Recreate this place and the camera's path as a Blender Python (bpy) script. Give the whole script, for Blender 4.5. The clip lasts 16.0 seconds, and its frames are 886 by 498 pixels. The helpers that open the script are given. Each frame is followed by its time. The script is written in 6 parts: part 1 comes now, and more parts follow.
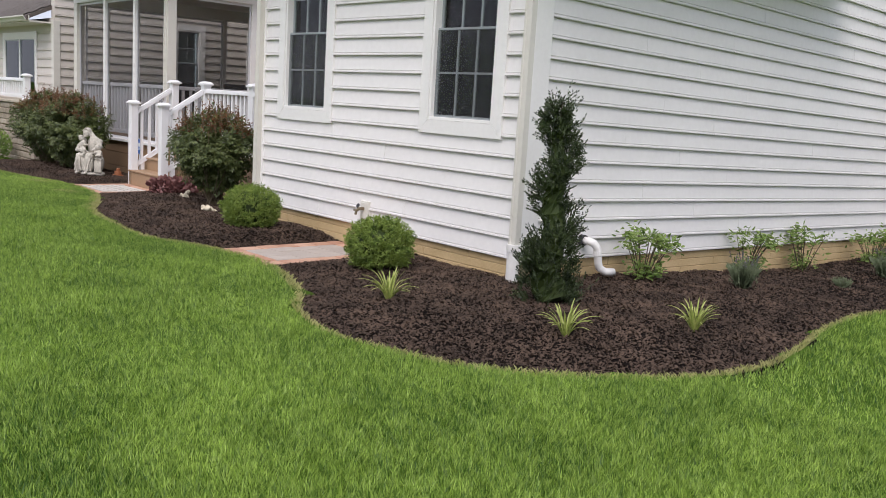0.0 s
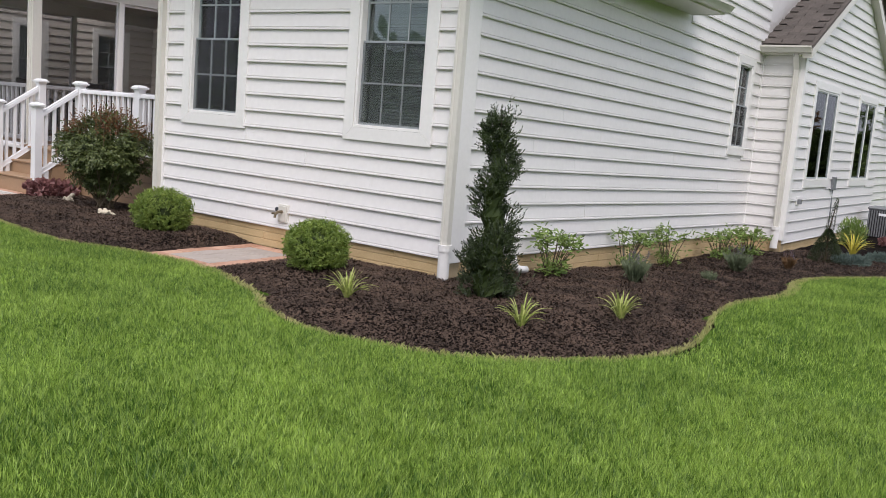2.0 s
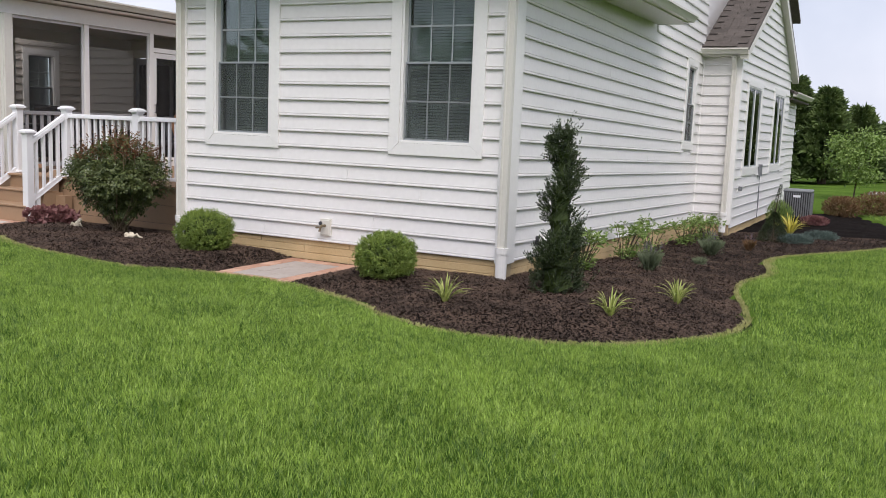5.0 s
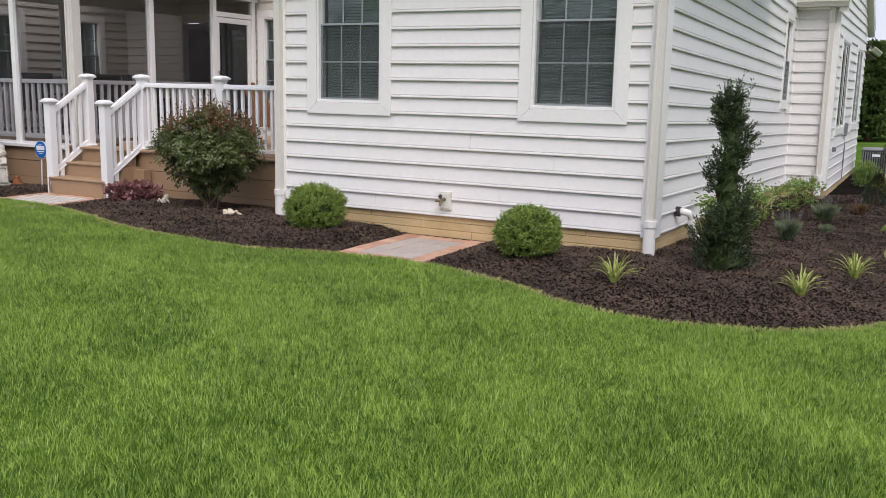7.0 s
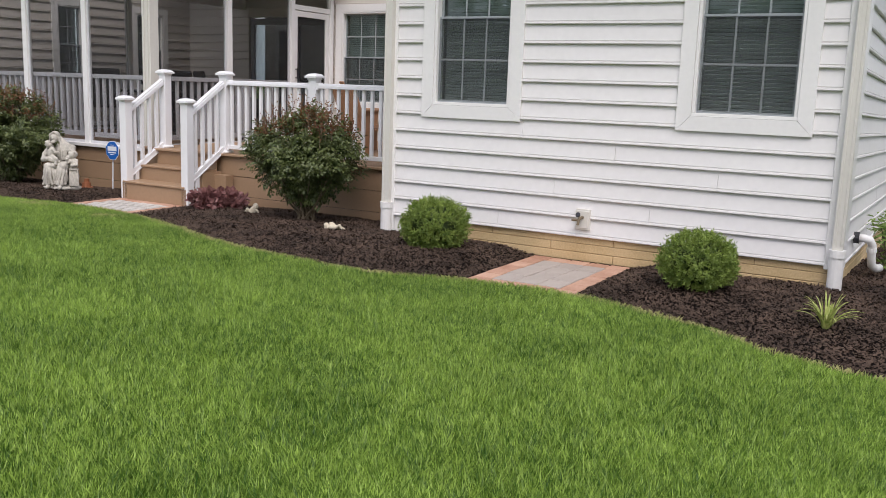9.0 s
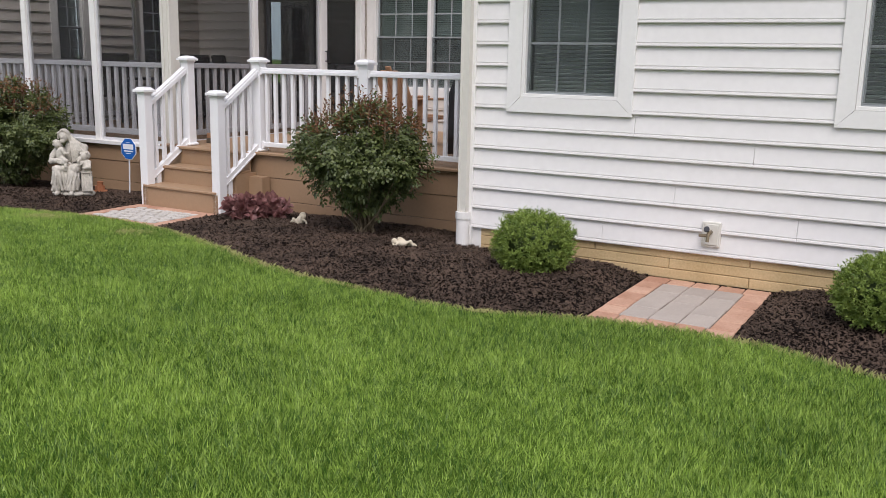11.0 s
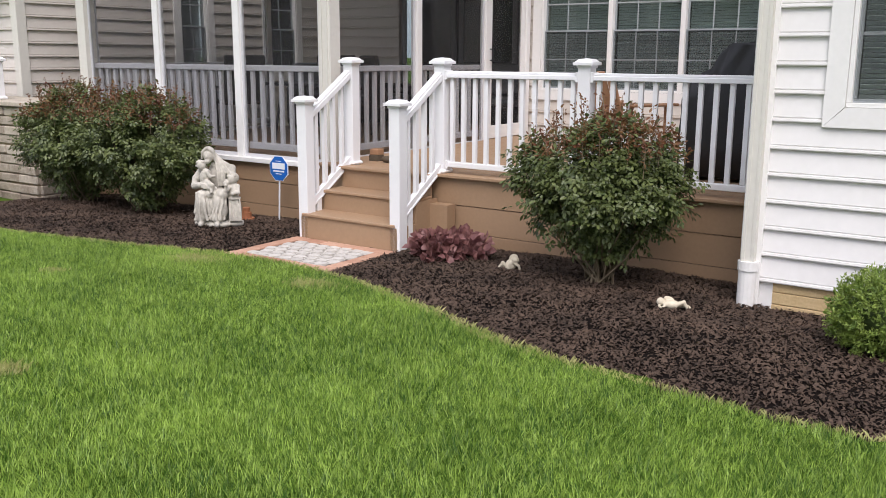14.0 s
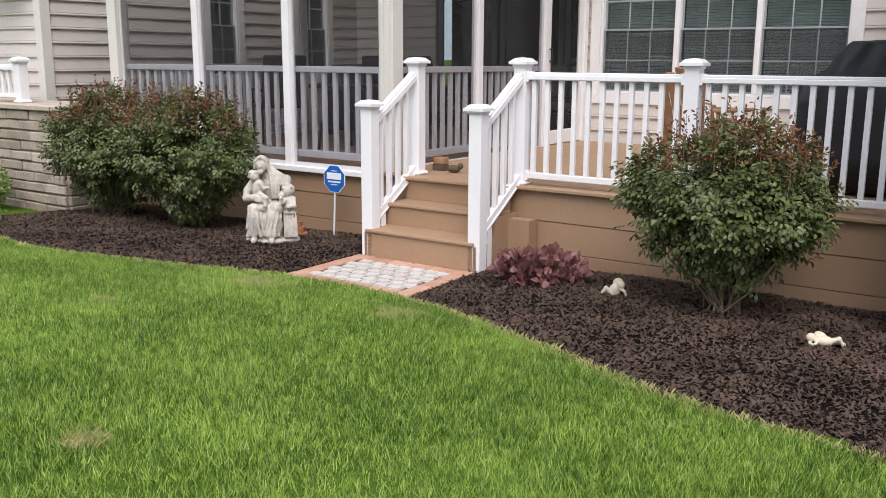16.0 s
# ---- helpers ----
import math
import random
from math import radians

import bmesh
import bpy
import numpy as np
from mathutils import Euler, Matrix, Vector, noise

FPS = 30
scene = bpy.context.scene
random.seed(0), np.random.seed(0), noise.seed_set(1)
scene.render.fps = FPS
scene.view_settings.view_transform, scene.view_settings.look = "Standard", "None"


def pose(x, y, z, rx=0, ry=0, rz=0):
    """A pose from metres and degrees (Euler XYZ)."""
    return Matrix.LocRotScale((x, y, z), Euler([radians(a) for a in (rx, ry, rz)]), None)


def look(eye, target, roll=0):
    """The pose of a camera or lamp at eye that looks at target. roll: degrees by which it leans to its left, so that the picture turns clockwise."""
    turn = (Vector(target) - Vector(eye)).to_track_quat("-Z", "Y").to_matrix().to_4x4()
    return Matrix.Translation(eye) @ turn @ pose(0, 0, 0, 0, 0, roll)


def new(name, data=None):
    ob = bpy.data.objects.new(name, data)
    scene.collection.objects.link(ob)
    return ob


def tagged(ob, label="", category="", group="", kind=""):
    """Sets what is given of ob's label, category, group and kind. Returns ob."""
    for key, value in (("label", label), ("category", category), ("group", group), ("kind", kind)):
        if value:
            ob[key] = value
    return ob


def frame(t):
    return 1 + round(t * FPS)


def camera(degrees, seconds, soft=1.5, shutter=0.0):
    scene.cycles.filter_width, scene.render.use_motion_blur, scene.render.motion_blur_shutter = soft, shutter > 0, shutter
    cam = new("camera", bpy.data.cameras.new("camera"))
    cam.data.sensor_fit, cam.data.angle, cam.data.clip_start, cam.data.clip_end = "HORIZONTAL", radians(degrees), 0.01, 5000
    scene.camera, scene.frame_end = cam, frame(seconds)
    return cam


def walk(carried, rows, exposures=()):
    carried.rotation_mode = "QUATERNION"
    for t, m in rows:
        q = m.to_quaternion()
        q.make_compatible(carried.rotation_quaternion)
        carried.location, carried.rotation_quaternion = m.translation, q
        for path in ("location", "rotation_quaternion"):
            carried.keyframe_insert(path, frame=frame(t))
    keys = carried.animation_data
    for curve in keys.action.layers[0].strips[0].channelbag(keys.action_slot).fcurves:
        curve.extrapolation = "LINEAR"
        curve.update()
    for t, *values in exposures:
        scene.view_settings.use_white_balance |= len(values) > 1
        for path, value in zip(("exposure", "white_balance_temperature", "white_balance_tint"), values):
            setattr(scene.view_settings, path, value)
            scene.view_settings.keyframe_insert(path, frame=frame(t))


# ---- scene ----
cam = camera(52.0, 16.0, soft=0.6)
PATH = [
    (0, (5.229, -5.601, 1.72), (3.763, -4.276, 1.409), 3.5),
    (0.5, (5.081, -5.813, 1.697), (3.741, -4.358, 1.404), 4.8),
    (1, (5.014, -6.152, 1.707), (3.775, -4.609, 1.416), 5.6),
    (1.5, (4.917, -6.408, 1.71), (3.718, -4.831, 1.432), 5.4),
    (2, (4.791, -6.713, 1.717), (3.629, -5.109, 1.438), 4.6),
    (2.5, (4.732, -7.091, 1.721), (3.611, -5.457, 1.445), 4.2),
    (3, (4.639, -7.403, 1.741), (3.565, -5.737, 1.469), 4.0),
    (3.2, (4.561, -7.5, 1.724), (3.517, -5.815, 1.456), 3.8),
    (5.3, (3.439, -8.318, 1.768), (2.522, -6.561, 1.501), 2.3),
    (5.5, (3.292, -8.348, 1.766), (2.373, -6.593, 1.492), 2.5),
    (6, (2.896, -8.428, 1.775), (1.978, -6.683, 1.441), 1.6),
    (6.5, (2.528, -8.377, 1.738), (1.603, -6.639, 1.386), 1.3),
    (7, (2.219, -8.24, 1.753), (1.29, -6.503, 1.406), 1.2),
    (7.5, (1.837, -8.163, 1.737), (0.891, -6.436, 1.39), 1.4),
    (8, (1.497, -8.063, 1.698), (0.538, -6.343, 1.35), 1.6),
    (8.5, (1.192, -7.856, 1.714), (0.217, -6.144, 1.375), 1.9),
    (9, (0.825, -7.724, 1.748), (-0.158, -6.017, 1.399), 2.0),
    (9.2, (0.683, -7.684, 1.753), (-0.304, -5.979, 1.41), 1.9),
    (11.3, (-0.827, -6.786, 1.884), (-1.784, -5.078, 1.475), 1.3),
    (11.5, (-0.976, -6.718, 1.896), (-1.932, -5.009, 1.49), 1.6),
    (12, (-1.297, -6.563, 1.886), (-2.27, -4.864, 1.475), 1.4),
    (12.5, (-1.638, -6.436, 1.87), (-2.658, -4.766, 1.461), 1.0),
    (13, (-1.938, -6.164, 1.877), (-3.017, -4.529, 1.473), 0.2),
    (13.5, (-2.256, -5.979, 1.861), (-3.367, -4.366, 1.454), 0.3),
    (14, (-2.643, -5.909, 1.874), (-3.753, -4.298, 1.459), 0.3),
    (14.5, (-2.87, -5.724, 1.858), (-3.979, -4.112, 1.444), 0.2),
    (15, (-3.073, -5.616, 1.876), (-4.16, -3.992, 1.451), 0.1),
    (15.5, (-3.337, -5.656, 1.859), (-4.435, -4.035, 1.452), 0.1),
    (16, (-3.615, -5.638, 1.854), (-4.725, -4.026, 1.443), 0.3),
]
walk(cam, [(t, look(eye, target, roll)) for t, eye, target, roll in PATH],
     [(0.0, 0.74, 6300, 17), (9.0, 0.68, 6300, 17), (12.5, 0.72, 6300, 17), (13.5, 0.93, 6300, 17), (16.0, 1.0, 6300, 17)])

# ---- world, sun, exposure ----
world = bpy.data.worlds.new("overcast_sky")
scene.world = world
world.use_nodes = True
wn, wl = world.node_tree.nodes, world.node_tree.links
sky = wn.new("ShaderNodeTexSky")
sky.sky_type, sky.sun_disc = "NISHITA", False
sky.sun_elevation, sky.sun_rotation = radians(53), radians(144)
sky.air_density, sky.dust_density = 1.0, 4.0
cloud_pos = wn.new("ShaderNodeTexCoord")
cloud_noise = wn.new("ShaderNodeTexNoise")
cloud_noise.inputs["Scale"].default_value, cloud_noise.inputs["Detail"].default_value = 3.0, 5.0
cloud_ramp = wn.new("ShaderNodeValToRGB")
cloud_ramp.color_ramp.elements[0].position, cloud_ramp.color_ramp.elements[0].color = 0.3, (5.3, 5.9, 6.8, 1)
cloud_ramp.color_ramp.elements[1].position, cloud_ramp.color_ramp.elements[1].color = 0.7, (9.2, 9.4, 9.7, 1)
cloud_mix = wn.new("ShaderNodeMix")
cloud_mix.data_type = "RGBA"
cloud_mix.inputs["Factor"].default_value = 0.85
wl.new(cloud_pos.outputs["Generated"], cloud_noise.inputs["Vector"])
wl.new(cloud_noise.outputs["Fac"], cloud_ramp.inputs["Fac"])
wl.new(sky.outputs["Color"], cloud_mix.inputs["A"])
wl.new(cloud_ramp.outputs["Color"], cloud_mix.inputs["B"])
wl.new(cloud_mix.outputs["Result"], wn["Background"].inputs["Color"])
wn["Background"].inputs["Strength"].default_value = 0.078

sun_data = bpy.data.lights.new("sun", "SUN")
sun_data.energy, sun_data.angle, sun_data.color = 1.5, radians(38), (1.0, 0.95, 0.88)
sun = new("sun", sun_data)
sun.matrix_world = look((11, -15, 25), (0, 0, 0))


# ---- materials ----
def shader(name, color, rough=0.6, metal=0.0, vary=0.12, fine=40.0, coarse=1.5, bump=0.0, bump_scale=120.0, tint=None, spec=0.5, each=0.0):
    """A surface with fine grain and coarse mottling, in metres of object space; each: brightness spread from piece to piece."""
    m = bpy.data.materials.new(name)
    m.use_nodes = True
    n, l = m.node_tree.nodes, m.node_tree.links
    b = n["Principled BSDF"]
    b.inputs["Roughness"].default_value, b.inputs["Metallic"].default_value = rough, metal
    b.inputs["Specular IOR Level"].default_value = spec
    pos = n.new("ShaderNodeNewGeometry")
    n1, n2 = n.new("ShaderNodeTexNoise"), n.new("ShaderNodeTexNoise")
    n1.inputs["Scale"].default_value, n1.inputs["Detail"].default_value = fine, 4
    n2.inputs["Scale"].default_value, n2.inputs["Detail"].default_value = coarse, 3
    for k in (n1, n2):
        l.new(pos.outputs["Position"], k.inputs["Vector"])
    add = n.new("ShaderNodeMath")
    add.operation = "ADD"
    l.new(n1.outputs["Fac"], add.inputs[0])
    l.new(n2.outputs["Fac"], add.inputs[1])
    last = add.outputs[0]
    if each:
        info = n.new("ShaderNodeObjectInfo")
        mul = n.new("ShaderNodeMath")
        mul.operation = "MULTIPLY_ADD"
        mul.inputs[1].default_value, mul.inputs[2].default_value = each, -each / 2
        l.new(info.outputs["Random"], mul.inputs[0])
        add2 = n.new("ShaderNodeMath")
        add2.operation = "ADD"
        l.new(last, add2.inputs[0])
        l.new(mul.outputs[0], add2.inputs[1])
        last = add2.outputs[0]
    ramp = n.new("ShaderNodeValToRGB")
    ramp.color_ramp.elements[0].position, ramp.color_ramp.elements[1].position = 0.3, 0.75
    half = n.new("ShaderNodeMath")
    half.operation = "MULTIPLY"
    half.inputs[1].default_value = 0.5
    l.new(last, half.inputs[0])
    l.new(half.outputs[0], ramp.inputs["Fac"])
    other = tint or color
    ramp.color_ramp.elements[0].color = (*[c * (1 - vary) for c in color], 1)
    ramp.color_ramp.elements[1].color = (*[min(1, c * (1 + vary)) for c in other], 1)
    l.new(ramp.outputs["Color"], b.inputs["Base Color"])
    if bump:
        nb, bp = n.new("ShaderNodeTexNoise"), n.new("ShaderNodeBump")
        nb.inputs["Scale"].default_value, nb.inputs["Detail"].default_value = bump_scale, 4
        bp.inputs["Strength"].default_value, bp.inputs["Distance"].default_value = bump, 0.01
        l.new(pos.outputs["Position"], nb.inputs["Vector"])
        l.new(nb.outputs["Fac"], bp.inputs["Height"])
        l.new(bp.outputs["Normal"], b.inputs["Normal"])
    return m


def leafy(name, dark, light, rough=0.5, scale=14.0, spread=0.35, through_light=0.25, toned=0.0):
    """Leaves: hue from piece to piece and from clump to clump, with some light passing through."""
    m = bpy.data.materials.new(name)
    m.use_nodes = True
    n, l = m.node_tree.nodes, m.node_tree.links
    b = n["Principled BSDF"]
    b.inputs["Roughness"].default_value = rough
    pos, no, ramp = n.new("ShaderNodeNewGeometry"), n.new("ShaderNodeTexNoise"), n.new("ShaderNodeValToRGB")
    no.inputs["Scale"].default_value, no.inputs["Detail"].default_value = scale, 6
    l.new(pos.outputs["Position"], no.inputs["Vector"])
    if toned:
        at, mix = n.new("ShaderNodeAttribute"), n.new("ShaderNodeMath")
        at.attribute_name = "tone"
        mix.operation = "MULTIPLY_ADD"
        mix.inputs[1].default_value = toned
        tuft, both = n.new("ShaderNodeTexNoise"), n.new("ShaderNodeMix")
        tuft.inputs["Scale"].default_value, tuft.inputs["Detail"].default_value = 19.0, 2
        both.inputs["Factor"].default_value = 0.55
        l.new(pos.outputs["Position"], tuft.inputs["Vector"])
        l.new(no.outputs["Fac"], both.inputs["A"])
        l.new(tuft.outputs["Fac"], both.inputs["B"])
        l.new(at.outputs["Fac"], mix.inputs[0])
        l.new(both.outputs["Result"], mix.inputs[2])
        l.new(mix.outputs[0], ramp.inputs["Fac"])
    else:
        l.new(no.outputs["Fac"], ramp.inputs["Fac"])
    ramp.color_ramp.elements[0].position, ramp.color_ramp.elements[1].position = 0.5 - spread / 2, 0.5 + spread / 2
    ramp.color_ramp.elements[0].color, ramp.color_ramp.elements[1].color = (*dark, 1), (*light, 1)
    l.new(ramp.outputs["Color"], b.inputs["Base Color"])
    tr, mx = n.new("ShaderNodeBsdfTranslucent"), n.new("ShaderNodeMixShader")
    l.new(ramp.outputs["Color"], tr.inputs["Color"])
    mx.inputs["Fac"].default_value = through_light
    l.new(b.outputs["BSDF"], mx.inputs[1])
    l.new(tr.outputs["BSDF"], mx.inputs[2])
    l.new(mx.outputs["Shader"], n["Material Output"].inputs["Surface"])
    return m


def glazing(name, tint):
    """A thin pane: lets light through with a tint and mirrors the sky at its angle."""
    m = bpy.data.materials.new(name)
    m.use_nodes = True
    n, l = m.node_tree.nodes, m.node_tree.links
    n.remove(n["Principled BSDF"])
    t, g, f, mx = n.new("ShaderNodeBsdfTransparent"), n.new("ShaderNodeBsdfGlossy"), n.new("ShaderNodeFresnel"), n.new("ShaderNodeMixShader")
    t.inputs["Color"].default_value = (*tint, 1)
    g.inputs["Roughness"].default_value = 0.02
    f.inputs["IOR"].default_value = 1.5
    l.new(f.outputs["Fac"], mx.inputs["Fac"])
    l.new(t.outputs["BSDF"], mx.inputs[1])
    l.new(g.outputs["BSDF"], mx.inputs[2])
    l.new(mx.outputs["Shader"], n["Material Output"].inputs["Surface"])
    return m


def mesh_screen(name, color, cover):
    """Insect mesh: fine dark threads that cover part of the view."""
    m = bpy.data.materials.new(name)
    m.use_nodes = True
    n, l = m.node_tree.nodes, m.node_tree.links
    b = n["Principled BSDF"]
    b.inputs["Base Color"].default_value, b.inputs["Roughness"].default_value = (*color, 1), 0.6
    t, mx = n.new("ShaderNodeBsdfTransparent"), n.new("ShaderNodeMixShader")
    mx.inputs["Fac"].default_value = cover
    l.new(t.outputs["BSDF"], mx.inputs[1])
    l.new(b.outputs["BSDF"], mx.inputs[2])
    l.new(mx.outputs["Shader"], n["Material Output"].inputs["Surface"])
    return m


SIDING = shader("white_vinyl_siding", (0.775, 0.76, 0.745), 0.45, vary=0.05, fine=18, coarse=0.7, bump=0.03, bump_scale=60, each=0.10)
# beige of the wing; on the kitchen wall its darker tone stands for shade
BEIGE_AND_SHADE = shader("beige_and_shade_siding", (0.62, 0.575, 0.52), 0.45, vary=0.05, fine=18, coarse=0.7, bump=0.03, bump_scale=60, each=0.10)
TRIM = shader("white_trim", (0.82, 0.81, 0.79), 0.4, vary=0.04, fine=25, coarse=1.2)
CREAM = shader("cream_metal", (0.66, 0.64, 0.58), 0.4, vary=0.05, fine=25, coarse=1.2)
VINYL = shader("white_vinyl_rail", (0.82, 0.82, 0.83), 0.3, vary=0.02, fine=25, coarse=1.2)
SASH = shader("grey_sash", (0.30, 0.33, 0.34), 0.4, vary=0.04)
BAR = shader("grey_glazing_bar", (0.34, 0.37, 0.38), 0.5, vary=0.04)
GREYRAIL = shader("grey_painted_rail", (0.60, 0.60, 0.62), 0.5, vary=0.06)
GLASS = glazing("window_glass", (0.72, 0.78, 0.77))
SCREEN = mesh_screen("porch_screen", (0.05, 0.05, 0.053), 0.17)
WSCREEN = mesh_screen("window_screen", (0.06, 0.065, 0.07), 0.20)
BLIND = shader("window_blind", (0.78, 0.80, 0.79), 0.7, vary=0.05)
# near-black paint standing in for unlit depth behind glass and under boards
PAINTED_DARK = shader("painted_darkness", (0.03, 0.03, 0.032), 0.9, vary=0.2)
BRICK = shader("tan_foundation_course", (0.52, 0.37, 0.18), 0.8, vary=0.14, fine=60, coarse=3, bump=0.25, each=0.12, tint=(0.58, 0.44, 0.25))
MORTAR = shader("foundation_mortar", (0.42, 0.33, 0.20), 0.9, vary=0.15, bump=0.3)
DECK = shader("tan_composite", (0.345, 0.225, 0.135), 0.55, vary=0.10, fine=35, coarse=1.2, bump=0.08, each=0.12)
PAVER_RED = shader("red_paver", (0.43, 0.22, 0.14), 0.8, vary=0.16, fine=80, coarse=5, bump=0.25, each=0.5, tint=(0.50, 0.32, 0.23))
PAVER_GREY = shader("grey_paver", (0.38, 0.33, 0.29), 0.8, vary=0.12, fine=80, coarse=5, bump=0.25, each=0.4)
COBBLE = shader("pale_cobble", (0.52, 0.49, 0.45), 0.75, vary=0.15, fine=70, coarse=8, bump=0.3, each=0.4)
JOINT = shader("paver_joint_sand", (0.12, 0.09, 0.07), 0.95, vary=0.2)
MULCH = shader("dark_bark_mulch", (0.010, 0.0075, 0.0065), 1.0, vary=0.5, fine=60, coarse=3, bump=1.0, bump_scale=70, spec=0.05)
CHIP = shader("bark_chip", (0.025, 0.0175, 0.0135), 0.8, vary=0.5, fine=55, coarse=3, bump=0.4, spec=0.25, tint=(0.100, 0.067, 0.048))
SOIL = shader("lawn_thatch", (0.045, 0.090, 0.010), 1.0, vary=0.4, fine=45, coarse=0.8, bump=1.0, bump_scale=90, spec=0.02, tint=(0.095, 0.160, 0.026))
GRASS = leafy("grass_blade", (0.030, 0.100, 0.005), (0.41, 0.575, 0.105), 0.5, 1.6, 0.46, 0.25, 0.46)
DRYGRASS = leafy("dry_edge_grass", (0.27, 0.30, 0.08), (0.56, 0.52, 0.24), 0.7, 9.0, 0.5, 0.2)
ROSE = leafy("rose_leaf", (0.026, 0.050, 0.012), (0.19, 0.225, 0.072), 0.42, 13.0, 0.45)
ROSE_RED = leafy("new_rose_growth", (0.13, 0.040, 0.020), (0.25, 0.135, 0.055), 0.45, 11.0, 0.3)
BOXWOOD = leafy("boxwood_leaf", (0.080, 0.150, 0.022), (0.36, 0.46, 0.095), 0.5, 16.0, 0.45)
# dark green of the shrub cores: inner shade put into the colour
CORE_SHADE = leafy("painted_core_shade", (0.020, 0.040, 0.006), (0.06, 0.09, 0.015), 0.7, 16.0, 0.45)
YEW = leafy("yew_needle", (0.010, 0.022, 0.008), (0.070, 0.100, 0.032), 0.45, 20.0, 0.4, 0.12)
PEONY = leafy("peony_leaf", (0.095, 0.180, 0.030), (0.33, 0.44, 0.12), 0.45, 12.0, 0.4)
SAGE = leafy("lavender_leaf", (0.10, 0.14, 0.07), (0.24, 0.28, 0.17), 0.7, 14.0, 0.4)
LAVENDER = leafy("lavender_flower", (0.14, 0.11, 0.17), (0.26, 0.22, 0.30), 0.7, 20.0, 0.4)
LILY = leafy("striped_lily_leaf", (0.22, 0.31, 0.05), (0.56, 0.58, 0.20), 0.45, 40.0, 0.35)
YELLOW = leafy("yellow_yucca_leaf", (0.50, 0.45, 0.05), (0.70, 0.62, 0.14), 0.45, 30.0, 0.4)
BLUE = leafy("blue_juniper", (0.07, 0.11, 0.09), (0.17, 0.23, 0.20), 0.6, 14.0, 0.4)
HEUCHERA = leafy("burgundy_leaf", (0.10, 0.028, 0.035), (0.36, 0.18, 0.16), 0.5, 18.0, 0.45)
RUSSET = leafy("russet_shrub_leaf", (0.12, 0.07, 0.03), (0.26, 0.15, 0.07), 0.6, 8.0, 0.4)
CONIFER = leafy("dark_conifer", (0.050, 0.090, 0.028), (0.20, 0.27, 0.085), 0.6, 3.5, 0.4)
BROADLEAF = leafy("spring_leaf", (0.075, 0.120, 0.030), (0.17, 0.24, 0.075), 0.6, 2.5, 0.4)
CANE = shader("rose_cane", (0.17, 0.13, 0.08), 0.8, vary=0.3, bump=0.3)
BARK = shader("stem_bark", (0.10, 0.075, 0.05), 0.9, vary=0.3, bump=0.5)
STATUE = shader("weathered_cast_stone", (0.50, 0.47, 0.41), 0.9, vary=0.35, fine=30, coarse=6, bump=0.25, bump_scale=160, spec=0.3)
FIGURINE = shader("cream_resin", (0.62, 0.55, 0.42), 0.6, vary=0.15, fine=60, coarse=20, bump=0.15)
TERRACOTTA = shader("terracotta", (0.42, 0.17, 0.08), 0.8, vary=0.2, bump=0.2)
SHINGLE = shader("brown_asphalt_shingle", (0.10, 0.085, 0.075), 0.95, vary=0.35, fine=120, coarse=6, bump=0.5, bump_scale=200, each=0.35)
BLACKCOVER = shader("black_vinyl_cover", (0.018, 0.018, 0.02), 0.45, vary=0.25, coarse=5, bump=0.3, bump_scale=15)
CHAIRWOOD = shader("cedar_wood", (0.36, 0.20, 0.11), 0.6, vary=0.2, fine=20, coarse=4, bump=0.1)
WICKER = shader("dark_woven_resin", (0.030, 0.027, 0.025), 0.6, vary=0.3, fine=90, coarse=6, bump=0.6, bump_scale=70)
METAL = shader("grey_painted_metal", (0.20, 0.21, 0.22), 0.5, 0.3, vary=0.1)
DARKMETAL = shader("dark_metal", (0.05, 0.05, 0.055), 0.45, 0.6, vary=0.1)
BRASS = shader("weathered_brass", (0.25, 0.20, 0.13), 0.4, 0.8, vary=0.2)
PVC = shader("white_pvc", (0.80, 0.79, 0.77), 0.35, vary=0.04, coarse=8)
SIGNBLUE = shader("sign_blue", (0.012, 0.12, 0.46), 0.4, vary=0.04)
SIGNWHITE = shader("sign_white", (0.80, 0.82, 0.85), 0.5, vary=0.03)
STONE = shader("tan_block_stone", (0.34, 0.275, 0.21), 0.9, vary=0.22, fine=40, coarse=5, bump=0.7, each=0.7, tint=(0.42, 0.37, 0.30))
CONCRETE = shader("pale_concrete", (0.50, 0.47, 0.42), 0.9, vary=0.12, bump=0.2)
ROAD = shader("asphalt_path", (0.34, 0.33, 0.31), 0.9, vary=0.1, bump=0.2)


# ---- helpers of this scene ----
def part(name, bm, material, parent=None, label="", smooth=False):
    me = bpy.data.meshes.new(name)
    if isinstance(bm, bmesh.types.BMesh):
        bmesh.ops.recalc_face_normals(bm, faces=bm.faces)
        bm.to_mesh(me)
        bm.free()
    else:
        me = bm
    me.materials.append(material)
    if smooth:
        me.polygons.foreach_set("use_smooth", [True] * len(me.polygons))
    ob = new(name, me)
    if parent:
        ob.parent = parent
    if label:
        ob["label"] = label
    return ob


def piece(name, me, parent, at=(0, 0, 0), turn=0.0, scale=(1, 1, 1)):
    """Another object on a shared mesh."""
    ob = new(name, me)
    ob.parent = parent
    ob.matrix_basis = Matrix.LocRotScale(at, Euler((0, 0, turn)), scale)
    return ob


def thing(name, at, label, category, group="", kind="", turn=0.0):
    ob = new(name)
    ob.empty_display_size = 0.1
    ob.matrix_basis = pose(*at, 0, 0, turn)
    return tagged(ob, label, category, group, kind)


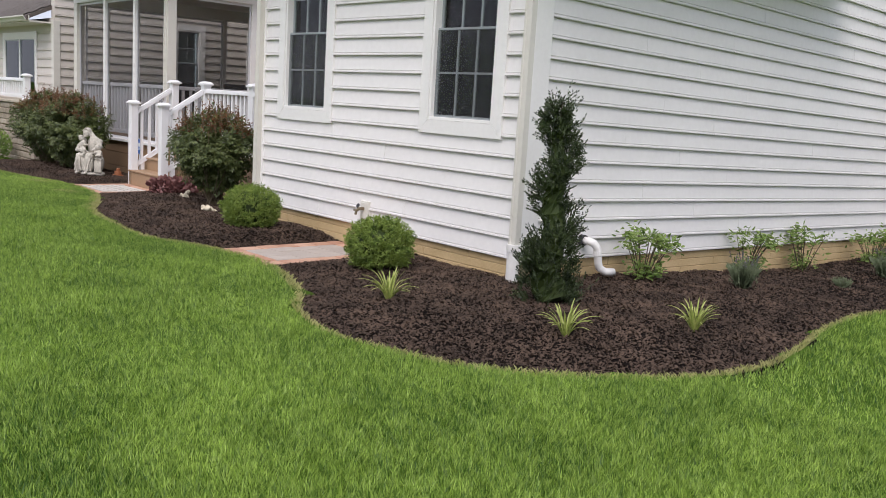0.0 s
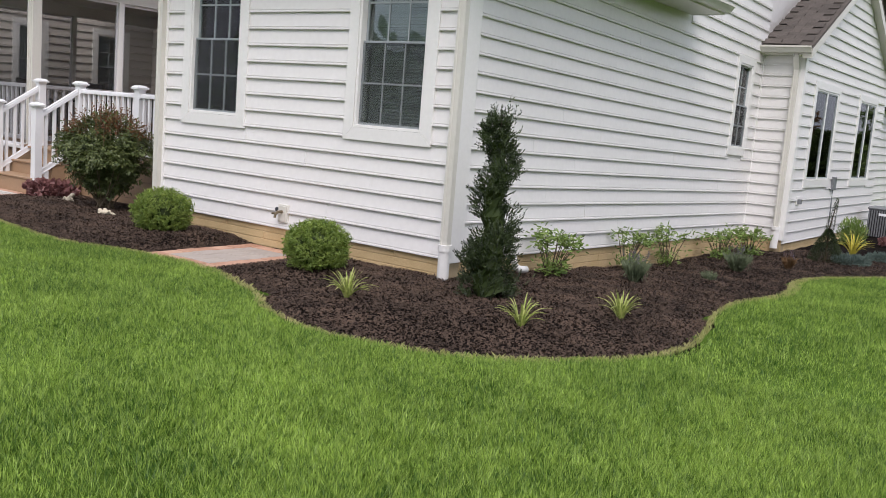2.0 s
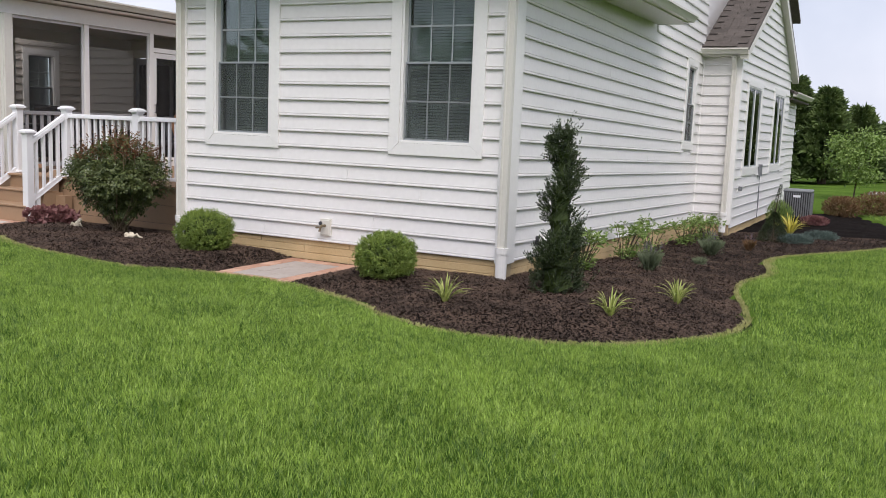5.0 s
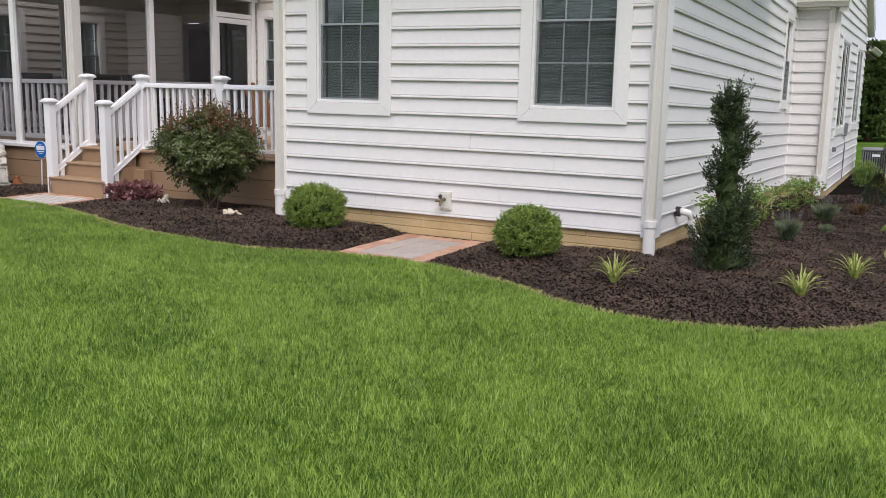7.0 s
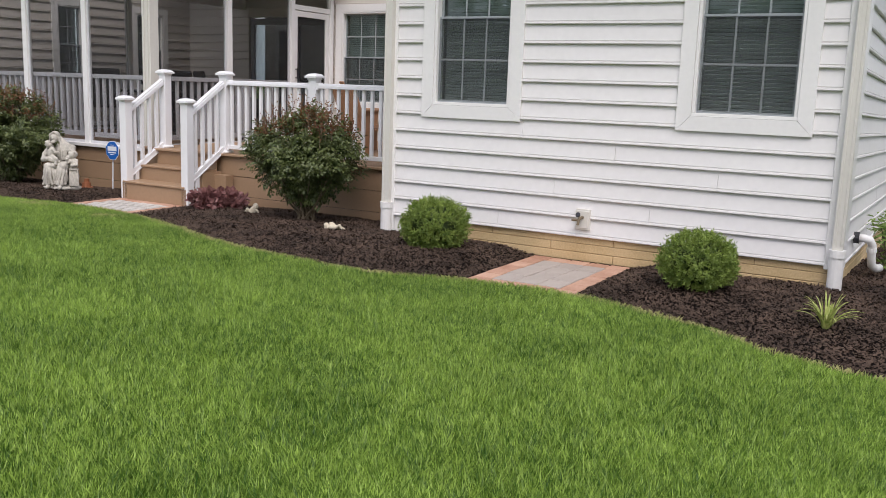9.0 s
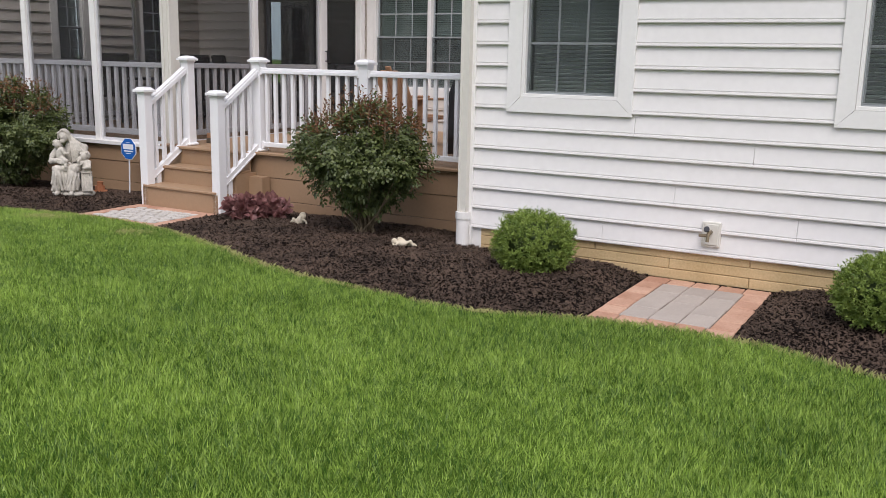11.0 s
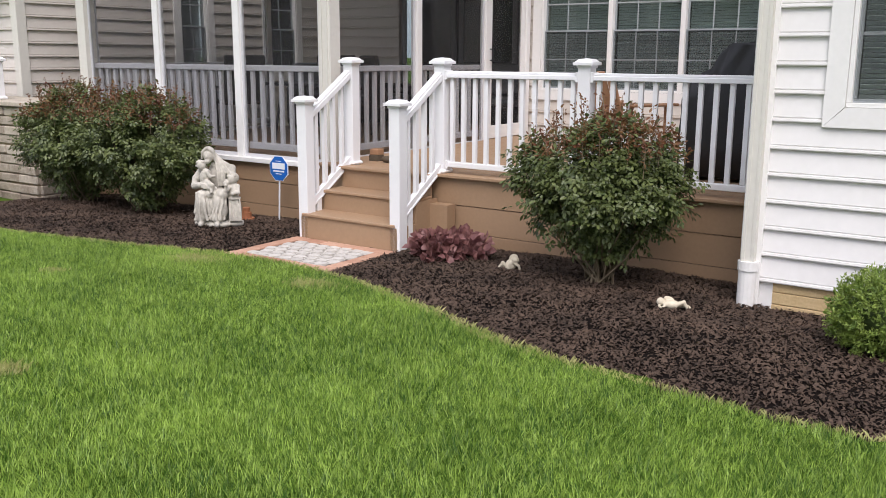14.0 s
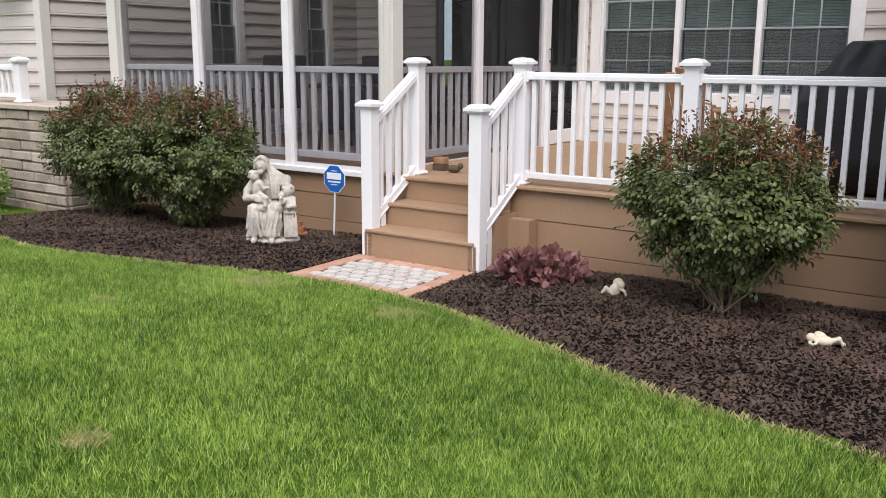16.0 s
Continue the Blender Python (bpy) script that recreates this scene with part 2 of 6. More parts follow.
def box(bm, x0, y0, z0, x1, y1, z1, bevel=0.0, m=None):
    made = bmesh.ops.create_cube(bm, size=1)["verts"]
    for v in made:
        v.co = ((x0 + x1) / 2 + v.co.x * (x1 - x0), (y0 + y1) / 2 + v.co.y * (y1 - y0), (z0 + z1) / 2 + v.co.z * (z1 - z0))
    if m:
        for v in made:
            v.co = m @ v.co
    if bevel:
        edges = list({e for v in made for e in v.link_edges})
        bmesh.ops.bevel(bm, geom=edges, offset=bevel, segments=1, affect="EDGES")
    return bm


def boxes(*rows, bevel=0.0):
    bm = bmesh.new()
    for r in rows:
        box(bm, *r, bevel=bevel)
    return bm


def prism(bm, outline, m0, m1):
    """Joins an outline at two poses into a closed solid."""
    a = [bm.verts.new(m0 @ Vector((*p, 0))) for p in outline]
    b = [bm.verts.new(m1 @ Vector((*p, 0))) for p in outline]
    bm.faces.new(a)
    bm.faces.new(b[::-1])
    for i in range(len(a)):
        j = (i + 1) % len(a)
        bm.faces.new((a[j], a[i], b[i], b[j]))
    return bm


def tube(bm, points, radius, sides=8):
    """A round bar along points; radius may be a list."""
    pts = [Vector(p) for p in points]
    rs = radius if isinstance(radius, (list, tuple)) else [radius] * len(pts)
    rings = []
    for i, p in enumerate(pts):
        d = (pts[min(i + 1, len(pts) - 1)] - pts[max(i - 1, 0)]).normalized()
        q = d.to_track_quat("Z", "Y")
        rings.append([bm.verts.new(p + q @ Vector((math.cos(a) * rs[i], math.sin(a) * rs[i], 0))) for a in [2 * math.pi * k / sides for k in range(sides)]])
    for r0, r1 in zip(rings, rings[1:]):
        for k in range(sides):
            bm.faces.new((r0[k], r0[(k + 1) % sides], r1[(k + 1) % sides], r1[k]))
    bm.faces.new(rings[0][::-1])
    bm.faces.new(rings[-1])
    return bm


def mesh_of(name, verts, faces_flat, size):
    """A mesh from arrays: verts (n, 3) and faces of one size."""
    me = bpy.data.meshes.new(name)
    n = len(faces_flat) // size
    me.vertices.add(len(verts))
    me.vertices.foreach_set("co", np.asarray(verts, np.float32).ravel())
    me.loops.add(len(faces_flat))
    me.loops.foreach_set("vertex_index", np.asarray(faces_flat, np.int32))
    me.polygons.add(n)
    me.polygons.foreach_set("loop_start", np.arange(0, n * size, size, dtype=np.int32))
    me.polygons.foreach_set("loop_total", np.full(n, size, np.int32))
    me.update(calc_edges=True)
    return me


rng = np.random.default_rng(7)


def unit(v):
    return v / np.maximum(np.linalg.norm(v, axis=-1, keepdims=True), 1e-9)


def leaves(name, at, along, length, width, droop=0.15, fold=0.25, broad=False, face=None):
    """One pointed, folded leaf of two faces at each place, growing along a direction; sizes may be arrays; face: where its upper side turns."""
    n = len(at)
    along = unit(along)
    side = unit(np.cross(along, unit(rng.normal(size=(n, 3))) if face is None else face))
    up = np.cross(side, along)
    ln, wd = np.broadcast_to(length, n)[:, None], np.broadcast_to(width, n)[:, None]
    mid = at + along * ln * 0.5
    if broad:
        q1, q2, lift = at + along * ln * 0.22, at + along * ln * 0.66 - up * ln * droop * 0.4, up * wd * fold
        v = np.stack([at, q1 + side * wd * 0.42 + lift, q2 + side * wd * 0.46 + lift, at + along * ln - up * ln * droop, q2 - side * wd * 0.46 + lift, q1 - side * wd * 0.42 + lift], 1).reshape(-1, 3)
        return mesh_of(name, v, (np.arange(n)[:, None] * 6 + np.array([[0, 1, 2, 3, 0, 3, 4, 5]])).ravel(), 4)
    v = np.stack([at, mid + side * wd * 0.5 + up * wd * fold, at + along * ln - up * ln * droop, mid - side * wd * 0.5 + up * wd * fold], 1).reshape(-1, 3)
    base = np.arange(n)[:, None] * 4
    return mesh_of(name, v, (base + np.array([[0, 1, 2, 0, 2, 3]])).ravel(), 3)


def blades(name, at, lean, height, width, bent=True):
    """Grass-like blades of two faces, or of one where they are not bent."""
    n = len(at)
    a = rng.uniform(0, 2 * math.pi, n)
    side = np.stack([np.cos(a), np.sin(a), np.zeros(n)], 1)
    h, w = np.broadcast_to(height, n)[:, None], np.broadcast_to(width, n)[:, None]
    mid = at + np.array([0, 0, 1.0]) * h * 0.55 + lean * h * 0.25
    tip = at + np.array([0, 0, 1.0]) * h * 0.92 + lean * h
    if bent:
        v = np.stack([at - side * w * 0.5, at + side * w * 0.5, mid + side * w * 0.35, tip], 1).reshape(-1, 3)
        me = mesh_of(name, v, (np.arange(n)[:, None] * 4 + np.array([[0, 1, 2, 0, 2, 3]])).ravel(), 3)
    else:
        v = np.stack([at - side * w * 0.5, at + side * w * 0.5, tip], 1).reshape(-1, 3)
        me = mesh_of(name, v, np.arange(n * 3), 3)
    tone = me.attributes.new("tone", "FLOAT", "POINT")
    tone.data.foreach_set("value", np.repeat(rng.uniform(-0.5, 0.5, n), 4 if bent else 3).astype(np.float32))
    return me


# ---- the lie of the land ----
def lawn_z(x, y):
    xc, yc = np.clip(x, -8.0, 4.0), np.clip(y, -5.5, 4.5)
    return 0.2176 - 0.00187 * xc - 0.034 * yc + 0.00746 * xc * yc - 0.045


def smooth(a, b, x):
    t = np.clip((x - a) / (b - a), 0, 1)
    return t * t * (3 - 2 * t)


def spline(points, steps=10):
    out = []
    p = [points[0], *points, points[-1]]
    for i in range(1, len(p) - 2):
        for s in range(steps):
            t = s / steps
            a, b, c, d = (np.array(q, float) for q in p[i - 1:i + 3])
            out.append(0.5 * (2 * b + (c - a) * t + (2 * a - 5 * b + 4 * c - d) * t * t + (3 * b - 3 * c + d - a) * t ** 3))
    out.append(np.array(points[-1], float))
    return np.array(out)


BED_FRONT = spline([(-12.9, 0.9), (-12.7, -0.5), (-12.0, -1.25), (-11.1, -1.5), (-10.3, -1.58), (-9.4, -1.34), (-8.9, -1.16), (-8.4, -0.95),
                    (-7.9, -0.86), (-7.3, -0.88), (-6.75, -1.0), (-6.3, -1.17), (-5.8, -1.36), (-5.3, -1.6), (-4.9, -1.73), (-4.4, -1.82), (-3.7, -1.9), (-3.1, -1.86),
                    (-2.55, -1.56), (-2.0, -1.42), (-1.5, -1.46), (-1.0, -1.62), (-0.55, -1.82), (-0.05, -2.16), (0.55, -2.32), (1.0, -2.22),
                    (1.42, -2.02), (1.75, -1.75), (2.1, -1.25), (2.32, -0.75), (2.38, -0.1), (2.24, 0.65), (2.05, 1.35), (1.9, 2.2), (1.92, 2.75),
                    (2.02, 3.4), (1.95, 4.1), (1.8, 4.85), (1.88, 5.55), (2.4, 6.4), (3.0, 7.3), (3.6, 8.6), (3.9, 10.4), (3.2, 12.2), (2.6, 14.0)])
BED = np.vstack([BED_FRONT, [(2.2, 15.5), (-2.0, 15.5), (-2.0, 3.0), (-12.0, 3.0)]])


def bed_depth(x, y):
    """Metres inside the planting bed's edge (below 0: outside)."""
    p = np.stack([x, y], -1)[:, None, :]
    a, b = BED[None], np.roll(BED, -1, 0)[None]
    ab = b - a
    t = np.clip(((p - a) * ab).sum(-1) / np.maximum((ab * ab).sum(-1), 1e-12), 0, 1)
    d = np.sqrt((((a + ab * t[..., None]) - p) ** 2).sum(-1)).min(1)
    cross = (a[..., 1] > p[..., 1]) != (b[..., 1] > p[..., 1])
    xi = a[..., 0] + (p[..., 1] - a[..., 1]) * ab[..., 0] / np.where(ab[..., 1] == 0, 1e-12, ab[..., 1])
    inside = (cross & (p[..., 0] < xi)).sum(1) % 2 == 1
    return np.where(inside, d, -d)


GX, GY, GS = -14.0, -4.0, 0.06
gxs, gys = np.arange(GX, 5.0, GS), np.arange(GY, 16.0, GS)
DEPTH = np.concatenate([bed_depth(np.full(len(gys), x), gys)[None] for x in gxs])


def depth_at(x, y):
    fx, fy = (x - GX) / GS, (y - GY) / GS
    i, j = np.clip(fx.astype(int), 0, len(gxs) - 2), np.clip(fy.astype(int), 0, len(gys) - 2)
    u, v = np.clip(fx - i, 0, 1), np.clip(fy - j, 0, 1)
    d = DEPTH[i, j] * (1 - u) * (1 - v) + DEPTH[i + 1, j] * u * (1 - v) + DEPTH[i, j + 1] * (1 - u) * v + DEPTH[i + 1, j + 1] * u * v
    out = (x < GX) | (x > 4.9) | (y < GY) | (y > 15.8)
    return np.where(out, -9.0, d)


STEP_PAD = (-8.42, -0.80, -7.26, 0.10)
TAP_PAD = (-2.62, -1.40, -1.68, -0.02)


def in_pads(x, y, grow=0.0):
    hit = np.zeros(np.shape(x), bool)
    for x0, y0, x1, y1 in (STEP_PAD, TAP_PAD):
        hit |= (x > x0 - grow) & (x < x1 + grow) & (y > y0 - grow) & (y < y1 + grow)
    return hit


def bed_z(x, y):
    x, y = np.asarray(x, float), np.asarray(y, float)
    d = depth_at(x, y)
    rise = 0.125 - 0.085 * smooth(1.0, 5.5, y)
    lumps = 0.012 * np.sin(x * 5.1 + 1.3 * np.sin(y * 3.7)) * np.sin(y * 4.3 + x * 1.1)
    z = lawn_z(x, y) - 0.02 + rise * smooth(0.0, 1.0, d) + lumps * smooth(0.05, 0.4, d)
    for (x0, y0, x1, y1), top in ((STEP_PAD, 0.245), (TAP_PAD, 0.235)):
        gap = np.hypot(np.maximum(np.maximum(x0 - x, x - x1), 0), np.maximum(np.maximum(y0 - y, y - y1), 0))
        near = smooth(0.35, 0.0, gap)
        z = z * (1 - near) + np.minimum(z, top - 0.008) * near
    return z


def on_bed(x, y):
    return float(bed_z(np.array([x]), np.array([y]))[0])


# ---- ground, bed and pads ----
def ground_sheet():
    xs = np.unique(np.concatenate([np.linspace(-900, -20, 12), np.arange(-20, 12, 0.25), np.linspace(12, 900, 12)]))
    ys = np.unique(np.concatenate([np.linspace(-900, -14, 12), np.arange(-14, 18, 0.25), np.linspace(18, 900, 14)]))
    X, Y = np.meshgrid(xs, ys, indexing="ij")
    x, y = X.ravel(), Y.ravel()
    z = lawn_z(x, y) + 0.006 * np.sin(x * 2.1) * np.cos(y * 1.7)
    z = z - 0.14 * (depth_at(x, y) > 0.1) - 0.14 * in_pads(x, y, 0.12)
    i = np.arange(len(xs) - 1)[:, None] * len(ys) + np.arange(len(ys) - 1)[None]
    f = np.stack([i, i + len(ys), i + len(ys) + 1, i + 1], -1).ravel()
    return part("ground", mesh_of("ground", np.stack([x, y, z], 1), f, 4), SOIL, smooth=True)


tagged(ground_sheet(), "green lawn soil and thatch under mown grass", "lawn", kind="structure")


def mulch_sheet():
    xs, ys = np.arange(-13, 4.1, 0.05), np.arange(-2.6, 15, 0.05)
    X, Y = np.meshgrid(xs, ys, indexing="ij")
    x, y = X.ravel(), Y.ravel()
    d = depth_at(x, y)
    z = bed_z(x, y) - 0.06 * smooth(0.03, -0.1, d) + rng.normal(0, 0.004, len(x)) - 0.09 * in_pads(x, y, -0.04)
    i = (np.arange(len(xs) - 1)[:, None] * len(ys) + np.arange(len(ys) - 1)[None]).ravel()
    house = ((x > -4.2) & (x < -0.1) & (y > 0.1)) | ((x <= -4.2) & (y > 0.9)) | ((x < 0.55) & (y > 8.4))
    i = i[(d[i] > -0.06) & ~house[i]]
    f = np.stack([i, i + len(ys), i + len(ys) + 1, i + 1], -1).ravel()
    ob = part("mulch_bed", mesh_of("mulch_bed", np.stack([x, y, z], 1), f, 4), MULCH)
    return tagged(ob, "dark brown shredded bark mulch bed along the house", "mulch bed", kind="structure")


mulch_sheet()


def scatter(n, x0, y0, x1, y1):
    return rng.uniform(x0, x1, n), rng.uniform(y0, y1, n)


def mulch_chips():
    front, side = scatter(250000, -12.8, -2.5, 2.5, 0.8), scatter(90000, -0.1, 0.8, 3.2, 9.0)
    xa, ya = np.concatenate([front[0], side[0]]), np.concatenate([front[1], side[1]])
    d = depth_at(xa, ya)
    keep = (d > 0.0) & ~in_pads(xa, np.minimum(ya, -0.05), 0.006) & ~((xa > -4.3) & (xa < 0.0) & (ya > 0)) & ~((xa <= -4.3) & (ya > 0.8)) & (rng.random(len(xa)) < np.where(ya > 3, 0.5, 1.0))
    x, y = xa[keep], ya[keep]
    n = len(x)
    z = bed_z(x, y) + rng.uniform(-0.004, 0.016, n)
    a, tilt = rng.uniform(0, 2 * math.pi, n), rng.normal(0, 0.5, n)
    u = np.stack([np.cos(a) * np.cos(tilt), np.sin(a) * np.cos(tilt), np.sin(tilt)], 1)
    s = np.stack([-np.sin(a), np.cos(a), rng.normal(0, 0.5, n)], 1)
    ln, wd = rng.uniform(0.007, 0.025, n)[:, None], rng.uniform(0.0035, 0.010, n)[:, None]
    c = np.stack([x, y, z], 1)
    top = np.array([0, 0, 1.0]) * wd * 0.6
    v = np.stack([c - u * ln, c + s * wd, c + u * ln, c - s * wd, c + top], 1).reshape(-1, 3)
    f = (np.arange(n)[:, None] * 5 + np.array([[0, 1, 4, 1, 2, 4, 2, 3, 4, 3, 0, 4]])).ravel()
    ob = part("bark_chips", mesh_of("bark_chips", v, f, 3), CHIP)
    tagged(ob, "shredded dark brown bark chips strewn over the bed", "mulch", kind="stuff")


mulch_chips()


BARE = ((-6.40, -3.86, 0.07), (-8.26, -2.46, 0.06), (-8.15, -1.30, 0.20), (-6.9, -1.35, 0.14))


def lawn_grass():
    def sown(n, x0, y0, x1, y1):
        x, y = scatter(n, x0, y0, x1, y1)
        keep = (depth_at(x, y) < -0.05 + 0.03 * np.sin(x * 9 + 2 * np.sin(x * 3.7))) & ~in_pads(x, y, 0.0) & ~((x < -12.4) & (y > -0.4))
        for bx, by, r in BARE:
            keep &= (np.hypot(x - bx, y - by) > r * (0.7 + 0.4 * np.sin(np.arctan2(y - by, x - bx) * 3))) | (rng.random(len(x)) < 0.75)
        return x[keep], y[keep]
    near = sown(1300000, -10.5, -6.7, 4.2, -0.8)
    left = sown(60000, -15.5, -5.5, -10.5, -0.4)
    right = sown(240000, 1.7, -4.5, 6.0, 8.5)
    far = sown(60000, 1.7, 8.5, 12.0, 24.0)
    south = sown(170000, -16.0, -13.0, 10.0, -6.7)
    east = sown(50000, 4.2, -6.7, 11.0, 8.5)
    beds = (near, left, right, far, south, east)
    x, y = (np.concatenate([q[k] for q in beds]) for k in (0, 1))
    n = len(x)
    big = np.concatenate([np.full(len(q[0]), s) for q, s in zip(beds, (1.0, 1.5, 1.15, 2.2, 2.4, 2.4))])
    wave = np.sin(x * 3.1 + 1.7 * np.sin(y * 1.9)) * np.sin(y * 2.7 + 0.8 * np.sin(x * 2.3))
    tuft = np.sin(x * 31 + 3 * np.sin(y * 17)) * np.sin(y * 29 + 3 * np.sin(x * 19))
    h = (0.037 + 0.006 * wave + 0.010 * tuft + rng.uniform(-0.014, 0.016, n)) * np.minimum(big, 1.4)
    a = 2.6 * np.sin(x * 21 + 2.6 * np.sin(y * 13) + 3 * np.sin(x * 3.1)) + 2.6 * np.cos(y * 24 + 2.9 * np.sin(x * 15) + 3 * np.sin(y * 2.3)) + rng.normal(0, 1.3, n)
    lean = np.stack([np.cos(a), np.sin(a), np.zeros(n)], 1) * rng.uniform(0.1, 0.85, n)[:, None]
    at = np.stack([x, y, lawn_z(x, y) - 0.002], 1)
    ob = part("grass", blades("grass", at, lean, h, 0.0048 * big, False), GRASS)
    tagged(ob, "freshly mown bright green lawn grass", "grass", kind="stuff")
    x, y = scatter(800000, -12.5, -2.6, 3.5, 9.0)
    d = depth_at(x, y)
    keep = (d > -0.085 * (0.8 + 0.5 * np.sin(x * 1.7 + y))) & (d < 0.025) & ~in_pads(x, y, -0.01) & (y < 8.5)
    x, y = x[keep], y[keep]
    for bx, by, r in BARE:
        q = rng.normal(0, r * 0.55, (int(9000 * r), 2)) + np.array([bx, by])
        q = q[(depth_at(q[:, 0], q[:, 1]) < 0) & ~in_pads(q[:, 0], q[:, 1], 0.0)]
        x, y = np.r_[x, q[:, 0]], np.r_[y, q[:, 1]]
    n = len(x)
    a = rng.uniform(0, 2 * math.pi, n)
    lean = np.stack([np.cos(a), np.sin(a), np.zeros(n)], 1) * rng.uniform(0.2, 0.9, n)[:, None]
    at = np.stack([x, y, lawn_z(x, y) - 0.006], 1)
    ob = part("edge_grass", blades("edge_grass", at, lean, rng.uniform(0.024, 0.046, n), 0.0036), DRYGRASS)
    tagged(ob, "straw-coloured cut grass along the bed edge", "grass", kind="stuff")


lawn_grass()


def sheared_box(name, size, bevel, material, smooth_it=False):
    bm = bmesh.new()
    box(bm, -size[0] / 2, -size[1] / 2, -size[2], size[0] / 2, size[1] / 2, 0, bevel)
    me = bpy.data.meshes.new(name)
    bmesh.ops.recalc_face_normals(bm, faces=bm.faces)
    bm.to_mesh(me)
    bm.free()
    me.materials.append(material)
    return me


def paver_pad(label, pad, z, cells, cell, rim, inner_material, round_stones=False):
    x0, y0, x1, y1 = pad
    w, d = x1 - x0, y1 - y0
    pad_ob = thing("paver_pad", (x0, y0, z), label, "paver pad", kind="structure")
    part("bedding", boxes((0.01, 0.01, -0.09, w - 0.01, d - 0.01, -0.012)), JOINT, pad_ob)
    rim_w = rim
    long_x, long_y = round(w / 0.2), round((d - 2 * rim_w) / 0.2)
    ex = sheared_box("brick", (w / long_x - 0.008, rim_w - 0.008, 0.06), 0.006, PAVER_RED)
    ey = sheared_box("brick", (rim_w - 0.008, (d - 2 * rim_w) / long_y - 0.008, 0.06), 0.006, PAVER_RED)
    for k in range(long_x):
        for yy in (rim_w / 2, d - rim_w / 2):
            piece("paver_brick", ex, pad_ob, ((k + 0.5) * w / long_x, yy, random.uniform(-0.003, 0.002)))
    for k in range(long_y):
        for xx in (rim_w / 2, w - rim_w / 2):
            piece("paver_brick", ey, pad_ob, (xx, rim_w + (k + 0.5) * (d - 2 * rim_w) / long_y, random.uniform(-0.003, 0.002)))
    nx, ny = cells
    cw, cd = (w - 2 * rim_w) / nx, (d - 2 * rim_w) / ny
    if round_stones:
        bm = bmesh.new()
        rounded = lambda v: math.copysign(abs(v) ** 0.55, v)
        outline = [(rounded(math.cos(a)) * cw * 0.475 * (1 + 0.05 * math.sin(3 * a)), rounded(math.sin(a)) * cd * 0.47 * (1 + 0.05 * math.cos(2 * a))) for a in [2 * math.pi * (k + 0.3) / 14 for k in range(14)]]
        prism(bm, outline, pose(0, 0, -0.05), pose(0, 0, -0.008))
        prism(bm, [(px * 0.86, py * 0.86) for px, py in outline], pose(0, 0, -0.01), pose(0, 0, 0.0))
        me = bpy.data.meshes.new("cobble")
        bmesh.ops.recalc_face_normals(bm, faces=bm.faces)
        bm.to_mesh(me)
        bm.free()
        me.materials.append(inner_material)
    else:
        me = sheared_box("paving_stone", (cw - 0.006, cd - 0.006, 0.06), 0.006, inner_material)
    for i in range(nx):
        for j in range(ny):
            off = (0.25 if j % 2 else -0.25) * cw if round_stones else 0.0
            if round_stones and ((i == 0 and off < 0) or (i == nx - 1 and off > 0)):
                off *= 0.4
            piece("cobble" if round_stones else "paving_stone", me, pad_ob, (rim_w + (i + 0.5) * cw + off, rim_w + (j + 0.5) * cd, random.uniform(-0.004, 0.003)),
                  random.uniform(-0.07, 0.07) if round_stones else 0.0)
    return pad_ob


paver_pad("cobbled pad with a red brick border at the deck steps", STEP_PAD, 0.245, (7, 6), 0.12, 0.13, COBBLE, True)
paver_pad("grey paving stones with a red brick border by the wall tap", TAP_PAD, 0.235, (3, 4), 0.2, 0.17, PAVER_GREY)


# ---- house walls with lap siding ----
LAP, LAP0 = 0.1717, 0.471


def lap_board(length, height):
    """Vinyl course: tilted face, groove and a rounded butt, from (0, 0) up; outside is -y."""
    bm = bmesh.new()
    outline = [(0, 0), (0, -0.006), (-0.027, -0.006), (-0.031, 0.001), (-0.029, 0.015), (-0.0135, 0.018), (-0.0135, 0.022), (-0.021, 0.026), (-0.003, height), (0, height)]
    turn = Matrix(((0, 0, 1, 0), (1, 0, 0, 0), (0, 1, 0, 0), (0, 0, 0, 1)))
    return prism(bm, outline, turn, Matrix.Translation((length, 0, 0)) @ turn)


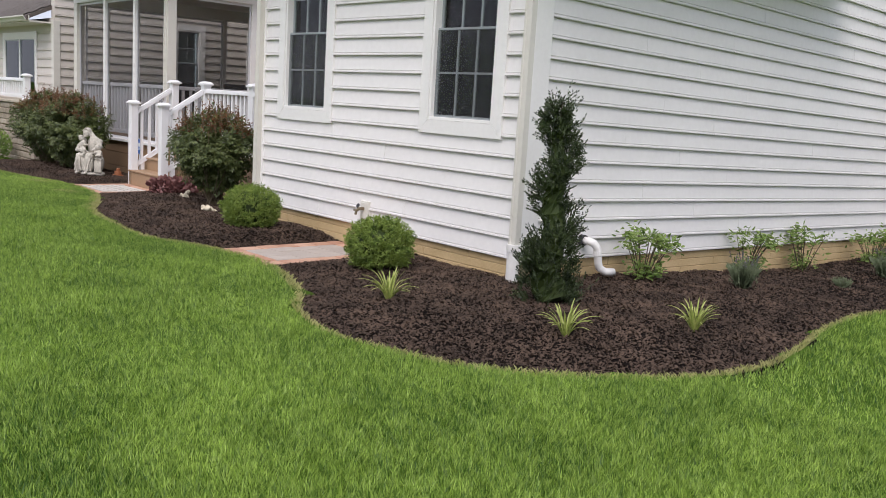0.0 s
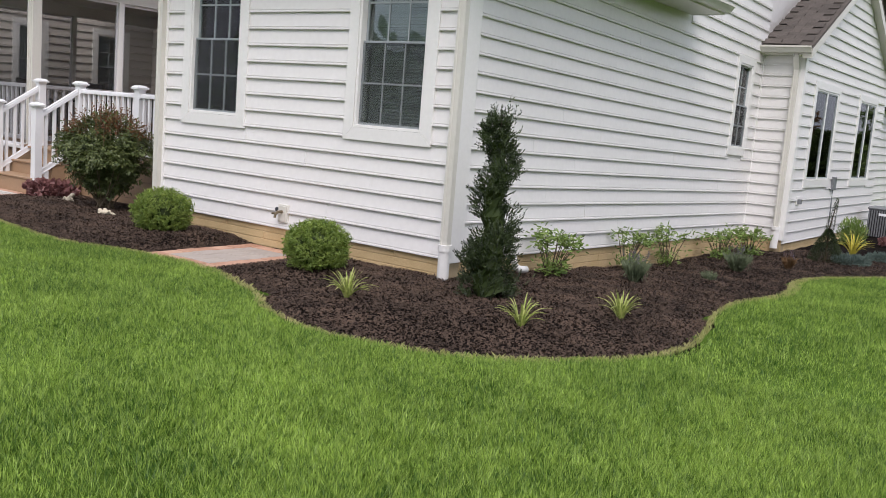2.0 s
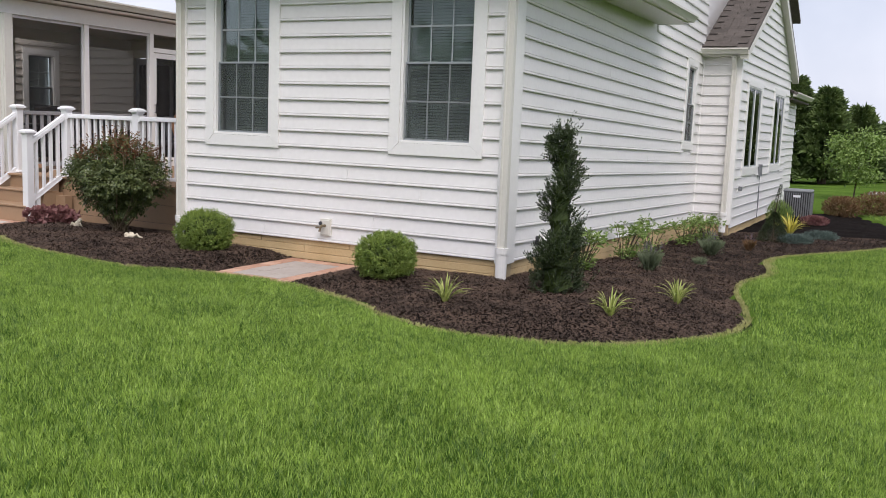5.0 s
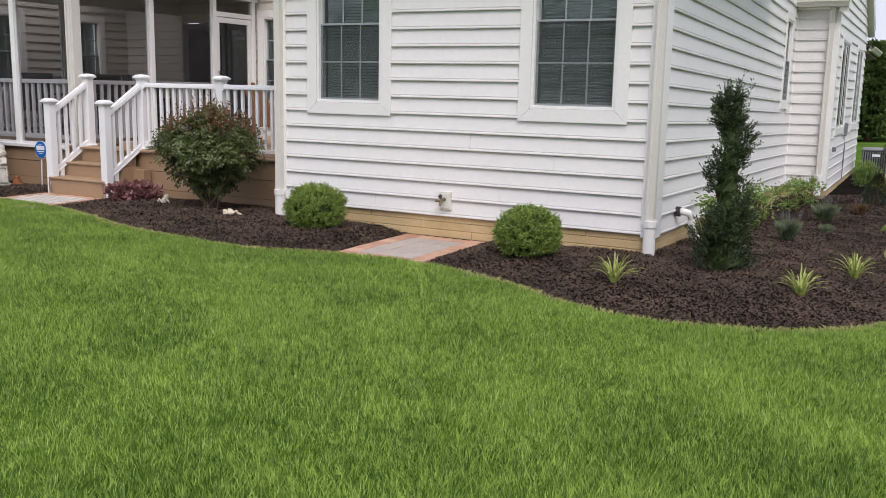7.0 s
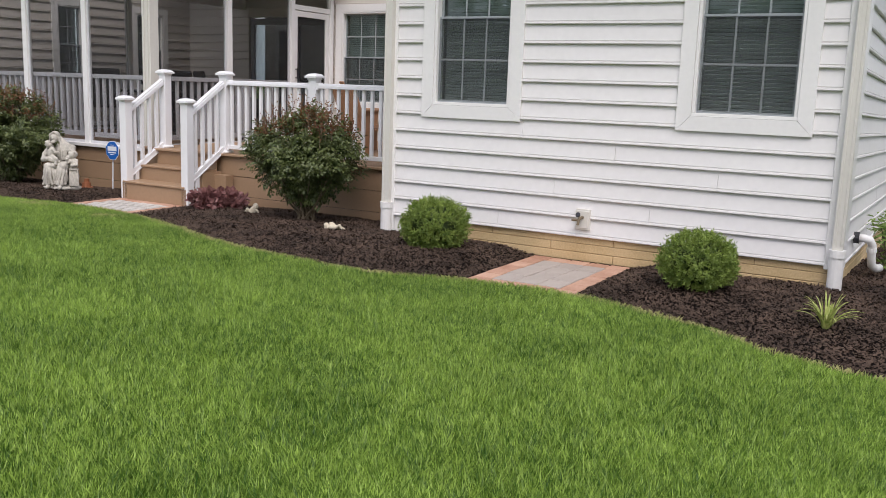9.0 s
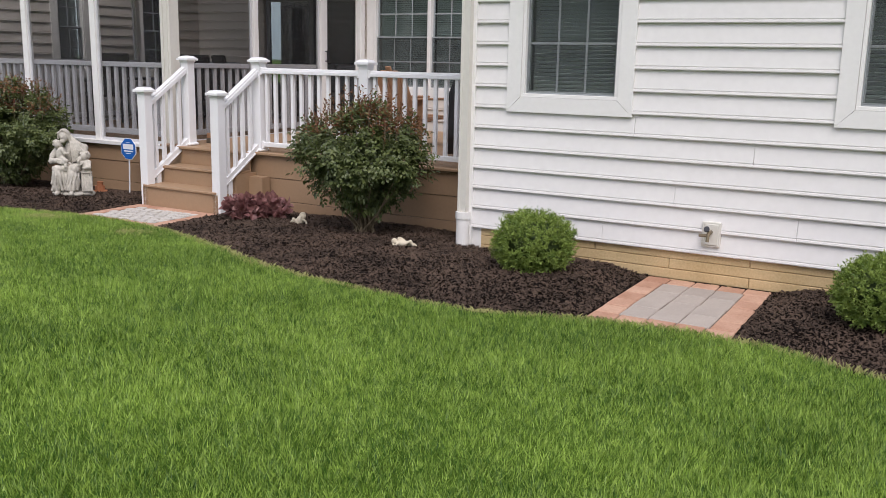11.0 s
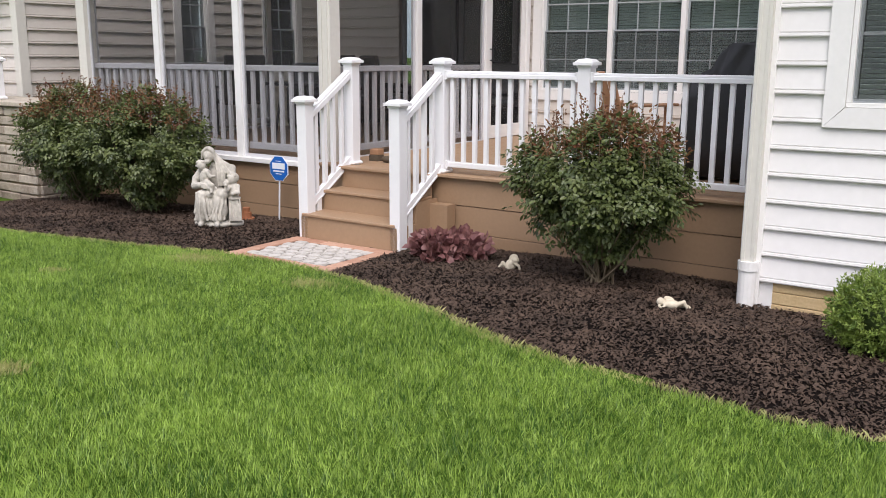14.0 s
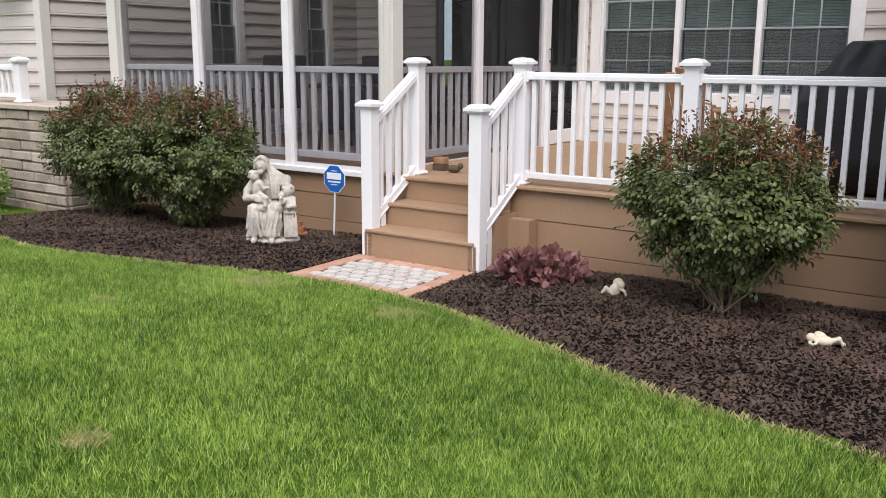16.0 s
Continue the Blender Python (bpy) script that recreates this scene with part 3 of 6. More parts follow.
def siding_wall(name, m, length, z0, z1, openings=(), material=None, label="", lap0=LAP0, starts=lambda z: 0.0, ends=None, thick=0.18, board=3.66, jitter=0.0):
    """Wall body with openings (u0, u1, z0, z1) through it; courses are pieces of their own. u runs to the right seen from outside."""
    material = material or SIDING
    cuts = sorted({z0, z1, *[o[2] for o in openings], *[o[3] for o in openings]})
    bm = bmesh.new()
    tops = z1 if ends is None else min(z1, 3.19)
    for a, b in zip(cuts, cuts[1:]):
        if b > tops + 1e-6 and ends is not None:
            b = tops
        if b <= a:
            continue
        u = 0.0
        for o in sorted(openings):
            if o[2] < b - 1e-6 and o[3] > a + 1e-6:
                box(bm, u, 0.0, a, o[0], thick, b)
                u = o[1]
        box(bm, u, 0.0, a, length, thick, b)
    ob = part(name, bm, material)
    ob.matrix_world = m
    tagged(ob, label, "wall", kind="structure")
    shared = {}
    k = 0
    while lap0 + k * LAP < z1 - 0.02:
        z = lap0 + k * LAP
        h = min(LAP, z1 - z)
        s0 = starts(z + h / 2)
        s1 = ends(z + h / 2) if ends else length
        spans = [(s0, s1)]
        for o in openings:
            if o[2] < z + h - 0.001 and o[3] > z + 0.001:
                spans = [q for a, b in spans for q in ((a, min(b, o[0])), (max(a, o[1]), b)) if q[1] - q[0] > 0.01]
        for a, b in spans:
            u = a
            first = board * (0.35 + 0.65 * ((k * 0.618 + jitter) % 1))
            while u < b - 1e-6:
                e = min(b, u + first)
                if b - e < 0.3:
                    e = b
                first = board
                key = (round(e - u, 3), round(h, 3))
                if key not in shared:
                    made = part("siding_board", lap_board(e - u - 0.0025, h), material, ob)
                    made.matrix_basis = pose(u, random.uniform(-0.002, 0.0), z)
                    shared[key] = made.data
                else:
                    piece("siding_board", shared[key], ob, (u, random.uniform(-0.002, 0.0), z))
                u = e
        k += 1
    return ob


def trim_board(bm, x0, z0, x1, z1, proud, back=0.0):
    box(bm, x0, -proud, z0, x1, back, z1, 0.004)


def window_unit(name, parent_m, u0, u1, z0, z1, label, sashes=1, grid=(3, 2), trim=0.125, blind=True, shallow=0.0, casement=False):
    """Framed double-hung unit in a wall: flat trim, inner frame, two sashes with bars, panes, mesh and blind. Outer trim is given."""
    w = new(name)
    w.matrix_world = parent_m @ pose(u0, 0, z0)
    tagged(w, label, "window", kind="structure")
    W, H = u1 - u0, z1 - z0
    t = trim
    # trim, mitred at the corners
    for nm, quad in (("trim_board", [(0, 0), (W, 0), (W - t, t), (t, t)]), ("trim_board", [(0, H), (t, H - t), (W - t, H - t), (W, H)]),
                     ("trim_board", [(0, 0), (t, t), (t, H - t), (0, H)]), ("trim_board", [(W, 0), (W, H), (W - t, H - t), (W - t, t)])):
        bm = bmesh.new()
        g = 0.0015
        cx, cz = sum(q[0] for q in quad) / 4, sum(q[1] for q in quad) / 4
        quad = [(q[0] + (g if q[0] < cx else -g), q[1] + (g if q[1] < cz else -g)) for q in quad]
        turn = Matrix(((1, 0, 0, 0), (0, 0, 1, 0), (0, 1, 0, 0), (0, 0, 0, 1)))
        prism(bm, quad, Matrix.Translation((0, -0.036, 0)) @ turn, Matrix.Translation((0, 0.002, 0)) @ turn)
        part(nm, bm, TRIM, w)
    f = t + 0.028
    part("frame", boxes((t, -0.028, t, W - t, 0.10, f), (t, -0.028, H - f, W - t, 0.10, H - t), (t, -0.028, f, f, 0.10, H - f), (W - f, -0.028, f, W - t, 0.10, H - f), bevel=0.003), TRIM, w)
    span = (W - 2 * f) / sashes
    for s in range(sashes):
        a = f + s * span
        b = a + span
        if s:
            part("mullion", boxes((a - 0.03, -0.03 if not casement else -0.025, f, a + 0.03, 0.10, H - f), bevel=0.004), TRIM, w)
        if s:
            a += 0.03
        if s < sashes - 1:
            b -= 0.03
        mid = H / 2
        halves = [(f, H - f, -0.022)] if casement else [(f, mid + 0.02, 0.012 - shallow), (mid - 0.02, H - f, 0.045 - shallow)]
        for k, (lo, hi, y) in enumerate(halves):
            e = 0.022
            sash = part("sash", boxes((a, y, lo, b, y + 0.03, lo + e), (a, y, hi - e, b, y + 0.03, hi), (a, y, lo + e, a + e, y + 0.03, hi - e), (b - e, y, lo + e, b, y + 0.03, hi - e), bevel=0.003), SASH, w)
            nx, nz = grid
            bm = bmesh.new()
            for i in range(1, nx):
                xx = a + e + (b - a - 2 * e) * i / nx
                box(bm, xx - 0.008, y + 0.010, lo + e, xx + 0.008, y + 0.022, hi - e)
            for i in range(1, nz):
                zz = lo + e + (hi - lo - 2 * e) * i / nz
                box(bm, a + e, y + 0.009, zz - 0.009, b - e, y + 0.023, zz + 0.009)
            if nx > 1 or nz > 1:
                part("glazing_bars", bm, BAR, sash)
            else:
                bm.free()
            pane = part("pane", boxes((a + e - 0.005, y + 0.013, lo + e - 0.005, b - e + 0.005, y + 0.017, hi - e + 0.005)), GLASS, sash)
            pane.visible_shadow = False
            if k == 0 and not casement:
                mesh = part("insect_screen", boxes((a + 0.01, 0.003 - shallow, lo + 0.01, b - 0.01, 0.005 - shallow, hi - 0.02)), WSCREEN, w)
                mesh.visible_shadow = False
        if blind:
            bm = bmesh.new()
            zz = f + 0.03
            while zz < H - f:
                box(bm, a + 0.01, 0.122, zz, b - 0.01, 0.153, zz + 0.003, m=Matrix.Translation((0, 0.1375, zz)) @ Matrix.Rotation(radians(-54), 4, "X") @ Matrix.Translation((0, -0.1375, -zz)))
                zz += 0.031
            part("blind", bm, BLIND, w, "closed horizontal slat blind")
        # near-black sheet painted as the darkness of the room behind
        part("darkness_panel", boxes((a - 0.03, 0.30, f - 0.05, b + 0.03, 0.32, H - f + 0.05)), PAINTED_DARK, w)
    return w


FRONT = Matrix.Translation((-4.3, 0, 0))
EAST = pose(0, 0, 0, 0, 0, 90) @ pose(0, 0, 0, 0, 1.27, 0)
BUMP_S = Matrix.Translation((0, 8.2, 0))
BUMP_E = Matrix.Translation((0.65, 8.2, 0)) @ pose(0, 0, 0, 0, 0, 90)
KITCHEN = Matrix.Translation((-8.75, 4.9, 0))
WING_E = Matrix.Translation((-14.1, 0.95, 0)) @ pose(0, 0, 0, 0, 0, 90)
WING_S = Matrix.Translation((-24.1, 0.95, 0))
PORCH_N = Matrix.Translation((-14.1, 6.9, 0))
BLOCK_W = Matrix.Translation((-4.3, 4.9, 0)) @ pose(0, 0, 0, 0, 0, -90)


def hole(u0, u1, z0, z1, t=0.10):
    return (u0 + t, u1 - t, z0 + t, z1 - t)


siding_wall("wall_south", FRONT, 4.3, 0.462, 3.40, [hole(0.395, 1.47, 1.463, 3.34), hole(2.92, 4.015, 1.463, 3.34)], label="white lap-sided front wall of the house", lap0=0.462)
window_unit("window_1", FRONT, 0.395, 1.47, 1.463, 3.34, "white double-hung window with grilles and closed blinds")
window_unit("window_2", FRONT, 2.92, 4.015, 1.463, 3.34, "white double-hung window with grilles beside the corner")
siding_wall("wall_east", EAST, 8.2, 0.445, 6.6, [hole(6.93, 7.73, 1.71, 3.21)], label="white lap-sided long side wall of the house", lap0=0.453,
            starts=lambda z: -0.0222 * z if z < 3.42 else 5.0, jitter=0.3)
window_unit("window_3", EAST, 6.93, 7.73, 1.71, 3.21, "narrow white double-hung window in the side wall", grid=(2, 2), blind=False, trim=0.11, shallow=0.03)
siding_wall("wall_bump_south", BUMP_S, 0.65, 0.255, 3.19, label="short white lap-sided return wall", lap0=0.27)
siding_wall("wall_bump_east", BUMP_E, 6.3, 0.255, 6.4, [hole(0.72, 2.4, 1.09, 2.85), hole(3.9, 5.55, 1.09, 2.85)], label="white lap-sided gable end wall", lap0=0.20,
            starts=lambda z: max(0.0, (z - 3.24) / 0.52), ends=lambda z: 6.3 - max(0.0, (z - 3.24) / 0.52))
window_unit("window_4", BUMP_E, 0.72, 2.4, 1.09, 2.85, "white twin casement window with dark glass", sashes=2, grid=(1, 1), casement=True, blind=False)
window_unit("window_5", BUMP_E, 3.9, 5.55, 1.09, 2.85, "white twin casement window with dark glass", sashes=2, grid=(1, 1), casement=True, blind=False)
gable = bmesh.new()
prism(gable, [(8.2, 3.09), (14.5, 3.09), (11.35, 4.87)], Matrix(((0, 0, 1, 0.63), (1, 0, 0, 0), (0, 1, 0, 0), (0, 0, 0, 1))), Matrix(((0, 0, 1, 0.5), (1, 0, 0, 0), (0, 1, 0, 0), (0, 0, 0, 1))))
tagged(part("wall_gable", gable, SIDING), "white gable backing above the side windows", "wall", kind="structure")
# grey-white siding given the beige tone to paint in the shade behind the deck
siding_wall("wall_kitchen", KITCHEN, 4.45, 0.10, 3.6, [hole(0.10, 3.22, 1.32, 3.06)], BEIGE_AND_SHADE, label="pale lap-sided wall behind the deck, shade put into its beige tone")
window_unit("window_6", KITCHEN, 0.10, 3.22, 1.32, 3.06, "triple white double-hung window with grilles behind the deck", sashes=3)
siding_wall("wall_deck_east", BLOCK_W, 4.9, 0.20, 3.4, label="white lap-sided wall beside the deck")
siding_wall("wall_wing_east", WING_E, 6.0, 0.10, 4.2, [hole(2.5, 3.3, 1.45, 3.15), hole(4.35, 5.3, 1.45, 3.15)], BEIGE_AND_SHADE, label="beige lap-sided wall of the porch and wing")
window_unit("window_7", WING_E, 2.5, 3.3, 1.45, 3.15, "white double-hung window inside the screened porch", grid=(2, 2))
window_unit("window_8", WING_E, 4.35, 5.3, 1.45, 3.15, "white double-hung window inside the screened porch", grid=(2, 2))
siding_wall("wall_wing_south", WING_S, 10.0, 0.10, 3.0, [hole(6.7, 9.0, 1.2, 2.75)], BEIGE_AND_SHADE, label="beige lap-sided front wall of the far wing")
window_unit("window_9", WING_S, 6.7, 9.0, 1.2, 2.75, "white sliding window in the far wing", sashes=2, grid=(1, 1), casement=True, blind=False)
siding_wall("wall_porch_north", PORCH_N, 5.4, 0.10, 3.5, [(1.7, 5.2, 0.83, 3.05)], BEIGE_AND_SHADE, label="beige lap-sided rear wall of the screened porch")
siding_wall("wall_porch_door", Matrix.Translation((-8.75, 6.9, 0)) @ pose(0, 0, 0, 0, 0, -90), 2.0, 0.1, 3.5, (), BEIGE_AND_SHADE, label="beige lap-sided porch end wall")


def corner_post(m, z0, z1, label, material=TRIM, wide=0.10, side=0.10):
    bm = boxes((-wide, -0.034, z0, 0.0, 0.0, z1), (0.0, -0.034, z0, 0.036, side, z1), bevel=0.003)
    ob = part("corner_trim", bm, material)
    ob.matrix_world = m
    return tagged(ob, label, "trim", kind="structure")


corner_post(Matrix.Translation((0, 0, 0)), 0.43, 3.38, "wide white corner trim of the siding", side=0.17)
corner_post(Matrix.Translation((-4.3, 0, 0)) @ pose(0, 0, 0, 0, 0, -90), 0.30, 3.38, "white corner trim of the siding")
corner_post(Matrix.Translation((0.65, 8.2, 0)), 0.25, 3.16, "white corner trim of the side bay")
corner_post(Matrix.Translation((-14.1, 0.95, 0)), 0.3, 2.95, "pale corner trim of the far wing", CREAM)
tagged(part("inner_corner_trim", boxes((0.0, 8.16, 0.25, 0.035, 8.2, 3.18), bevel=0.003), TRIM), "white inner corner trim", "trim", kind="structure")


def foundation(name, m, length, z0, z1, label, drop=0.0):
    ob = part(name, boxes((0, 0.012, z0 - 0.25, length, 0.17, z1 - 0.008)), MORTAR)
    ob.matrix_world = m
    tagged(ob, label, "foundation", kind="structure")
    me = sheared_box("brick", (1.215, 0.03, 0.076), 0.004, BRICK)
    row = 0
    z = z1
    while z > z0:
        u = -0.61 * (row % 2)
        while u < length:
            a, b = max(0, u), min(length, u + 1.22)
            if b - a > 0.05:
                piece("brick", me, ob, ((a + b) / 2, 0.016 + random.uniform(-0.001, 0.001), z), 0, ((b - a - 0.005) / 1.215 if b - a < 1.2 else 1, 1, 1))
            u += 1.22
        z -= 0.08
        row += 1
    return ob


foundation("foundation_south", FRONT, 4.3, 0.15, 0.468, "tan painted brick foundation under the siding")
foundation("foundation_east", EAST, 8.2, 0.02, 0.44, "tan painted brick foundation under the siding")
foundation("foundation_bay", BUMP_E, 6.3, 0.0, 0.25, "tan painted brick foundation of the side bay")
foundation("foundation_return", BUMP_S, 0.65, 0.0, 0.25, "tan painted brick foundation of the side bay")


# ---- roofs, eaves, gutters ----
def slab(bm, corners, thick):
    a = [bm.verts.new(c) for c in corners]
    b = [bm.verts.new(Vector(c) - Vector((0, 0, thick))) for c in corners]
    bm.faces.new(a)
    bm.faces.new(b[::-1])
    for i in range(len(a)):
        j = (i + 1) % len(a)
        bm.faces.new((a[i], b[i], b[j], a[j]))


def shingles(parent, origin, across, up, width, height, tab=0.30, row=0.145):
    """Shingle tabs as pieces over a slope from its eave corner."""
    across, up = Vector(across).normalized(), Vector(up).normalized()
    nrm = across.cross(up)
    if nrm.z < 0:
        nrm = -nrm
    bm = bmesh.new()
    box(bm, -tab / 2 + 0.0015, 0, 0, tab / 2 - 0.0015, row * 1.25, 0.008)
    me = bpy.data.meshes.new("shingle")
    bm.to_mesh(me)
    bm.free()
    me.materials.append(SHINGLE)
    basis = Matrix((across, up, nrm)).transposed().to_4x4()
    for r in range(int(height / row)):
        n = int(width / tab) + 1
        for c in range(n):
            u = (c + (0.5 if r % 2 else 0.0)) * tab
            if u > width + 0.01:
                continue
            ob = new("shingle", me)
            ob.parent = parent
            sx = random.uniform(0.96, 1.0)
            ob.matrix_basis = Matrix.Translation(Vector(origin) + across * min(u, width) + up * (r * row) + nrm * random.uniform(0.006, 0.010)) @ basis @ Matrix.Rotation(radians(2.2), 4, "X") @ Matrix.Diagonal((sx, 1, 1, 1))


bm = bmesh.new()
slab(bm, [(0.50, -0.42, 3.45), (0.50, 4.98, 3.45), (-2.15, 4.98, 4.9), (-2.15, -0.42, 4.9)], 0.06)
slab(bm, [(-4.8, 4.98, 3.45), (-4.8, -0.42, 3.45), (-2.15, -0.42, 4.9), (-2.15, 4.98, 4.9)], 0.06)
roof = tagged(part("roof_front", bm, SHINGLE), "brown shingle gable roof over the front block", "roof", kind="structure")
bm = boxes((0.03, -0.40, 3.345, 0.46, 4.96, 3.37), (-4.76, -0.40, 3.345, -4.33, 4.96, 3.37), (-4.33, -0.40, 3.39, 0.03, -0.03, 3.41))
tagged(part("soffit", bm, CREAM), "cream vented soffit under the eaves", "soffit", kind="structure")
bm = boxes((0.46, -0.40, 3.34, 0.48, 4.97, 3.45), (-4.78, -0.40, 3.34, -4.76, 4.97, 3.45), (0.03, 4.96, 3.34, 0.48, 4.98, 3.45))
tagged(part("fascia", bm, CREAM), "cream metal fascia", "trim", kind="structure")
bm = bmesh.new()
prism(bm, [(-4.3, 3.38), (0.0, 3.38), (-2.15, 4.6)], Matrix(((1, 0, 0, 0), (0, 0, 1, 0.02), (0, 1, 0, 0), (0, 0, 0, 1))), Matrix(((1, 0, 0, 0), (0, 0, 1, 0.12), (0, 1, 0, 0), (0, 0, 0, 1))))
tagged(part("wall_front_gable", bm, SIDING), "white gable above the front wall", "wall", kind="structure")


def gutter(name, a, b, out, label):
    """K-style trough along a-b; out: level direction away from the wall."""
    a, b, out = Vector(a), Vector(b), Vector(out).normalized()
    along = (b - a).normalized()
    outline = [(0, 0), (0.07, 0), (0.085, 0.03), (0.115, 0.07), (0.125, 0.075), (0.125, 0.10), (0.115, 0.10), (0.115, 0.085), (0.078, 0.037), (0.066, 0.008), (0.008, 0.008), (0.008, 0.10), (0, 0.10)]
    m = Matrix((out, Vector((0, 0, 1)), along)).transposed().to_4x4()
    ob = part(name, prism(bmesh.new(), outline, Matrix.Translation(a) @ m, Matrix.Translation(b) @ m), CREAM)
    return tagged(ob, label, "gutter", kind="structure")


gutter("gutter_front_east", (0.48, -0.42, 3.36), (0.48, 4.98, 3.36), (1, 0, 0), "cream gutter along the eave")
gutter("gutter_front_west", (-4.78, -0.42, 3.36), (-4.78, 4.98, 3.36), (-1, 0, 0), "cream gutter along the eave")

# side bay roof: ridge runs out from the main wall
bm = bmesh.new()
slab(bm, [(0.0, 8.0, 3.31), (0.80, 8.0, 3.31), (0.80, 11.35, 5.05), (0.0, 11.35, 5.05)], 0.05)
slab(bm, [(0.80, 14.75, 3.29), (0.0, 14.75, 3.29), (0.0, 11.35, 5.05), (0.80, 11.35, 5.05)], 0.05)
bay_roof = tagged(part("roof_bay", bm, SHINGLE), "brown asphalt shingle roof of the side bay", "roof", kind="structure")
shingles(bay_roof, (0.15, 7.99, 3.31), (1, 0, 0), (0, 3.35, 1.74), 0.5, 3.6)
bm = bmesh.new()
slab(bm, [(0.66, 8.0, 3.25), (0.80, 8.0, 3.25), (0.80, 11.35, 4.99), (0.66, 11.35, 4.99)], 0.14)
slab(bm, [(0.80, 14.75, 3.23), (0.66, 14.75, 3.23), (0.66, 11.35, 4.99), (0.80, 11.35, 4.99)], 0.14)
tagged(part("rake_board", bm, CREAM), "cream rake boards of the side bay", "trim", kind="structure")
tagged(part("soffit_bay", boxes((0.0, 8.02, 3.16, 0.78, 8.2, 3.19)), CREAM), "cream soffit of the side bay", "soffit", kind="structure")
gutter("gutter_bay", (0.0, 8.02, 3.19), (0.80, 8.02, 3.19), (0, -1, 0), "cream gutter of the side bay")
# rear part set back behind the bay, with its eave, gutter and meter boxes
REAR_E = Matrix.Translation((0.42, 14.5, 0)) @ pose(0, 0, 0, 0, 0, 90)
siding_wall("wall_rear_east", REAR_E, 3.2, 0.2, 2.72, label="white lap-sided rear wall beyond the side bay", lap0=0.2)
bm = bmesh.new()
slab(bm, [(0.0, 14.76, 2.76), (0.70, 14.76, 2.76), (0.70, 18.0, 2.76), (0.0, 18.0, 2.76)], 0.04)
slab(bm, [(0.72, 14.76, 2.92), (0.72, 18.0, 2.92), (-3.0, 18.0, 4.5), (-3.0, 14.76, 4.5)], 0.06)
tagged(part("roof_rear", bm, SHINGLE), "brown shingle eave of the rear part", "roof", kind="structure")
gutter("gutter_rear", (0.70, 14.76, 2.80), (0.70, 18.0, 2.80), (1, 0, 0), "cream gutter of the rear eave")
# main roof over the body of the house
bm = bmesh.new()
slab(bm, [(0.35, 4.9, 4.9), (0.35, 11.3, 8.2), (-14.1, 11.3, 8.2), (-14.1, 4.9, 4.9)], 0.08)
slab(bm, [(0.35, 17.7, 4.9), (0.35, 11.3, 8.2), (-14.1, 11.3, 8.2), (-14.1, 17.7, 4.9)], 0.08)
tagged(part("roof_main", bm, SHINGLE), "brown shingle main roof", "roof", kind="structure")
bm = boxes((-13.9, 17.5, 0.0, 0.0, 17.7, 4.9), (-0.4, 8.4, 0.0, -0.2, 17.5, 4.9))
tagged(part("wall_rear", bm, SIDING), "plain rear walls closing the house", "wall", kind="structure")


def downspout(name, x, y, top, ground, turn, label, boot=True):
    """Square corrugated pipe with a wider white boot at the ground."""
    d = thing(name, (x, y, ground), label, "downspout", turn=turn)
    hi = top - ground
    outline = [(-0.040, -0.03), (-0.02, -0.03), (-0.017, -0.026), (0.017, -0.026), (0.02, -0.03), (0.040, -0.03), (0.040, 0.03), (-0.040, 0.03)]
    part("pipe", prism(bmesh.new(), outline, pose(0, 0, 0.28), pose(0, 0, hi - 0.25)), CREAM, d)
    bm = bmesh.new()
    prism(bm, outline, pose(0, 0, hi - 0.25), pose(0, -0.08, hi - 0.08))
    prism(bm, outline, pose(0, -0.08, hi - 0.08), pose(0, -0.08, hi))
    part("elbow", bm, CREAM, d)
    part("boot", prism(bmesh.new(), [(math.cos(a) * 0.058, math.sin(a) * 0.05) for a in [k * math.pi / 8 for k in range(16)]], pose(0, 0, -0.05), pose(0, 0, 0.24)), PVC, d)
    part("boot_collar", prism(bmesh.new(), [(math.cos(a) * 0.066, math.sin(a) * 0.058) for a in [k * math.pi / 8 for k in range(16)]], pose(0, 0, 0.24), pose(0, 0, 0.30)), PVC, d)
    return d


downspout("downspout", -0.005, -0.066, 3.34, 0.30, 0, "cream downspout with white boot at the wall corner")
downspout("downspout", -4.27, -0.066, 3.34, 0.29, 0, "cream downspout with white boot beside the deck")
downspout("downspout", 0.56, 8.13, 3.19, 0.17, 0, "cream downspout at the side bay corner")


# ---- deck, steps and railings ----
DZ, DX0, DX1, DY0, DY1 = 0.85, -8.70, -4.3, 0.70, 4.9


def deck():
    d = thing("deck", (DX0, DY0, 0.2), "tan composite deck raised on a boarded skirt", "deck", kind="structure")
    w, dep, top = DX1 - DX0, DY1 - DY0, DZ - 0.2
    # solid near-black block: the dark under the boards is in its colour
    part("frame", boxes((0.03, 0.06, 0, w - 0.02, dep, top - 0.03)), PAINTED_DARK, d)
    board = sheared_box("deck_board", (w, 0.136, 0.028), 0.004, DECK)
    k = 0
    while 0.07 + k * 0.141 < dep - 0.05:
        piece("deck_board", board, d, (w / 2, 0.075 + k * 0.141 - 0.02, top))
        k += 1
    for z0, z1, y in ((-0.12, 0.13, 0.042), (0.135, 0.375, 0.042), (0.38, top - 0.03, 0.036)):
        part("skirt_board", boxes((0.0, y, z0, w, y + 0.02, z1), bevel=0.003), DECK, d)
    return d


deck()


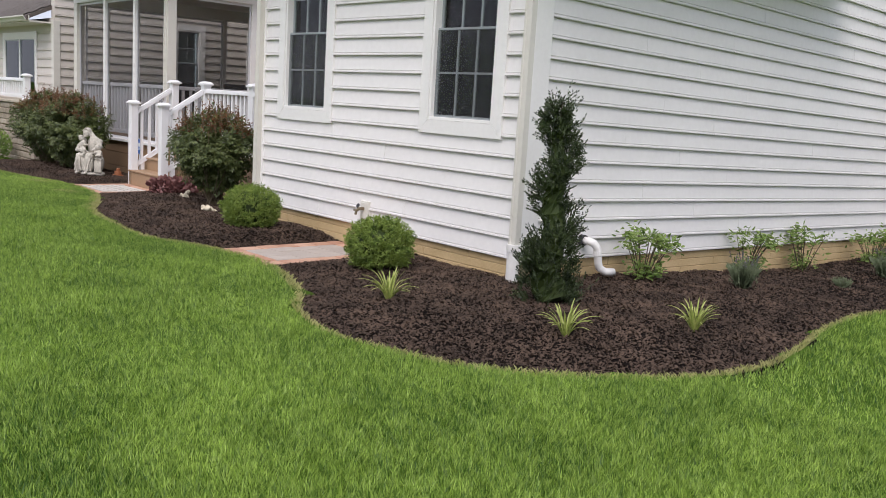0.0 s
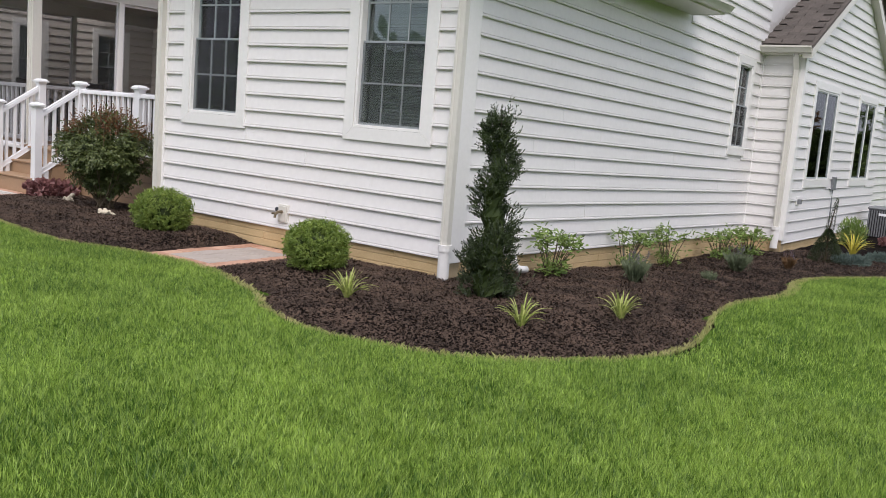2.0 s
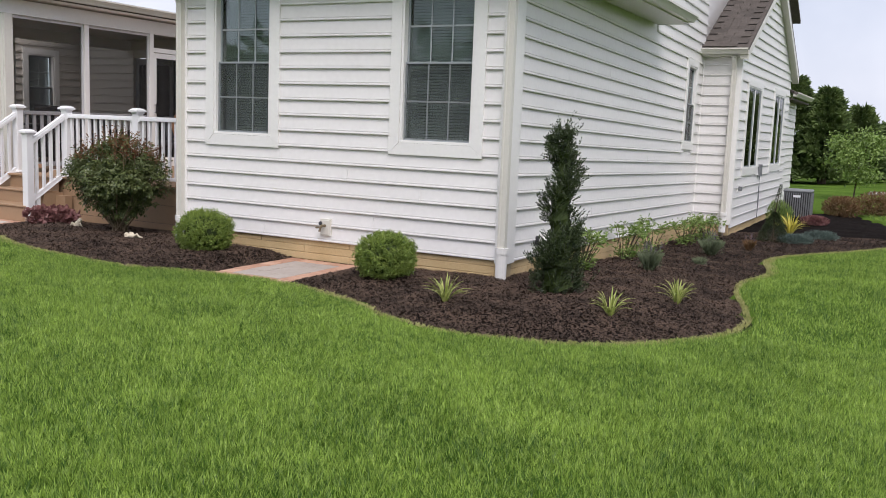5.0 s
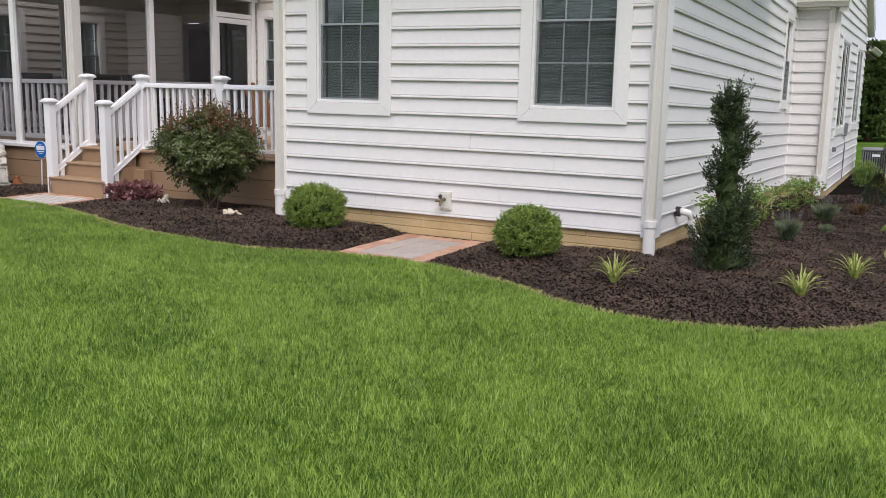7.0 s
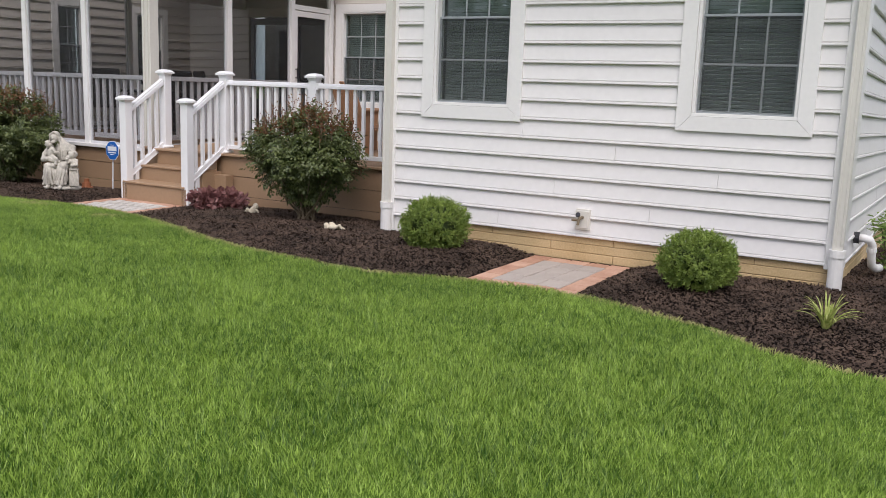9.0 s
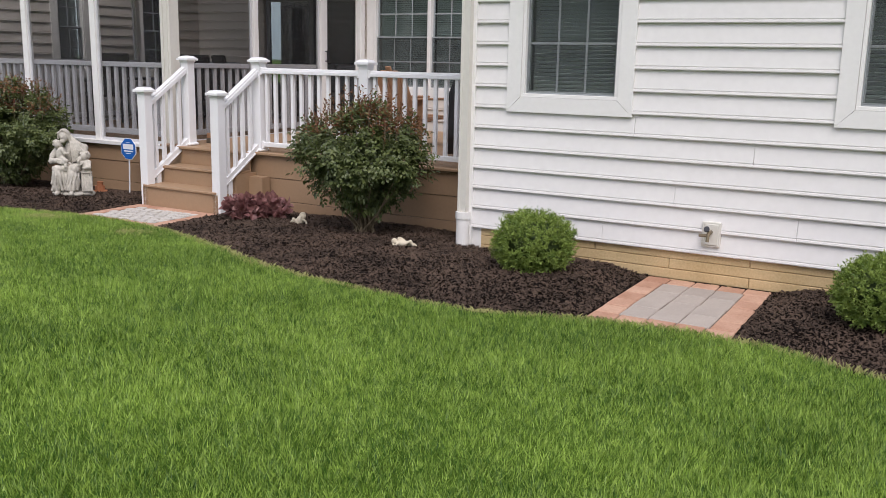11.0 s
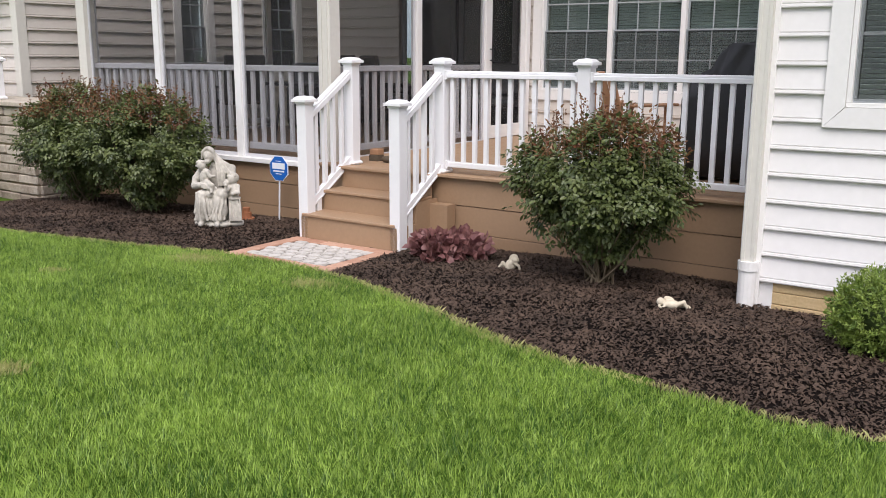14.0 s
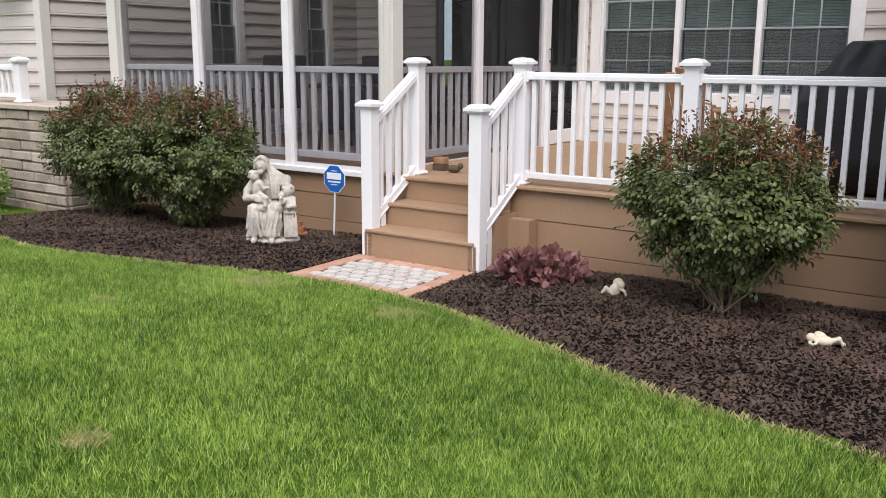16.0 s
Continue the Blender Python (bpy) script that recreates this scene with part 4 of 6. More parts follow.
def porch_base():
    b = thing("porch_base", (-12.6, 0.80, 0.2), "tan boarded skirt and floor of the screened porch", "porch", kind="structure")
    w = 12.6 - 8.70
    part("floor", boxes((0, 0.06, 0.55, w, 6.1, 0.62)), DECK, b)
    for z0, z1, y in ((-0.12, 0.13, 0.030), (0.135, 0.375, 0.030), (0.38, 0.575, 0.024)):
        part("skirt_board", boxes((0, y, z0, w, y + 0.02, z1), bevel=0.003), DECK, b)
    part("skirt_side", boxes((0, 0.05, -0.12, 0.02, 6.1, 0.575)), DECK, b)
    part("sill", boxes((-0.03, -0.03, 0.577, w + 0.02, 0.10, 0.625), bevel=0.004), TRIM, b, "white sill board")
    return b


porch_base()


def steps():
    s = thing("deck_steps", (-8.33, 0.08, 0.235), "tan composite steps with three risers up to the deck", "steps")
    w = 1.04
    for k, (y, z) in enumerate(((0.0, 0.235), (0.27, 0.42))):
        part("riser", boxes((0.0, y + 0.02, z - 0.235, w, y + 0.04, z - 0.028), bevel=0.003), DECK, s)
        part("tread", boxes((-0.01, y, z - 0.026, w + 0.01, y + 0.30, z), bevel=0.005), DECK, s)
    part("riser", boxes((0.0, 0.56, 0.42, w, 0.58, 0.585), bevel=0.003), DECK, s)
    part("nosing", boxes((-0.01, 0.52, 0.589, w + 0.01, 0.67, 0.617), bevel=0.005), DECK, s)
    part("stringer", boxes((w, 0.02, -0.03, w + 0.03, 0.30, 0.205), (w, 0.30, -0.03, w + 0.03, 0.62, 0.395), (w + 0.0, 0.50, -0.03, w + 0.22, 0.62, 0.36)), DECK, s)
    part("stringer", boxes((-0.03, 0.02, -0.03, 0.0, 0.30, 0.205), (-0.03, 0.30, -0.03, 0.0, 0.62, 0.395)), DECK, s)
    return s


steps()


def newel(x, y, z0, z1, label="white vinyl newel post with a stepped cap", skirt=True):
    """Square sleeve with a base skirt and a pyramid cap; z1 is the cap's top."""
    p = thing("newel_post", (x, y, z0), label, "post", "railing posts")
    h = z1 - z0
    part("post_sleeve", boxes((-0.055, -0.055, 0, 0.055, 0.055, h - 0.055), bevel=0.005), VINYL, p)
    if skirt:
        part("base_trim", boxes((-0.075, -0.075, 0, 0.075, 0.075, 0.035), bevel=0.012), VINYL, p)
    bm = bmesh.new()
    sq = lambda r: [(-r, -r), (r, -r), (r, r), (-r, r)]
    prism(bm, sq(0.062), pose(0, 0, h - 0.075), pose(0, 0, h - 0.055))
    prism(bm, sq(0.085), pose(0, 0, h - 0.055), pose(0, 0, h - 0.032))
    lo = [bm.verts.new((*q, h - 0.032)) for q in sq(0.078)]
    hi = [bm.verts.new((*q, h - 0.008)) for q in sq(0.052)]
    tip = bm.verts.new((0, 0, h))
    for i in range(4):
        j = (i + 1) % 4
        bm.faces.new((lo[i], lo[j], hi[j], hi[i]))
        bm.faces.new((hi[i], hi[j], tip))
    bm.faces.new(lo[::-1])
    part("cap", bm, VINYL, p)
    return p


LOW_Y, UP_Y = 0.10, 0.72
newel(-8.335, LOW_Y + 0.055, 0.24, 1.525, "white vinyl newel post at the foot of the steps", False)
newel(-7.285, LOW_Y + 0.055, 0.24, 1.525, "white vinyl newel post at the foot of the steps", False)
newel(-8.335, UP_Y + 0.085, DZ, 1.865)
newel(-7.285, UP_Y + 0.085, DZ, 1.865)
newel(-5.885, UP_Y + 0.085, DZ, 1.865)


def level_rail(x0, x1, y, z, top, label):
    """Flat-topped vinyl rail between posts with square balusters."""
    r = thing("railing_panel", (x0, y, z), label, "railing", "deck railing")
    w = x1 - x0
    part("top_rail", boxes((0, -0.045, top - 0.06, w, 0.045, top - 0.022), (0, -0.03, top - 0.022, w, 0.03, top), bevel=0.005), VINYL, r)
    part("bottom_rail", boxes((0, -0.025, 0.055, w, 0.025, 0.105), bevel=0.005), VINYL, r)
    for xx in (0.012, w - 0.012):
        part("bracket", boxes((xx - 0.012, -0.05, top - 0.075, xx + 0.012, 0.05, top + 0.006), bevel=0.003), VINYL, r)
        part("bracket", boxes((xx - 0.012, -0.035, 0.04, xx + 0.012, 0.035, 0.115), bevel=0.003), VINYL, r)
    n = max(2, round(w / 0.118))
    bar = sheared_box("baluster", (0.037, 0.037, top - 0.06 - 0.105), 0.003, VINYL)
    for k in range(n):
        piece("baluster", bar, r, ((k + 0.5) * w / n, 0, top - 0.06))
    return r


level_rail(-7.23, -5.94, UP_Y + 0.085, DZ, 0.90, "white vinyl deck railing with square balusters")
level_rail(-5.83, -4.42, UP_Y + 0.085, DZ, 0.90, "white vinyl deck railing with square balusters beside the wall")


def stair_rail(x, label):
    """Sloping rail from the foot post to the deck post."""
    y0, y1 = LOW_Y + 0.115, UP_Y + 0.025
    za, zb = 1.40, 1.74
    lo_a, lo_b = 0.565, 0.905
    r = thing("stair_rail", (x, y0, 0.24), label, "railing", "stair railings")
    run, s = y1 - y0, (zb - za) / (y1 - y0)

    def bar(lo, hi, a, b, half):
        bm = bmesh.new()
        v = [bm.verts.new((sx * half, yy, zz)) for yy, c in ((0, a), (run, b)) for sx, zz in ((-1, c + lo), (1, c + lo), (1, c + hi), (-1, c + hi))]
        for f in ((0, 1, 2, 3), (7, 6, 5, 4), (0, 4, 5, 1), (1, 5, 6, 2), (2, 6, 7, 3), (3, 7, 4, 0)):
            bm.faces.new([v[i] for i in f])
        return bm
    part("top_rail", bar(-0.075, -0.025, za - 0.24, zb - 0.24, 0.04), VINYL, r)
    part("cap_rail", bar(-0.025, 0.0, za - 0.24, zb - 0.24, 0.03), VINYL, r)
    part("bottom_rail", bar(-0.03, 0.03, lo_a - 0.24, lo_b - 0.24, 0.028), VINYL, r)
    part("bottom_shoe", bar(-0.045, -0.03, lo_a - 0.24, lo_b - 0.24, 0.036), VINYL, r)
    for k in range(4):
        yy = run * (k + 0.6) / 4.4
        z0, z1 = lo_a - 0.24 + s * yy + 0.02, za - 0.24 + s * yy - 0.06
        part("baluster", boxes((-0.0185, yy - 0.0185, z0, 0.0185, yy + 0.0185, z1)), VINYL, r)
    part("support_foot", boxes((-0.03, 0.05, -0.0, 0.03, 0.11, lo_a - 0.24 + s * 0.08 - 0.03), bevel=0.004), VINYL, r)
    return r


stair_rail(-8.335, "white vinyl stair railing with square balusters")
stair_rail(-7.285, "white vinyl stair railing with square balusters")


# ---- screened porch ----
PZ = 0.825


def porch_post(x, y, z0, z1, half, label, material=TRIM, grooves=False):
    p = thing("porch_post", (x, y, z0), label, "post", "porch posts")
    part("shaft", boxes((-half, -half, 0, half, half, z1 - z0), bevel=0.004), material, p)
    if grooves:
        for s in (-0.45, 0.45):
            part("fillet", boxes((s * half - 0.012, -half - 0.012, 0, s * half + 0.012, -half - 0.001, z1 - z0)), material, p)
    return p


for px in (-9.90, -11.18):
    porch_post(px, 0.86, PZ, 3.2, 0.045, "slim white post of the screened porch")
porch_post(-12.52, 0.87, PZ, 3.2, 0.075, "white corner post of the screened porch", CREAM)
porch_post(-8.67, 0.88, PZ, 3.2, 0.075, "white corner post of the screened porch beside the steps", CREAM, True)
porch_post(-8.72, 2.38, PZ, 3.2, 0.045, "slim white post of the screened porch")
porch_post(-8.72, 3.80, PZ, 3.2, 0.045, "white jamb post of the screen door")
porch_post(-8.72, 4.80, PZ, 3.2, 0.045, "white jamb post of the screen door")
porch_post(-12.55, 3.9, PZ, 3.2, 0.045, "slim white post of the screened porch")


def screen_bay(m, width, label):
    """Insect mesh in a thin frame with a grey baluster rail behind it; local x along, y inward."""
    b = thing("screen_panel", (0, 0, 0), label, "screen panel", "porch screens")
    b.matrix_basis = m
    part("frame", boxes((0, 0.0, 0, width, 0.03, 0.035), (0, 0.0, 2.33, width, 0.03, 2.37), (0, 0.0, 0.035, 0.025, 0.03, 2.33), (width - 0.025, 0.0, 0.035, width, 0.03, 2.33)), GREYRAIL, b)
    part("mesh", boxes((0.02, 0.012, 0.03, width - 0.02, 0.0135, 2.34)), SCREEN, b, "grey insect mesh")
    part("top_rail", boxes((0, 0.05, 0.89, width, 0.12, 0.95), bevel=0.006), GREYRAIL, b)
    part("bottom_rail", boxes((0, 0.06, 0.08, width, 0.11, 0.15), bevel=0.005), GREYRAIL, b)
    n = max(2, round(width / 0.135))
    bar = sheared_box("baluster", (0.042, 0.038, 0.74), 0.003, GREYRAIL)
    for k in range(n):
        piece("baluster", bar, b, ((k + 0.5) * width / n, 0.085, 0.89))
    return b


for x0, x1 in ((-12.44, -11.225), (-11.135, -9.945), (-9.855, -8.76)):
    screen_bay(Matrix.Translation((x0, 0.845, PZ)), x1 - x0, "grey insect screen over a baluster rail")
for y0, y1 in ((0.97, 2.33), (2.43, 3.75)):
    screen_bay(Matrix.Translation((-8.705, y0, PZ)) @ pose(0, 0, 0, 0, 0, 90), y1 - y0, "grey insect screen over a baluster rail on the deck side")
screen_bay(Matrix.Translation((-12.55, 3.85, PZ)) @ pose(0, 0, 0, 0, 0, -90), 2.85, "grey insect screen over a baluster rail at the porch end")


def screen_door():
    d = thing("screen_door", (-8.70, 3.85, DZ + 0.01), "white framed screen door onto the deck", "door", turn=90)
    w, h = 0.90, 2.02
    part("door_frame", boxes((0, 0, 0, w, 0.035, 0.16), (0, 0, h - 0.09, w, 0.035, h), (0, 0, 0.16, 0.085, 0.035, h - 0.09), (w - 0.085, 0, 0.16, w, 0.035, h - 0.09), bevel=0.004), TRIM, d)
    part("mesh", boxes((0.08, 0.016, 0.15, w - 0.08, 0.018, h - 0.08)), SCREEN, d, "grey insect mesh")
    part("head", boxes((-0.05, -0.01, h + 0.01, w + 0.05, 0.05, h + 0.09), bevel=0.004), TRIM, d)
    part("transom_mesh", boxes((0.0, 0.016, h + 0.09, w, 0.018, h + 0.36)), SCREEN, d)
    part("handle", boxes((0.03, -0.045, 0.95, 0.05, -0.03, 1.12), (0.03, -0.03, 0.96, 0.05, 0.0, 0.975), (0.03, -0.03, 1.095, 0.05, 0.0, 1.11)), DARKMETAL, d)
    return d


screen_door()
tagged(part("porch_beam", boxes((-12.62, 0.80, 3.2, -8.66, 0.92, 3.42), (-8.80, 0.92, 3.2, -8.66, 4.9, 3.42), (-12.62, 0.92, 3.2, -12.48, 6.9, 3.42)), TRIM), "white header beam of the screened porch", "beam", kind="structure")
tagged(part("ceiling_porch", boxes((-12.7, 0.5, 3.44, -8.5, 6.9, 3.50)), BEIGE_AND_SHADE), "cream porch ceiling and soffit", "ceiling", kind="structure")
bm = bmesh.new()
slab(bm, [(-12.75, 0.45, 3.60), (-8.42, 0.45, 3.60), (-8.42, 4.9, 4.85), (-12.75, 4.9, 4.85)], 0.1)
slab(bm, [(-8.42, 0.45, 3.60), (-8.40, 0.45, 3.50), (-8.40, 4.9, 3.50), (-8.42, 4.9, 3.60)], 0.04)
tagged(part("roof_porch", bm, SHINGLE), "brown shingle porch roof", "roof", kind="structure")
gutter("gutter_porch", (-8.42, 0.5, 3.48), (-8.42, 4.9, 3.48), (1, 0, 0), "cream gutter of the porch roof")


def french_door():
    d = thing("door_inside_porch", (-12.4, 6.9, PZ), "dark glazed sliding doors in a grey frame at the back of the porch", "door", kind="structure")
    for x0, w, y in ((0.02, 1.12, 0.03), (1.16, 1.12, 0.09), (2.34, 1.12, 0.03)):
        leaf = part("door_leaf", boxes((x0, y, 0.01, x0 + w, y + 0.04, 0.16), (x0, y, 2.07, x0 + w, y + 0.04, 2.2), (x0, y, 0.16, x0 + 0.09, y + 0.04, 2.07), (x0 + w - 0.09, y, 0.16, x0 + w, y + 0.04, 2.07), bevel=0.004), METAL, d)
        pane = part("pane", boxes((x0 + 0.08, y + 0.018, 0.15, x0 + w - 0.08, y + 0.022, 2.08)), GLASS, leaf)
        pane.visible_shadow = False
    # near-black sheet in place of the unlit space behind the panes
    part("darkness_panel", boxes((-0.1, 0.6, -0.1, 3.6, 0.62, 2.4)), PAINTED_DARK, d)
    return d


french_door()


def porch_chair(x, y, turn, z=PZ, label="grey metal porch chair behind the screen"):
    c = thing("porch_chair", (x, y, z), label, "chair", "porch furniture", turn=turn)
    for sx in (-0.25, 0.25):
        for sy in (-0.22, 0.22):
            part("leg", tube(bmesh.new(), [(sx, sy, 0), (sx, sy, 0.42)], 0.014, 6), DARKMETAL, c)
        part("armrest", boxes((sx - 0.025, -0.25, 0.62, sx + 0.025, 0.22, 0.65), bevel=0.005), DARKMETAL, c)
        part("arm_support", tube(bmesh.new(), [(sx, -0.22, 0.42), (sx, -0.22, 0.62)], 0.012, 6), DARKMETAL, c)
    # pale cushions coloured dark, to deepen the darkness behind the rail
    part("seat", boxes((-0.27, -0.25, 0.42, 0.27, 0.25, 0.47), bevel=0.012), WICKER, c, "seat cushion, darkened")
    bm = bmesh.new()
    box(bm, -0.26, -0.03, 0, 0.26, 0.03, 0.62, 0.015, m=Matrix.Translation((0, 0.25, 0.45)) @ Matrix.Rotation(radians(-14), 4, "X"))
    part("backrest", bm, WICKER, c, "back cushion, darkened")
    return c


porch_chair(-10.6, 3.4, 200)
porch_chair(-9.6, 3.2, 150)
porch_chair(-11.8, 2.6, 240)


def porch_sofa(x, y, turn):
    """Dark woven sofa with arms, a raked back and three seat cushions."""
    c = thing("porch_sofa", (x, y, PZ), "dark woven sofa added behind the screen", "sofa", "porch furniture", turn=turn)
    part("base", boxes((-0.95, -0.36, 0.06, 0.95, 0.36, 0.34), bevel=0.02), WICKER, c)
    for sx in (-1.02, 1.02):
        part("arm", boxes((sx - 0.08, -0.38, 0.06, sx + 0.08, 0.38, 0.62), bevel=0.03), WICKER, c)
        for sy in (-0.32, 0.32):
            part("foot", boxes((sx - 0.04, sy - 0.04, 0, sx + 0.04, sy + 0.04, 0.06)), DARKMETAL, c)
    for k in range(3):
        a = -0.93 + k * 0.62
        part("seat_cushion", boxes((a + 0.005, -0.38, 0.345, a + 0.615, 0.24, 0.47), bevel=0.03), METAL, c, "dark grey seat cushion")
        bm = bmesh.new()
        box(bm, a + 0.01, -0.07, 0, a + 0.61, 0.07, 0.48, 0.03, m=Matrix.Translation((0, 0.27, 0.47)) @ Matrix.Rotation(radians(-12), 4, "X"))
        part("back_cushion", bm, METAL, c, "dark grey back cushion")
    part("back", boxes((-0.95, 0.36, 0.06, 0.95, 0.44, 0.88), bevel=0.02), WICKER, c)
    return c


# sofas added to keep the gaps between the balusters dark
porch_sofa(-11.75, 4.9, 90)
porch_sofa(-9.9, 5.9, 0)


def porch_table(x, y):
    t = thing("porch_table", (x, y, PZ), "dark round porch table behind the screen", "table")
    ring = [(math.cos(a), math.sin(a)) for a in [k * math.pi / 12 for k in range(24)]]
    part("tabletop", prism(bmesh.new(), [(0.5 * a, 0.5 * b) for a, b in ring], pose(0, 0, 0.70), pose(0, 0, 0.73)), DARKMETAL, t)
    for k in range(4):
        a = k * math.pi / 2 + 0.78
        part("leg", tube(bmesh.new(), [(0.40 * math.cos(a), 0.40 * math.sin(a), 0), (0.30 * math.cos(a), 0.30 * math.sin(a), 0.70)], 0.016, 6), DARKMETAL, t)


porch_table(-10.4, 2.4)


# ---- things on the deck ----
def grill():
    g = thing("covered_grill", (-4.90, 2.0, DZ), "barbecue grill under a black vinyl cover on the deck", "grill")
    bm = bmesh.new()
    prof = [(-0.62, 0.0), (-0.62, 0.72), (-0.60, 0.88), (-0.38, 1.02), (-0.30, 1.16), (-0.16, 1.24), (0.16, 1.25), (0.34, 1.17), (0.42, 1.0), (0.62, 0.90), (0.64, 0.0)]
    turn = Matrix(((1, 0, 0, 0), (0, 0, 1, 0), (0, 1, 0, 0), (0, 0, 0, 1)))
    prism(bm, prof, Matrix.Translation((0, -0.30, 0.03)) @ turn, Matrix.Translation((0, 0.30, 0.03)) @ turn)
    bmesh.ops.triangulate(bm, faces=[f for f in bm.faces if len(f.verts) > 4])
    bmesh.ops.subdivide_edges(bm, edges=bm.edges, cuts=3, use_grid_fill=True)
    for v in bm.verts:
        k = 1 - 0.10 * smooth(0.7, 1.28, v.co.z)
        w = 0.012 * math.sin(v.co.x * 23 + v.co.z * 7) * math.sin(v.co.z * 9 + v.co.y * 13)
        v.co.x, v.co.y, v.co.z = v.co.x * 0.84 * k * (1 + 0.03 * math.sin(v.co.z * 4)) + w, v.co.y * k + w, v.co.z * 0.90
    part("cover", bm, BLACKCOVER, g, smooth=True)
    for sx in (-0.45, 0.45):
        part("wheel", prism(bmesh.new(), [(0.05 * math.cos(a), 0.05 * math.sin(a)) for a in [k * math.pi / 8 for k in range(16)]], Matrix.Translation((sx - 0.015, -0.2, 0.05)) @ pose(0, 0, 0, 0, 90, 0), Matrix.Translation((sx + 0.015, -0.2, 0.05)) @ pose(0, 0, 0, 0, 90, 0)), DARKMETAL, g)


grill()


def deck_chair():
    c = thing("adirondack_chair", (-6.32, 2.6, DZ), "cedar slatted chair on the deck", "chair", turn=160)
    for k in range(5):
        x = (k - 2) * 0.115
        top = 0.98 - 0.05 * abs(k - 2)
        bm = bmesh.new()
        box(bm, x - 0.05, -0.01, 0.0, x + 0.05, 0.012, top - 0.30, 0.006, m=Matrix.Translation((0, 0.26, 0.30)) @ Matrix.Rotation(radians(-20), 4, "X"))
        part("back_slat", bm, CHAIRWOOD, c)
    for k in range(5):
        part("seat_slat", boxes((-0.28, -0.28 + k * 0.11, 0.34 - k * 0.012, 0.28, -0.19 + k * 0.11, 0.365 - k * 0.012), bevel=0.004), CHAIRWOOD, c)
    for sx in (-0.31, 0.31):
        part("armrest", boxes((sx - 0.06, -0.36, 0.56, sx + 0.06, 0.36, 0.585), bevel=0.006), CHAIRWOOD, c)
        part("front_leg", boxes((sx - 0.02, -0.32, 0, sx + 0.02, -0.23, 0.56), bevel=0.004), CHAIRWOOD, c)
        part("rear_leg", boxes((sx - 0.02, 0.24, 0, sx + 0.02, 0.33, 0.56), bevel=0.004), CHAIRWOOD, c)


deck_chair()


def deck_bits():
    b = thing("brick_stack", (-8.34, 1.18, DZ), "two small brown bricks stacked on the deck", "brick")
    part("brick", boxes((-0.06, -0.05, 0, 0.06, 0.05, 0.06), bevel=0.005), BARK, b)
    part("brick", boxes((-0.05, -0.05, 0.062, 0.06, 0.045, 0.12), bevel=0.005), CHAIRWOOD, b)
    f = thing("figurine", (-8.14, 1.10, DZ), "small brown animal figurine on the deck", "figurine")
    bm = bmesh.new()
    bmesh.ops.create_icosphere(bm, subdivisions=2, radius=0.05, matrix=Matrix.Translation((0, 0, 0.035)) @ Matrix.Diagonal((1.4, 0.9, 0.7, 1)))
    bmesh.ops.create_icosphere(bm, subdivisions=2, radius=0.028, matrix=Matrix.Translation((0.07, 0, 0.065)))
    part("body", bm, BARK, f, smooth=True)


deck_bits()


# ---- wall fittings ----
def wall_tap():
    t = thing("wall_tap", (-2.155, -0.02, 0.62), "brass garden tap on a cream mounting block", "tap")
    part("mounting_block", boxes((-0.07, -0.022, -0.095, 0.07, 0.02, 0.095), (-0.055, -0.030, -0.08, 0.055, -0.020, 0.08), bevel=0.004), CREAM, t)
    bm = tube(bmesh.new(), [(0, -0.02, 0.02), (0, -0.09, 0.02), (0, -0.12, 0.0), (0, -0.13, -0.04)], [0.016, 0.016, 0.014, 0.013], 8)
    part("spout", bm, BRASS, t)
    part("wheel_handle", prism(bmesh.new(), [(0.022 * math.cos(a), 0.022 * math.sin(a)) for a in [k * math.pi / 6 for k in range(12)]], Matrix.Translation((-0.02, -0.085, 0.045)) @ pose(0, 0, 0, 60, 0, 0), Matrix.Translation((-0.02, -0.09, 0.052)) @ pose(0, 0, 0, 60, 0, 0)), DARKMETAL, t)
    part("vacuum_breaker", tube(bmesh.new(), [(-0.07, -0.10, 0.0), (0.0, -0.10, 0.005)], 0.012, 8), BRASS, t)


wall_tap()


def drain_pipe():
    d = thing("drain_pipe", (0.03, 0.78, 0.60), "white PVC elbow drain coming out of the side wall", "pipe")
    pts = [(0.02, 0, 0.0), (0.07, 0.01, 0.0), (0.115, 0.03, -0.015), (0.135, 0.06, -0.06), (0.14, 0.08, -0.18), (0.145, 0.10, -0.24), (0.17, 0.15, -0.275), (0.20, 0.24, -0.28)]
    part("pipe", tube(bmesh.new(), pts, 0.036, 12), PVC, d, smooth=True)
    part("collar", tube(bmesh.new(), [(-0.01, 0, 0), (0.035, 0, 0)], 0.05, 12), DARKMETAL, d, "black rubber collar")
    part("joint_ring", tube(bmesh.new(), [(0.134, 0.066, -0.085), (0.137, 0.072, -0.125)], 0.042, 12), PVC, d)


drain_pipe()


